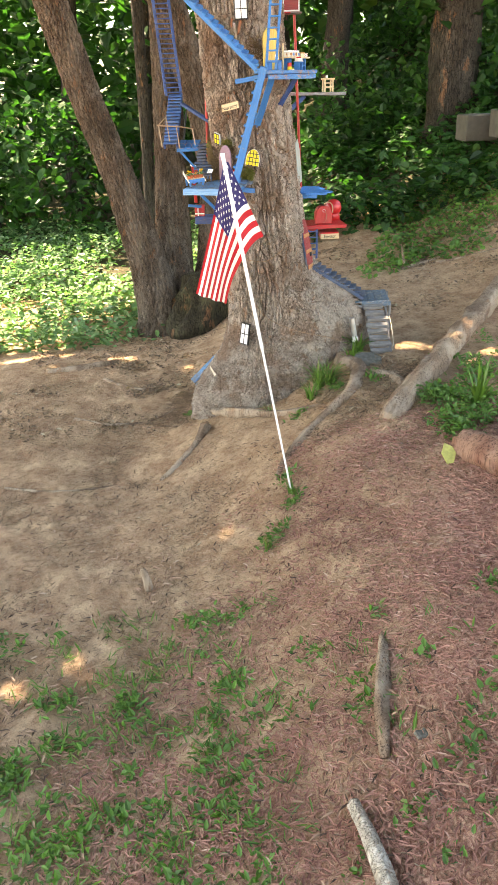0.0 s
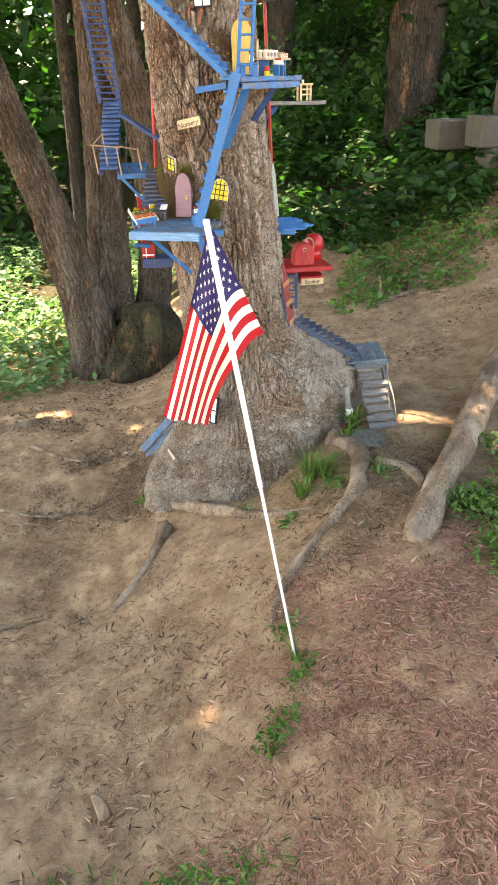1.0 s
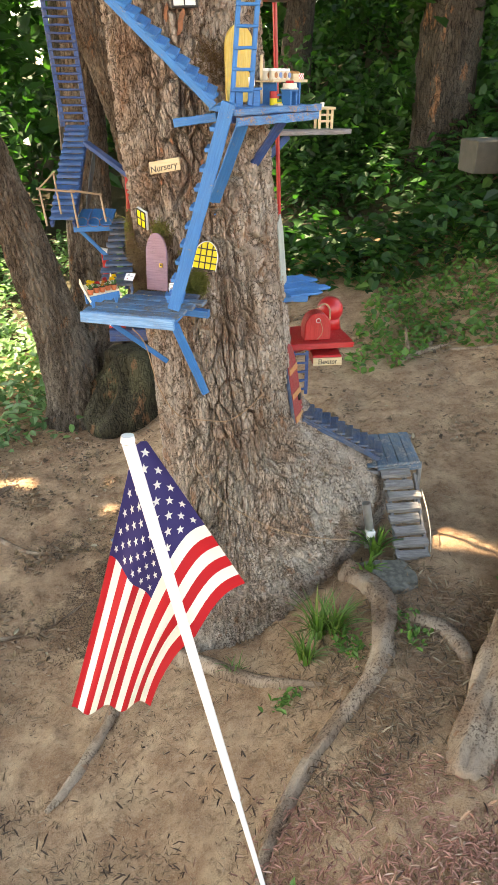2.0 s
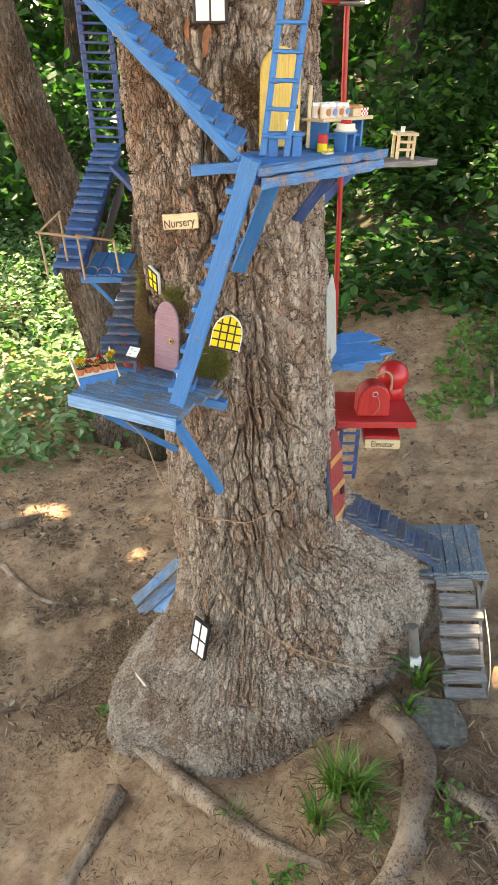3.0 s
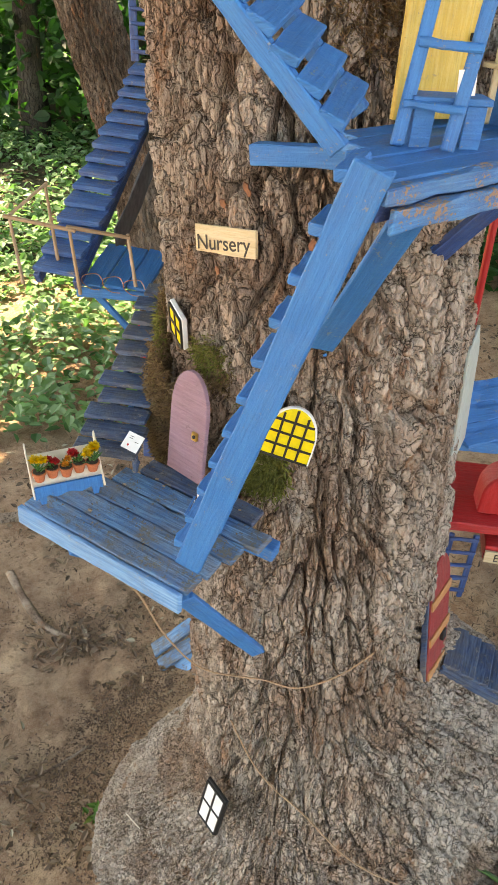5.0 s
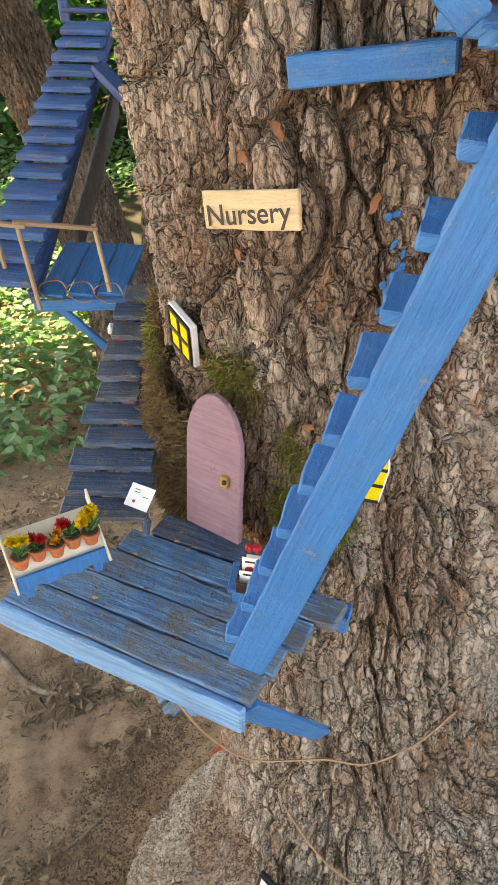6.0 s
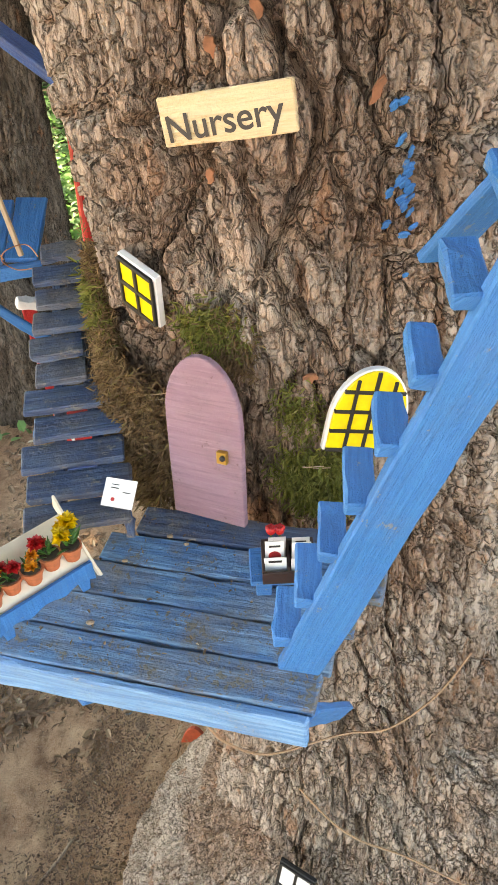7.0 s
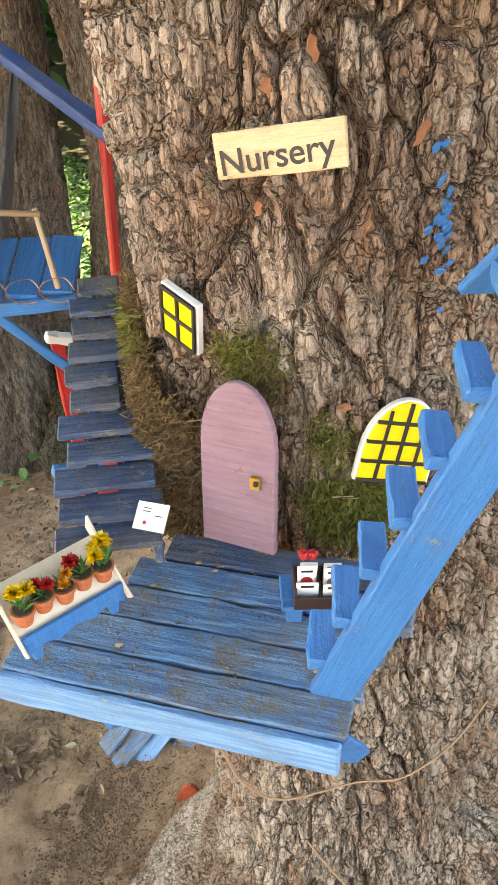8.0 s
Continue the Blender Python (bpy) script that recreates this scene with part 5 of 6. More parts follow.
for k in range(4):
    p = CM @ Vector((-0.012 + 0.008 * k, 0.003 * (-1) ** k, 0.014))
    lo = solo("bread_roll", ball(bmesh.new(), p, 0.0078, (1.3, 1, 0.8), 2), CRUST, p, "tiny golden bread roll", "bread", "bread in the crate", smooth=True)
cl = thing("cloth", CM @ Vector((0.008, -0.019, 0.010)), "red and white checked cloth over the crate", "cloth")
for i in range(5):
    for j in range(4):
        part("check", slab(CM, (0.0042, 0.0006, 0.0038), (0.002 + 0.0042 * i, -0.0190, 0.013 - 0.0038 * j), 0.0), RED_PRINT if (i + j) % 2 else PAPER, cl)
KM = basis(up_pt(0.252, 0.028), PU)
st = thing("stool", KM.translation, "small blue stool on the upper platform", "stool")
part("seat", slab(KM, (0.034, 0.026, 0.004), (0, 0, 0.030), 0.0006), BLUE, st)
for sx in (-1, 1):
    part("leg", slab(KM, (0.005, 0.024, 0.028), (sx * 0.012, 0, 0.014), 0.0006), BLUE, st)
ck = thing("cake", KM @ Vector((0, 0, 0.032)), "round white cake topped with red cherries", "cake")
part("plate", cyl(bmesh.new(), KM @ Matrix.Translation((0, 0, 0.0322)), 0.019, 0.021, 0.0015, 24), WHITE, ck)
part("icing", cyl(bmesh.new(), KM @ Matrix.Translation((0, 0, 0.0337)), 0.0165, 0.0155, 0.011, 24), CREAM, ck)
bm = bmesh.new()
for k in range(14):
    ball(bm, KM @ Vector((0.016 * math.cos(k * 0.449), 0.016 * math.sin(k * 0.449), 0.0345)), 0.0024, sub=1)
part("piping", bm, CREAM, ck, smooth=True)
bm = bmesh.new()
for k in range(9):
    rr_ = 0.0 if k == 0 else 0.0068
    ball(bm, KM @ Vector((rr_ * math.cos(k * 0.785), rr_ * math.sin(k * 0.785), 0.0468)), 0.0036, sub=1)
part("cherries", bm, FLOWER_RED, ck, smooth=True)
for u, v, h, lab, m1, m2 in ((0.211, 0.044, 0.028, "tiny red and yellow printed tin", RED_PRINT, BRIGHT_YELLOW), (0.224, 0.040, 0.012, "tiny green and yellow printed tin", GREEN, BRIGHT_YELLOW)):
    p = up_pt(u, v, 0.0005)
    tn = thing("tin", p, lab, "tin", "tins on the upper platform")
    part("can", cyl(bmesh.new(), Matrix.Translation(p), 0.0085, 0.0085, h * 0.5, 16), m2, tn)
    part("wrapper", cyl(bmesh.new(), Matrix.Translation(p + Vector((0, 0, h * 0.5))), 0.0085, 0.0085, h * 0.5, 16), m1, tn)
solo("wood_block", slab(basis(up_pt(0.196, 0.020), PU), (0.020, 0.010, 0.004), (0, 0, 0.0025), 0.0005), WOOD, up_pt(0.196, 0.020), "small pale block beside the tins", "block")
BM_ = basis(up_pt(0.118, 0.052), (1, 0.35, 0))
bn = thing("bench", BM_.translation, "small blue bench behind the ladder", "bench")
part("seat", slab(BM_, (0.062, 0.026, 0.005), (0, 0, 0.034), 0.0006), BLUE, bn)
for sx in (-1, 1):
    part("leg", slab(BM_, (0.016, 0.022, 0.031), (sx * 0.020, 0, 0.0158), 0.0006), BLUE, bn)
part("frame_post", beam((0.160, 3.462, 1.503), (0.160, 3.472, 1.60), 0.006, 0.005, (0, 1, 0)), WOOD, thing("door_frame", (0.176, 3.46, 1.503), "bare wooden upright of a toy door frame", "frame"))
gs = thing("shelf", (0.34, 3.99, 1.40), "grey weathered plank shelf behind the trunk", "shelf")
part("plank", beam((0.14, 3.90, 1.412), (0.470, 4.13, 1.407), 0.075, 0.014, rough=0.002), GREY_WOOD, gs)
part("brace", beam((0.28, 3.99, 1.40), (0.15, 3.80, 1.30), 0.02, 0.012, (0, -1, 0)), DEEP_BLUE, gs)
HM = basis((0.400, 4.085, 1.4155), (0.9, 0.20, 0))
ch = thing("chair", HM.translation, "plain pale wooden miniature chair", "chair")
for sx in (-1, 1):
    part("leg", slab(HM, (0.007, 0.007, 0.055), (sx * 0.020, 0.018, 0.0275), 0.0005), WOOD, ch)
    part("leg", slab(HM, (0.007, 0.007, 0.055), (sx * 0.020, -0.018, 0.0275), 0.0005), WOOD, ch)
part("seat", slab(HM, (0.056, 0.050, 0.007), (0, 0, 0.058), 0.0006), WOOD, ch)
part("rung", slab(HM, (0.036, 0.006, 0.006), (0, -0.018, 0.022), 0.0004), WOOD, ch)
part("rung", slab(HM, (0.036, 0.006, 0.006), (0, -0.018, 0.040), 0.0004), WOOD, ch)
cp = solo("cup", cyl(bmesh.new(), HM @ Matrix.Translation((-0.006, 0, 0.0618)), 0.005, 0.006, 0.012, 12), WHITE, HM @ Vector((-0.006, 0, 0.0618)), "tiny white cup on the chair", "cup")

# ---- elevator on the uphill side ----
SHIFT = Vector((0.013, 0.004, 0.013))
el = thing("elevator_pole", (0.25, 3.90, 0.95), "red painted wooden elevator pole", "pole")
part("pole", rod((0.249, 3.90, 0.955), (0.205, 3.90, 1.92), 0.0062, seg=12), RED, el)
eb = thing("elevator_box", (0.195, 3.85, 1.725), "red elevator box with white trim", "box")
EM = basis((0.195, 3.85, 1.728), (1, 0.05, 0))
part("box", slab(EM, (0.070, 0.060, 0.13), (0, 0, 0.065), 0.001), DARK_RED, eb)
for c, sz in (((-0.034, -0.031, 0.065), (0.005, 0.003, 0.13)), ((0.034, -0.031, 0.065), (0.005, 0.003, 0.13)), ((0, -0.031, 0.003), (0.073, 0.003, 0.006))):
    part("trim", slab(EM, sz, c, 0.0003), WHITE, eb)
part("sill", slab(EM, (0.050, 0.070, 0.006), (0.022, -0.02, -0.006), 0.001), GREY_WOOD, eb)
part("floor_plate", slab(EM, (0.075, 0.062, 0.006), (-0.015, 0, -0.004), 0.001), RED, eb)
bo = thing("small_roof", (0.31, 3.93, 0.93), "bright blue roof of ragged planks", "roof")
for k in range(6):
    o = Vector((0.0105, -0.0225, -0.003)) * (k - 2.5)
    part("plank", beam(Vector((0.228, 3.825, 0.972 + 0.004 * (k % 2))) + o, Vector((0.362 + 0.022 * math.sin(k * 2.1), 3.932 + 0.012 * math.sin(k * 2.1), 0.962)) + o, 0.0265, 0.006, (0.1, -0.25, 1), rough=0.003, cuts=6), BLUE, bo)
part("fascia", beam((0.235, 3.775, 0.958), (0.320, 3.80, 0.950), 0.008, 0.020), BLUE, bo)
part("bracket", beam((0.19, 3.74, 0.945), (0.30, 3.86, 0.945), 0.03, 0.012), DEEP_BLUE, bo)
rs = thing("shelf", (0.35, 3.85, 0.80), "red painted wooden shelf on the uphill side of the trunk", "shelf")
part("board", slab(basis((0.352, 3.852, 0.812), (1, 0.12, 0)), (0.205, 0.185, 0.018), (0, 0, 0), 0.002, 0.0012, 5), RED, rs)
part("bracket", beam((0.20, 3.74, 0.79), (0.36, 3.87, 0.79), 0.035, 0.02), DARK_RED, rs)
AM = basis((0.352, 3.815, 0.8215), (1, 0.10, 0))
ra = thing("winch_block", AM.translation, "glossy red round-topped wooden block", "block")
part("block", outline(AM, arch(0.082, 0.085, 0.045, 16), 0.050, 0.003), RED, ra)
part("wire", tube([AM @ Vector((0.004, -0.027, 0.062)), AM @ Vector((0.012, -0.031, 0.04)), AM @ Vector((0.010, -0.03, 0.02)), AM @ Vector((-0.002, -0.028, 0.004))], [0.0012] * 4, 6), STRING, ra)
part("hook", tube([AM @ Vector((0.0 + 0.007 * math.cos(a), -0.027, 0.062 + 0.007 * math.sin(a))) for a in (0, 1.3, 2.6, 3.9, 5.2)], [0.0011] * 5, 6), METAL, ra)
rb = thing("winch_drum", (0.412, 3.925, 0.8215), "glossy red ball-topped wooden drum", "drum")
bm = ball(bmesh.new(), (0.412, 3.925, 0.880), 0.041, (1, 1, 1), 4)
cyl(bm, Matrix.Translation((0.412, 3.925, 0.8212)), 0.036, 0.030, 0.04, 24)
part("drum", bm, RED, rb, smooth=True)
part("rope", tube([(0.36, 3.86, 0.905), (0.385, 3.87, 0.912), (0.402, 3.88, 0.895), (0.405, 3.878, 0.86)], [0.003] * 4, 6), STRING, rb)
es = thing("sign", (0.38, 3.735, 0.77), "red block with a pale end hand-lettered Elevator", "sign")
ES = basis((0.380, 3.742, 0.775), (1, 0.02, 0.02))
part("block", slab(ES, (0.088, 0.10, 0.030), (0, 0.055, -0.002), 0.002), RED, es)
part("board", slab(ES, (0.088, 0.005, 0.024), (0, 0, -0.005), 0.0008), WOOD, es)
lettering("lettering", "Elevator", ES @ Matrix.Translation((0, -0.0031, -0.005)), 0.022, BLACK, es, 0.78)
ladder("ladder", "dark blue miniature ladder below the red shelf", (0.276, 3.735, 0.665), (0.318, 3.742, 0.665), (0.276, 3.745, 0.802), (0.318, 3.752, 0.802), 5, 0.010, DEEP_BLUE, (0.1, -0.98, 0.1))
SHIFT = Vector((0.004, 0, 0))
RM = basis((0.286, 3.588, 0.668), (0.034, 0.080, 0), (-0.22, -0.05, 1))
rd = thing("fairy_door", RM.translation, "red arched wooden door with orange bands", "door")
lf_ = part("door_leaf", outline(RM, arch(0.074, 0.225, 0.075), 0.010), DARK_RED, rd)
for z in (0.008, 0.078, 0.150):
    part("band", slab(RM, (0.074 if z < 0.12 else 0.072, 0.003, 0.016), (0, -0.0064, z), 0.0005), ORANGE_TRIM, lf_, "orange band")
part("latch", slab(RM, (0.014, 0.006, 0.018), (0.012, -0.008, 0.062), 0.001), BLACK, lf_)
part("edge_board", slab(RM, (0.004, 0.010, 0.19), (-0.040, 0.002, 0.095), 0.001), STEP_BLUE, rd)

SHIFT = Vector((0, 0, 0))

# ---- lower stairs and landing ----
stair("stairs", "weathered grey-blue miniature stairs lying over the root", (0.300, 3.583, 0.668), (0.552, 3.640, 0.500), 0.085, 10, STEP_BLUE, 0.016, 0.030, 0.007, True, (0.18, 0.98, 0), over=0.002, lift=0.010)
lp = thing("platform", (0.62, 3.72, 0.30), "grey-blue plank landing on short legs", "platform")
for k in range(-1, 4):
    x = 0.560 + 0.0345 * k
    part("plank", beam((x, 3.615 + 0.006 * k, 0.489), (x + 0.014, 3.832 + 0.004 * k, 0.489), 0.0325, 0.009, rough=0.0012, cuts=5), GREY_BLUE, lp)
part("fascia", beam((0.545, 3.612, 0.476), (0.685, 3.634, 0.476), 0.007, 0.018), GREY_BLUE, lp)
part("side_rail", beam((0.548, 3.62, 0.474), (0.562, 3.83, 0.474), 0.007, 0.020), GREY_WOOD, lp)
for x, y in ((0.549, 3.622), (0.684, 3.645), (0.566, 3.822), (0.700, 3.838), (0.505, 3.600)):
    g = float(ground_z(x, y))
    part("leg", beam((x, y, g - 0.02), (x, y, 0.484), 0.013, 0.011, (0, 1, 0)), GREY_WOOD, lp)
part("side_rail", beam((0.505, 3.598, 0.478), (0.560, 3.618, 0.466), 0.012, 0.012), GREY_WOOD, lp)
fs = thing("stairs", (0.61, 3.42, 0.27), "weathered grey plank steps up to the landing", "stairs")
for k in range(8):
    f = k / 7
    y, z = 3.385 + 0.215 * f, 0.318 + 0.150 * f
    x0 = 0.560 - 0.004 * math.sin(k * 2.1) - 0.006 * f
    part("tread", beam((x0, y, z), (x0 + 0.098 + 0.008 * math.sin(k * 1.7), y + 0.006, z + 0.002 * math.sin(k * 3)), 0.027, 0.015, (0, -0.35, 1), rough=0.0018, cuts=4), GREY_WOOD, fs)
for x in (0.568, 0.655):
    part("stringer", beam((x, 3.380, 0.300), (x + 0.004, 3.612, 0.462), 0.009, 0.014), GREY_WOOD, fs)
solo("white_cord", tube([(0.668, 3.40, 0.30), (0.672, 3.43, 0.35), (0.671, 3.48, 0.40), (0.668, 3.55, 0.44)], [0.0013] * 4, 6), TRAY, (0.683, 3.43, 0.29), "pale cord hanging beside the grey steps", "cord")
SHIFT = Vector((-0.014, 0, 0.006))
cy_ = thing("metal_tube", (0.500, 3.452, 0.345), "short galvanised metal tube on pale blocks", "tube")
part("tube", rod((0.506, 3.447, 0.368), (0.490, 3.450, 0.452), 0.0125, seg=20), METAL, cy_)
part("block", slab(basis((0.508, 3.444, 0.334), (1, 0.1, 0)), (0.026, 0.022, 0.030), (0, 0, 0.015), 0.001), WHITE, cy_)
part("block", slab(basis((0.511, 3.436, 0.314), (1, -0.1, 0)), (0.038, 0.028, 0.022), (0, 0, 0.010), 0.001), GREY_WOOD, cy_)


SHIFT = Vector((0, 0, 0))


def rock(at, size, mat, label, squash=0.35, seed=0.0, name="rock", cat="rock"):
    bm = ball(bmesh.new(), (0, 0, 0), 1.0, (1, 1, 1), 3)
    for v in bm.verts:
        n = 1 + 0.45 * noise.noise(v.co * 1.7 + Vector((seed, seed, 0))) + 0.08 * noise.noise(v.co * 5)
        c = v.co * n
        v.co = Vector((max(-0.8, min(0.8, c.x)) * size[0], max(-0.8, min(0.8, c.y)) * size[1], max(-0.6, min(0.55, c.z)) * size[2])) + Vector(at)
    return solo(name, bm, mat, at, label, cat, smooth=False)


rock((0.520, 3.305, 0.295), (0.095, 0.078, 0.040), STONE, "flat grey stone at the foot of the steps", seed=2)

# ---- small house on the downhill side ----
SHIFT = Vector((0, -0.01, -0.085))
lh = thing("fairy_house", (-0.20, 4.00, -0.10), "low fairy house with a faded blue plank roof", "house")
for k in range(5):
    o = Vector((-0.345, 4.085, 0.012)).lerp(Vector((-0.232, 3.975, -0.062)), k / 4)
    part("plank", beam(o, o + Vector((0.150 + 0.010 * math.sin(k * 2.3), 0.090, 0.125)), 0.040, 0.008, (-0.45, -0.55, 0.70), rough=0.003, cuts=5), (DECK_BLUE, DECK_BLUE, PALE_BLUE, DECK_BLUE, DECK_BLUE)[k], lh)
part("post", rod((-0.285, 4.00, -0.16), (-0.268, 4.01, 0.00), 0.026, 0.020, 12), DRIFT, lh, "short pale log post")
part("side_wall", slab(basis((-0.14, 4.06, -0.12), (0.75, -0.55, 0)), (0.16, 0.012, 0.15), (0, 0, 0.07), 0.002), DECK_BLUE, lh)
HRM = basis((-0.163, 3.905, -0.092), (0.86, -0.35, 0), (0.05, 0.22, 1))
hd = part("door_leaf", outline(HRM, arch(0.070, 0.165, 0.09, 12), 0.010), plain("orange_red_paint", (0.50, 0.075, 0.025), 0.6, vary=0.3), lh, "orange-red arched door")
part("knob", ball(bmesh.new(), HRM @ Vector((-0.006, -0.008, 0.060)), 0.008, (1, 0.6, 1.2)), BLACK, hd)


# ---- second elevator on the downhill side ----
SHIFT = Vector((0.021, 0.002, 0.016))
e2 = thing("elevator_pole", (-0.205, 3.86, 0.90), "red painted pole behind the dark blue steps", "pole")
part("pole", rod((-0.208, 3.84, 1.13), (-0.198, 3.84, 1.72), 0.0065, seg=12), RED, e2)
e3 = thing("elevator_box", (-0.205, 3.775, 0.86), "red elevator car with white frame and blue base", "box")
E3 = basis((-0.232, 3.775, 0.872), (1, 0.05, 0))
part("box", slab(E3, (0.048, 0.05, 0.050), (-0.022, 0.02, 0.025), 0.001), RED, e3)
for c, sz in (((-0.022, -0.0075, 0.012), (0.044, 0.003, 0.006)), ((-0.030, -0.0075, 0.025), (0.004, 0.003, 0.046))):
    part("trim", slab(E3, sz, c, 0.0003), WHITE, e3)
part("base", slab(E3, (0.115, 0.085, 0.034), (0.012, 0.02, -0.018), 0.001), DEEP_BLUE, e3)
part("side_board", beam((-0.274, 3.748, 1.100), (-0.269, 3.760, 0.935), 0.015, 0.008, (0.3, -1, 0)), RED, e3)
part("cap", beam((-0.284, 3.745, 1.108), (-0.258, 3.752, 1.100), 0.014, 0.010), WHITE, e3)
part("arm", beam((-0.305, 3.755, 0.925), (-0.245, 3.775, 0.915), 0.012, 0.012), BLUE, e3)
part("bracket", beam((-0.165, 3.79, 0.858), (-0.09, 3.75, 0.858), 0.03, 0.02), DEEP_BLUE, e3)
SHIFT = Vector((0, 0, 0))
rt = thing("toy_house", (-0.235, 3.40, 1.785), "red toy house on the top landing", "house")
part("house_body", slab(basis((-0.225, 3.395, 1.800), (1, 0.1, 0)), (0.070, 0.05, 0.06), (0, 0, 0.03), 0.001), RED, rt)
part("landing", beam((-0.335, 3.365, 1.795), (-0.16, 3.385, 1.795), 0.06, 0.008), BLUE, rt)

gb = bark_at(2, 1.12, 0.008)
solo("grey_board", outline(basis(gb + Vector((0.006, 0.02, -0.075)), (0.25, 0.97, 0), (-0.10, 0, 1)), [(-0.045, 0), (0.045, 0), (0.045, 0.14), (0.020, 0.185), (-0.030, 0.17)], 0.004, 0.0006), plain("pale_grey_green_paint", (0.42, 0.45, 0.40), 0.5, vary=0.15), gb, "pale grey-green board leaning on the side of the trunk", "board")
rag = thing("cloth", (0.245, 3.68, 0.80), "small white and blue cloth hung beside the red shelf", "cloth")
for k, mat in enumerate((PAPER, BLUE_PRINT, PAPER)):
    part("fold", beam((0.240 + 0.006 * k, 3.672 + 0.010 * k, 0.862 - 0.010 * k), (0.250 + 0.007 * k, 3.668 + 0.010 * k, 0.795 - 0.006 * k), 0.012, 0.002, (0.3, -1, 0), rough=0.002), mat, rag)
solo("dry_leaf_blade", outline(basis(bark_at(-148, 0.19, 0.010), (0.75, -0.5, 0.3), (-0.45, -0.1, 1)), [(-0.006, -0.04), (0.003, -0.042), (0.010, 0.0), (0.004, 0.05), (-0.004, 0.03)], 0.0015, 0.0003), TRAY, bark_at(-148, 0.19), "pale dry blade of a leaf lying against the burl", "leaf")
WIRE = plain("copper_wire", (0.55, 0.25, 0.13), 0.4, 0.7)
for k in range(3):
    c0 = Vector((-0.290 + 0.030 * k, 3.650, 1.203))
    solo("wire", tube([c0 + Vector((0.016 * math.cos(a), 0.004 * math.sin(2 * a), 0.010 + 0.012 * math.sin(a))) for a in (0, 1.1, 2.2, 3.3, 4.4, 5.5)], [0.0006] * 6, 5), WIRE, c0, "thin copper wire looped on the stick rail", "wire", "wire loops")

# ---- strings ----
s1 = [deck_pt(0.128, -0.004, -0.030), Vector((-0.118, 3.325, 0.985)), Vector((-0.095, 3.372, 0.86)), Vector((-0.05, 3.408, 0.765)), bark_at(-100, 0.735, 0.004), bark_at(-84, 0.735, 0.004), bark_at(-66, 0.765, 0.004), bark_at(-50, 0.80, 0.003)]
solo("string", tube(s1, [0.0013] * 8, 5), STRING, s1[0], "thin brown string tied round the trunk", "string", "strings")
s2 = [bark_at(-118, 0.60, 0.004), bark_at(-106, 0.535, 0.006), bark_at(-94, 0.485, 0.006), bark_at(-78, 0.452, 0.007), bark_at(-60, 0.425, 0.008), bark_at(-42, 0.395, 0.010), bark_at(-30, 0.36, 0.012)]
solo("string", tube(s2, [0.0013] * 7, 5), STRING, s2[0], "thin brown string low round the trunk", "string", "strings")

# ---- flag ----
fb, ft = Vector((0.156, 2.42, 0.06)), Vector((-0.049, 2.215, 1.271))
fp = thing("flag", fb, "small American flag on a white pole stuck in the soil", "flag")
midp = fb.lerp(ft, 0.52)
part("lower_pole", rod(fb, midp, 0.0034, 0.0040, 12), PLASTIC_WHITE, fp)
part("upper_pole", rod(midp, ft, 0.0056, 0.0058, 14), PLASTIC_WHITE, fp)
part("finial", cyl(bmesh.new(), Matrix.Translation(ft), 0.0066, 0.0058, 0.006, 14), PLASTIC_WHITE, fp)
HOIST = (Vector((-0.036, 2.245, 1.252)), Vector((0.060, 2.312, 1.036)))
SLEEVE = (Vector((-0.048, 2.236, 1.250)), Vector((0.002, 2.284, 0.985)))
FLY = (Vector((-0.150, 2.295, 0.872)), Vector((-0.060, 2.345, 0.826)))


def flag_pt(u, v, lift=0.0):
    """A place on the cloth: u down the hoist, v along the fly; it bends round the pole."""
    bend = 0.05 + 0.25 * u
    h, s, e = HOIST[0].lerp(HOIST[1], u), SLEEVE[0].lerp(SLEEVE[1], u), FLY[0].lerp(FLY[1], u)
    if v < bend:
        t = v / bend
        p = h.lerp(s, t) + Vector((0.0, 0.006 * math.sin(math.pi * t), 0.010 * math.sin(math.pi * t) * u))
    else:
        t = (v - bend) / (1 - bend)
        p = s.lerp(e, t) + Vector((0.012 * math.sin(math.pi * t) * (0.2 - u), 0, 0))
        p.y += (0.007 * math.sin(2.4 * 2 * math.pi * u + 1.4 * t) + 0.006 * math.sin(4 * t + 2 * u)) * min(1.0, 3 * t)
    return p + Vector((0, 0.010 - lift, 0))


def patch(u0, u1, v0, v1, nu, nv):
    bm = bmesh.new()
    vs = [[bm.verts.new(flag_pt(u0 + (u1 - u0) * i / nu, v0 + (v1 - v0) * j / nv)) for j in range(nv + 1)] for i in range(nu + 1)]
    for i in range(nu):
        for j in range(nv):
            bm.faces.new((vs[i][j], vs[i + 1][j], vs[i + 1][j + 1], vs[i][j + 1]))
    return bm


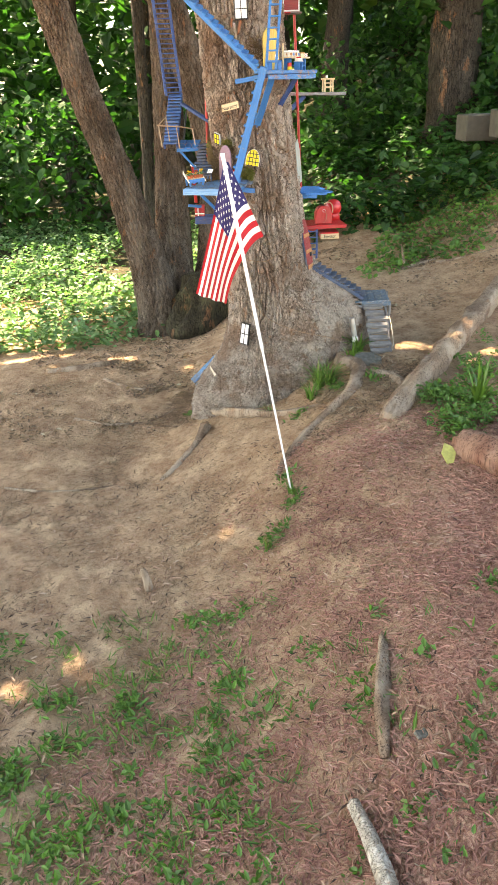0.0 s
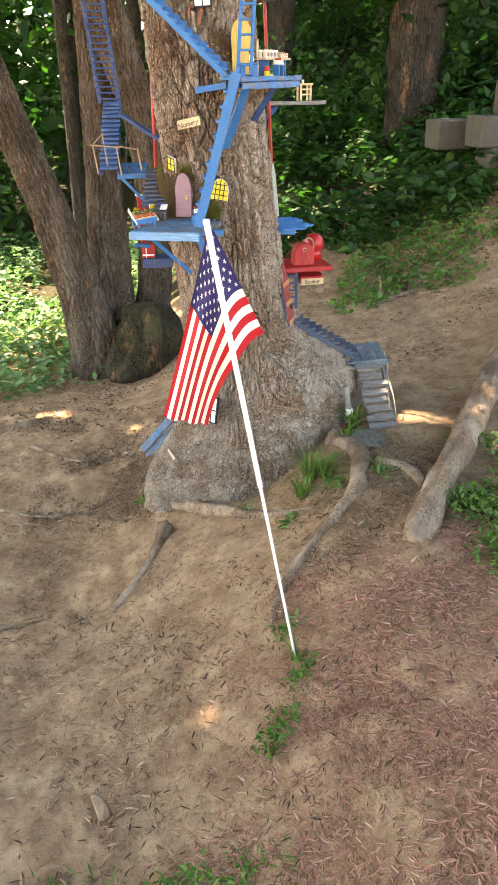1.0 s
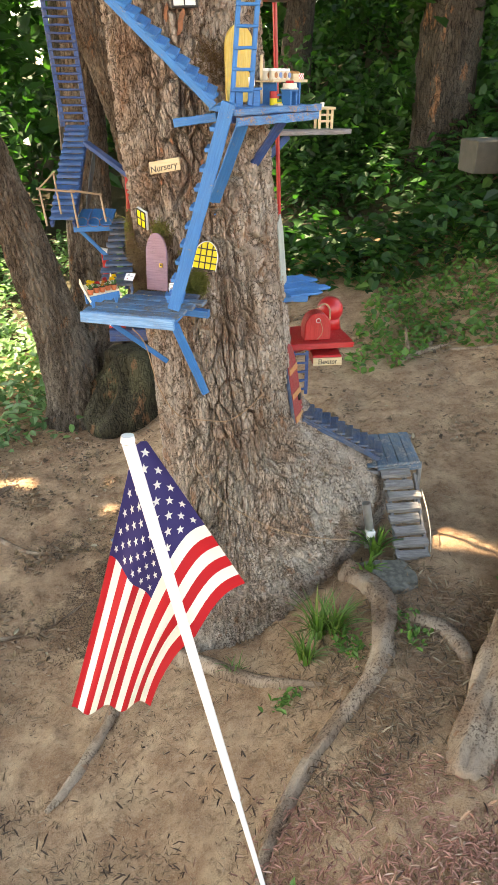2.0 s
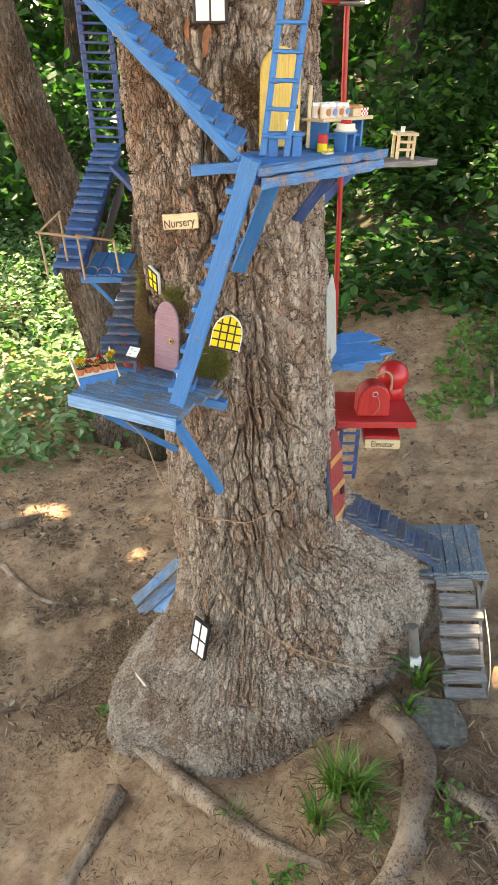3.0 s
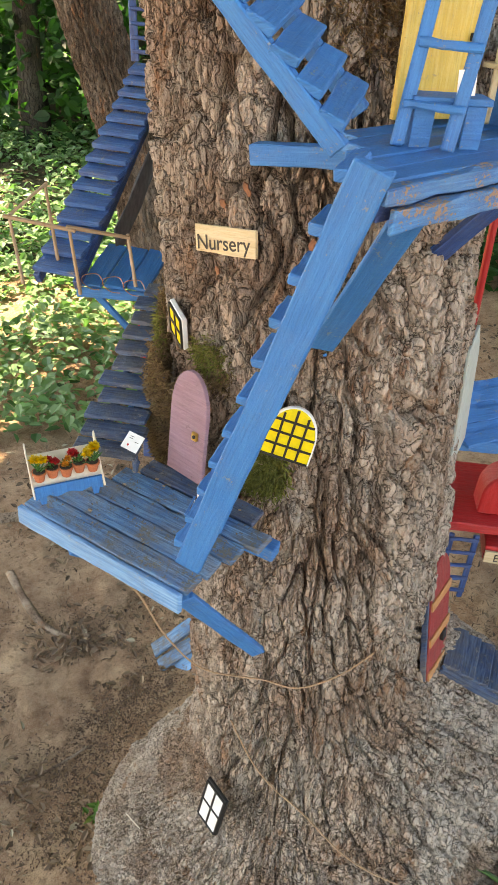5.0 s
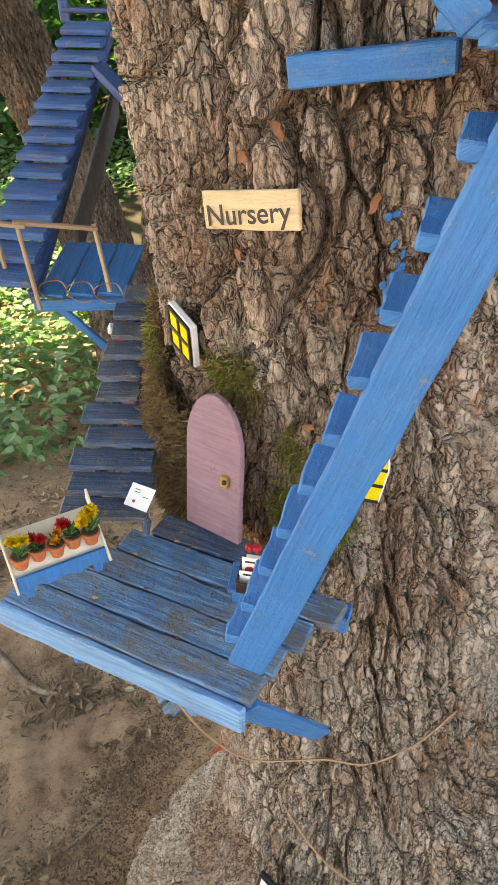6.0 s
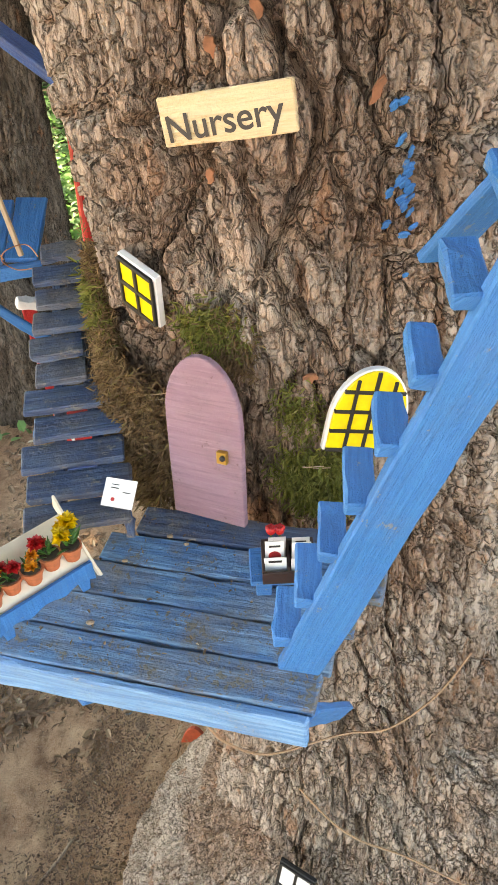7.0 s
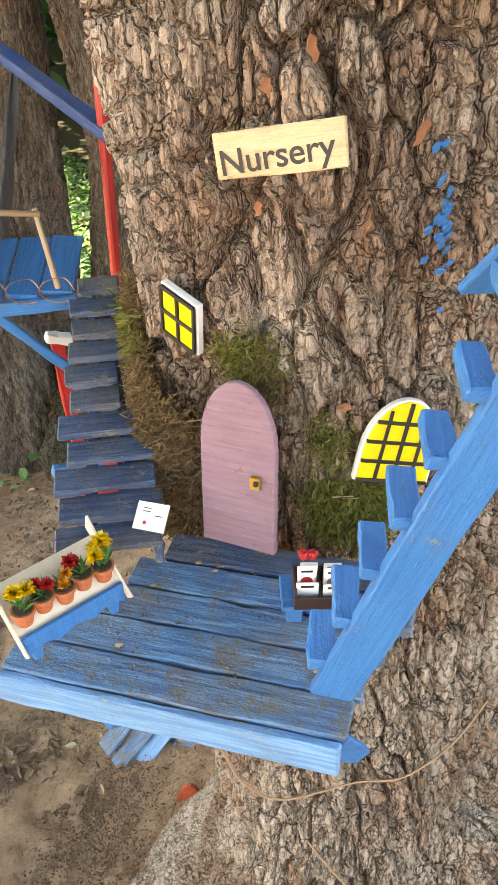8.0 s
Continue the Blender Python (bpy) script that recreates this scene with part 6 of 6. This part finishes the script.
FLAG_RED = leafy("red_flag_cloth", (0.55, 0.012, 0.022), (0.55, 0.012, 0.022), (0.55, 0.012, 0.022), 0.6, 0.25)
FLAG_WHITE = leafy("white_flag_cloth", (0.80, 0.79, 0.78), (0.80, 0.79, 0.78), (0.80, 0.79, 0.78), 0.6, 0.25)
FLAG_BLUE = leafy("navy_flag_cloth", (0.025, 0.022, 0.13), (0.025, 0.022, 0.13), (0.025, 0.022, 0.13), 0.6, 0.2)
cloth = part("canton", patch(0, 7 / 13, 0, 0.40, 14, 16), FLAG_BLUE, fp, "navy cloth field with white stars", smooth=True)
for i in range(13):
    part("stripe", patch(i / 13, (i + 1) / 13, 0.40 if i < 7 else 0.0, 1.0, 3, 30), FLAG_RED if i % 2 == 0 else FLAG_WHITE, fp, smooth=True)
for r in range(9):
    for c in range(6 if r % 2 == 0 else 5):
        u0 = 7 / 13 * (r + 1) / 10
        v0 = 0.40 * ((2 * c + 1 if r % 2 == 0 else 2 * c + 2)) / 12
        bm = bmesh.new()
        mid = bm.verts.new(flag_pt(u0, v0, 0.0012))
        ring = []
        for k in range(10):
            rad = 0.016 if k % 2 == 0 else 0.0068
            ring.append(bm.verts.new(flag_pt(u0 + rad * 1.55 * math.cos(k * math.pi / 5), v0 + rad * math.sin(k * math.pi / 5), 0.0012)))
        for k in range(10):
            bm.faces.new((mid, ring[k], ring[(k + 1) % 10]))
        part("star", bm, FLAG_WHITE, cloth)

# ---- logs, roots and stones on the soil ----
lg = thing("log", on_ground(0.85, 3.19), "long grey debarked log lying on the slope", "log")
part("stem", tube([(0.520, 2.650, 0.285), (0.59, 2.755, 0.310), (0.715, 2.96, 0.342), (0.88, 3.22, 0.385), (1.07, 3.52, 0.43), (1.32, 3.92, 0.49), (1.62, 4.40, 0.56)], [0.034, 0.041, 0.043, 0.046, 0.049, 0.052, 0.052], 30, 0.55), DRIFT, lg, smooth=True)
part("knot", ball(bmesh.new(), (0.93, 3.26, 0.425), 0.022, (1.4, 1, 0.8), 2), DRIFT, lg, smooth=True)
solo("log", tube([(0.735, 2.36, 0.31), (0.82, 2.20, 0.33), (0.93, 1.98, 0.34), (1.05, 1.75, 0.36)], [0.060, 0.085, 0.088, 0.07], 22, 0.4), bark_material("reddish_split_wood", (0.26, 0.125, 0.085), (0.15, 0.065, 0.045), (0.38, 0.22, 0.155), 0.6, 0.0, 0.2, 0.0), (0.8, 2.2, 0.3), "split reddish log beside the path", "log", smooth=True)
solo("wood_stub", tube([on_ground(-0.355, 2.16, -0.04), on_ground(-0.358, 2.15, 0.04), on_ground(-0.368, 2.14, 0.095)], [0.016, 0.014, 0.008], 12, 0.6), DRIFT, on_ground(-0.355, 2.16), "short broken stub of wood in the soil", "stub", smooth=True)
solo("bark_slab", tube([on_ground(0.34, 1.57, 0.004), on_ground(0.325, 1.46, 0.014), on_ground(0.30, 1.32, 0.016), on_ground(0.29, 1.20, 0.006)], [0.005, 0.016, 0.019, 0.011], 14, 0.9), DRIFT, on_ground(0.31, 1.4), "weathered strip of wood half sunk in mulch", "wood", smooth=True)
solo("branch", tube([on_ground(0.215, 1.12, 0.012), on_ground(0.235, 1.02, 0.022), on_ground(0.252, 0.92, 0.024), on_ground(0.262, 0.78, 0.022)], [0.013, 0.018, 0.020, 0.020], 14, 0.3), PALE_BRANCH, on_ground(0.24, 1.0), "pale grey broken branch on the mulch", "branch", smooth=True)
for pts, r in (([(0.95, 4.92), (1.10, 5.02), (1.28, 5.05), (1.5, 5.2), (1.75, 5.22)], 0.022), ([(1.12, 5.05), (1.20, 5.2), (1.36, 5.34), (1.6, 5.42)], 0.015), ([(0.92, 5.10), (1.0, 4.98), (1.12, 4.9)], 0.010), ([(1.2, 4.98), (1.34, 4.86), (1.6, 4.8)], 0.012),
              ([(-0.95, 3.7), (-0.75, 3.62), (-0.55, 3.66), (-0.42, 3.78)], 0.014), ([(-0.9, 4.3), (-0.7, 4.12), (-0.5, 4.1)], 0.016), ([(-1.3, 4.5), (-1.0, 4.55), (-0.8, 4.75)], 0.03), ([(-1.1, 2.95), (-0.85, 2.9), (-0.6, 2.95)], 0.009)):
    solo("surface_root", tube([on_ground(x, y, r * (0.35 if k % 2 else -0.2)) for k, (x, y) in enumerate(pts)], [r * (0.6 + 0.4 * math.sin(2 + k)) if k else r for k in range(len(pts))], 8, 0.3), ROOT, on_ground(*pts[0]), "bare grey root lying on the soil", "root", "surface roots", smooth=True)
solo("twig", tube([on_ground(1.02, 5.02, 0.0), on_ground(1.00, 5.02, 0.07), on_ground(0.985, 5.01, 0.14)], [0.010, 0.008, 0.005], 8), ROOT, on_ground(1.02, 5.02), "short twig standing up from the path", "twig", smooth=True)
solo("stump", tube([on_ground(-0.37, 5.52, -0.10), on_ground(-0.37, 5.52, 0.12), on_ground(-0.365, 5.53, 0.30), on_ground(-0.36, 5.53, 0.38), on_ground(-0.36, 5.53, 0.40)], [0.27, 0.22, 0.165, 0.12, 0.02], 34, 0.8), bark_material("rotten_mossy_wood", (0.062, 0.05, 0.03), (0.045, 0.032, 0.02), (0.095, 0.085, 0.045), 0.5), on_ground(-0.37, 5.52), "dark mossy rotten stump between the trees", "stump", smooth=True)
for x, y, z, sx, sz in ((2.06, 6.05, 1.17, 0.50, 0.19), (1.99, 6.02, 0.99, 0.20, 0.165), (2.42, 6.05, 0.98, 0.42, 0.18), (2.28, 6.1, 1.37, 0.55, 0.21), (1.80, 6.45, 1.13, 0.26, 0.19)):
    solo("concrete_block", slab(basis((x, y, z), (1, 0.1, 0)), (sx, 0.24, sz), (0, 0, 0), 0.008, 0.004, 3), SHADED_CONCRETE, (x, y, z - sz / 2), "weathered grey concrete block in a low stack", "block", "stacked concrete blocks")
solo("fallen_leaf", outline(basis(on_ground(0.665, 2.245, 0.004), (1, 0.3, 0.2), (0.2, 0.4, 1)), [(-0.012, 0), (0.010, 0), (0.026, 0.03), (0.020, 0.055), (-0.004, 0.075), (-0.024, 0.045)], 0.004, 0.001), plain("yellow_green_leaf", (0.40, 0.38, 0.10), 0.6, vary=0.3, scale=60), on_ground(0.665, 2.245), "curled yellow-green fallen leaf", "leaf")
solo("stone", slab(basis(on_ground(0.37, 1.22, 0.004), (1, 0.4, 0)), (0.026, 0.022, 0.008), (0, 0, 0), 0.002, 0.003, 2), STONE, on_ground(0.37, 1.22), "small pale flat stone in the mulch", "stone")


# ---- plants on the soil ----
def strap_plant(at, n, length, width, mat, label, lean_out=0.9, name="grass_tuft"):
    """A tuft of long bent blades."""
    at = Vector(at)
    verts, faces = [], []
    for k in range(n):
        a = random.uniform(0, 2 * math.pi)
        d = Vector((math.cos(a), math.sin(a), 0))
        side = Vector((-d.y, d.x, 0))
        L = length * random.uniform(0.5, 1.15)
        w = width * random.uniform(0.6, 1.2)
        o = random.uniform(0.2, 1.0) * lean_out
        b = at + d * random.uniform(0, 0.018) + side * random.uniform(-0.012, 0.012)
        i0 = len(verts)
        for s in range(6):
            t = s / 5
            p = b + d * (L * o * t ** 1.6 * 0.8) + Vector((0, 0, L * (t - 0.55 * o * t * t)))
            ww = w * (1 - t ** 2) * 0.5 + 0.0002
            up_ = Vector((0, 0, w * 0.25))
            verts += [p - side * ww + up_, p, p + side * ww + up_]
            if s:
                j = i0 + 3 * s
                faces += [(j - 3, j - 2, j + 1, j), (j - 2, j - 1, j + 2, j + 1)]
    ob = new(name, mesh_np(name, np.array([list(v - at) for v in verts]), np.array(faces), mat, True))
    ob.location = at
    return tagged(ob, label, "grass", "grass tufts")


strap_plant(on_ground(0.305, 3.165), 70, 0.16, 0.006, GRASS, "lush tuft of long grass at the trunk's foot")
strap_plant(on_ground(0.345, 3.150), 60, 0.13, 0.0055, GRASS, "lush tuft of long grass at the trunk's foot")
strap_plant(on_ground(0.270, 3.10), 45, 0.10, 0.005, GRASS, "lush tuft of long grass at the trunk's foot")
strap_plant(on_ground(0.507, 3.425), 30, 0.12, 0.012, GRASS, "strap-leaved green plant beside the metal tube")
strap_plant(on_ground(0.46, 3.33), 18, 0.10, 0.012, GRASS, "strap-leaved green plant beside the stone")
strap_plant(on_ground(0.86, 2.66), 22, 0.24, 0.014, GRASS, "pale strap-leaved plant beside the log")
strap_plant(on_ground(0.08, 3.17), 26, 0.06, 0.004, GRASS, "dry yellowish grass tuft by the root")
strap_plant(on_ground(0.06, 2.19), 20, 0.07, 0.006, GRASS, "small green weed in the path")
strap_plant(on_ground(0.15, 2.40), 20, 0.06, 0.006, GRASS, "small green weed at the flag pole")


def scatter(name, label, cat, centres, per, spread, size, mat, flat=0.5, lift=0.005, up_bias=0.0, ratio=None):
    pts = []
    for x, y in centres:
        n = max(3, int(per * random.uniform(0.5, 1.5)))
        pts.append(np.stack([rng.normal(x, spread, n), rng.normal(y, spread, n)], -1))
    p = np.concatenate(pts)
    z = ground_z(p[:, 0], p[:, 1]) + lift * rng.uniform(0, 1, len(p))
    base = np.stack([p[:, 0], p[:, 1], z], -1)
    d = rng.normal(size=(len(p), 3))
    d[:, 2] = np.abs(d[:, 2]) * (1 - flat) + up_bias
    L = size * rng.uniform(0.45, 1.3, len(p))
    v, f = blades(base, d, L, L * (rng.uniform(0.35, 0.6, len(p)) if ratio is None else ratio), 1.0, 0.2)
    return tagged(new(name, mesh_np(name, v, f, mat)), label, cat, kind="stuff")


def spots_in(n, xr, yr, seed, thresh):
    x, y = rng.uniform(*xr, n * 6), rng.uniform(*yr, n * 6)
    ok = fractal(x * 2.3, y * 2.3, seed, 3) > thresh
    return list(zip(x[ok][:n], y[ok][:n]))


scatter("sparse_weeds", "small green weeds and clover in trodden soil", "weeds", spots_in(70, (-0.85, 0.05), (0.85, 2.0), 201, 0.40) + spots_in(24, (0.1, 0.75), (0.8, 1.7), 202, 0.42), 22, 0.022, 0.022, WEED, 0.45, 0.012, 0.25)
scatter("sparse_grass", "thin grass blades in trodden soil", "grass", spots_in(190, (-0.85, 0.1), (0.75, 2.0), 203, 0.42) + spots_in(40, (0.0, 0.8), (0.7, 1.6), 204, 0.42), 10, 0.022, 0.040, GRASS, 0.3, 0.0, 0.5, 0.12)
scatter("low_weeds", "low green weeds beside the log", "weeds", [(0.80 + random.uniform(-0.1, 0.14), 2.62 + random.uniform(-0.2, 0.22)) for _ in range(26)] + [(1.05 + random.uniform(-0.2, 0.3), 3.1 + random.uniform(-0.3, 0.3)) for _ in range(14)], 60, 0.030, 0.024, WEED, 0.5, 0.05, 0.2)
scatter("low_weeds", "low green weeds among the roots", "weeds", [(0.36, 3.10), (0.38, 3.06), (0.52, 3.12), (0.53, 3.05), (0.13, 2.5), (0.16, 2.35), (0.06, 2.22), (0.10, 2.24), (0.2, 3.0), (-0.33, 3.60)], 46, 0.018, 0.020, WEED, 0.5, 0.02, 0.25)
scatter("wood_chips", "reddish shredded wood mulch", "mulch", [(x, y) for x, y in zip(rng.uniform(-0.6, 1.6, 2600), 0.2 + 2.5 * rng.uniform(0, 1, 2600) ** 1.35) if x > -0.42 + 0.42 * (y - 1.0) + random.uniform(-0.3, 0.2) and random.random() < min(1.0, (1.7 - x) / 0.6, (3.3 - y) / 0.7, (y - 0.1) / 0.6)], 58, 0.045, 0.021, CHIP, 0.88, 0.010, 0.0, 0.17)
scatter("wood_chips", "thin scattered chips and twigs on bare soil", "mulch", list(zip(rng.uniform(-1.3, 1.2, 420), rng.uniform(0.7, 5.2, 420))), 9, 0.06, 0.026, LITTER, 0.85, 0.004, 0.0, 0.14)
STRAW = leafy("pale_wood_scraps", (0.20, 0.105, 0.065), (0.47, 0.29, 0.19), (0.64, 0.47, 0.34), 0.9, 0.0)
scatter("wood_chips", "larger pale scraps of wood and bark", "mulch", list(zip(rng.uniform(-0.9, 1.0, 620), 0.6 + 2.1 * rng.uniform(0, 1, 620) ** 1.4)), 7, 0.06, 0.025, STRAW, 0.88, 0.010, 0.0, 0.24)
scatter("dark_twigs", "dark bits of twig and leaf in the mulch", "litter", list(zip(rng.uniform(-0.9, 1.1, 420), 0.6 + 2.4 * rng.uniform(0, 1, 420) ** 1.3)), 9, 0.06, 0.026, leafy("dark_twigs", (0.05, 0.03, 0.02), (0.11, 0.065, 0.04), (0.2, 0.13, 0.09), 0.9, 0.0), 0.85, 0.010, 0.0, 0.16)
scatter("sparse_weeds", "patches of bright clover and grass in the soil", "weeds", spots_in(26, (-0.75, -0.05), (0.75, 1.7), 207, 0.46) + [(-0.12, 1.75), (-0.05, 1.62), (0.0, 1.5), (-0.1, 1.4), (0.02, 1.35), (-0.3, 1.25)], 34, 0.022, 0.024, WEED, 0.45, 0.014, 0.25)
scatter("soil_crumbs", "fine chips, twigs and crumbs on trodden soil", "litter", list(zip(rng.uniform(-1.4, 0.6, 2000), 0.7 + 3.8 * rng.uniform(0, 1, 2000) ** 1.0)), 22, 0.05, 0.015, LITTER, 0.85, 0.004, 0.0, 0.16)
scatter("root_litter", "dry fibres and bits of root between the roots", "litter", [(0.25 + 0.5 * random.random(), 2.65 + 0.7 * random.random()) for _ in range(170)], 22, 0.035, 0.030, LITTER, 0.75, 0.010, 0.0, 0.12)
scatter("leaf_litter", "dry brown leaf litter and grit", "litter", spots_in(160, (-1.6, -0.1), (3.5, 5.6), 205, 0.45) + spots_in(130, (0.5, 2.2), (3.6, 6.4), 206, 0.42), 22, 0.05, 0.026, LITTER, 0.7, 0.006)
scatter("dark_litter", "dark crumbly litter against the trunk", "litter", [(-0.38 + random.uniform(-0.1, 0.1), 3.72 + random.uniform(-0.3, 0.3)) for _ in range(40)] + [(x, y) for x, y in zip(rng.normal(-0.55, 0.16, 26), rng.uniform(3.0, 4.3, 26))], 110, 0.04, 0.0075, leafy("dark_humus", (0.07, 0.042, 0.026), (0.20, 0.12, 0.075), (0.42, 0.32, 0.22), 0.95, 0.0), 0.5, 0.006)
cu, cv = rng.uniform(0.0, 0.235, 150), 0.145 * rng.uniform(0, 1, 150) ** 0.7
cb = np.array([list(deck_pt(a, b, 0.0006)) for a, b in zip(cu, cv)])
cd = rng.normal(size=(150, 3)) * np.array([1, 1, 0.15])
cv_, cf_ = blades(cb, cd, rng.uniform(0.0015, 0.0055, 150), rng.uniform(0.0008, 0.0022, 150), 1.0, 0.3)
tagged(new("deck_crumbs", mesh_np("deck_crumbs", cv_, cf_, LITTER)), "crumbs of bark and dry leaf on the blue planks", "litter", kind="stuff")
for k in range(9):
    a, b = random.uniform(0.03, 0.22), random.uniform(0.03, 0.14)
    p = deck_pt(a, b, 0.001)
    solo("bark_crumb", ball(bmesh.new(), p, random.uniform(0.0012, 0.0024), (1.5, 1.0, 0.7), 1), TWIG, p, "small brown crumb of bark on the blue planks", "bark", "bark crumbs")
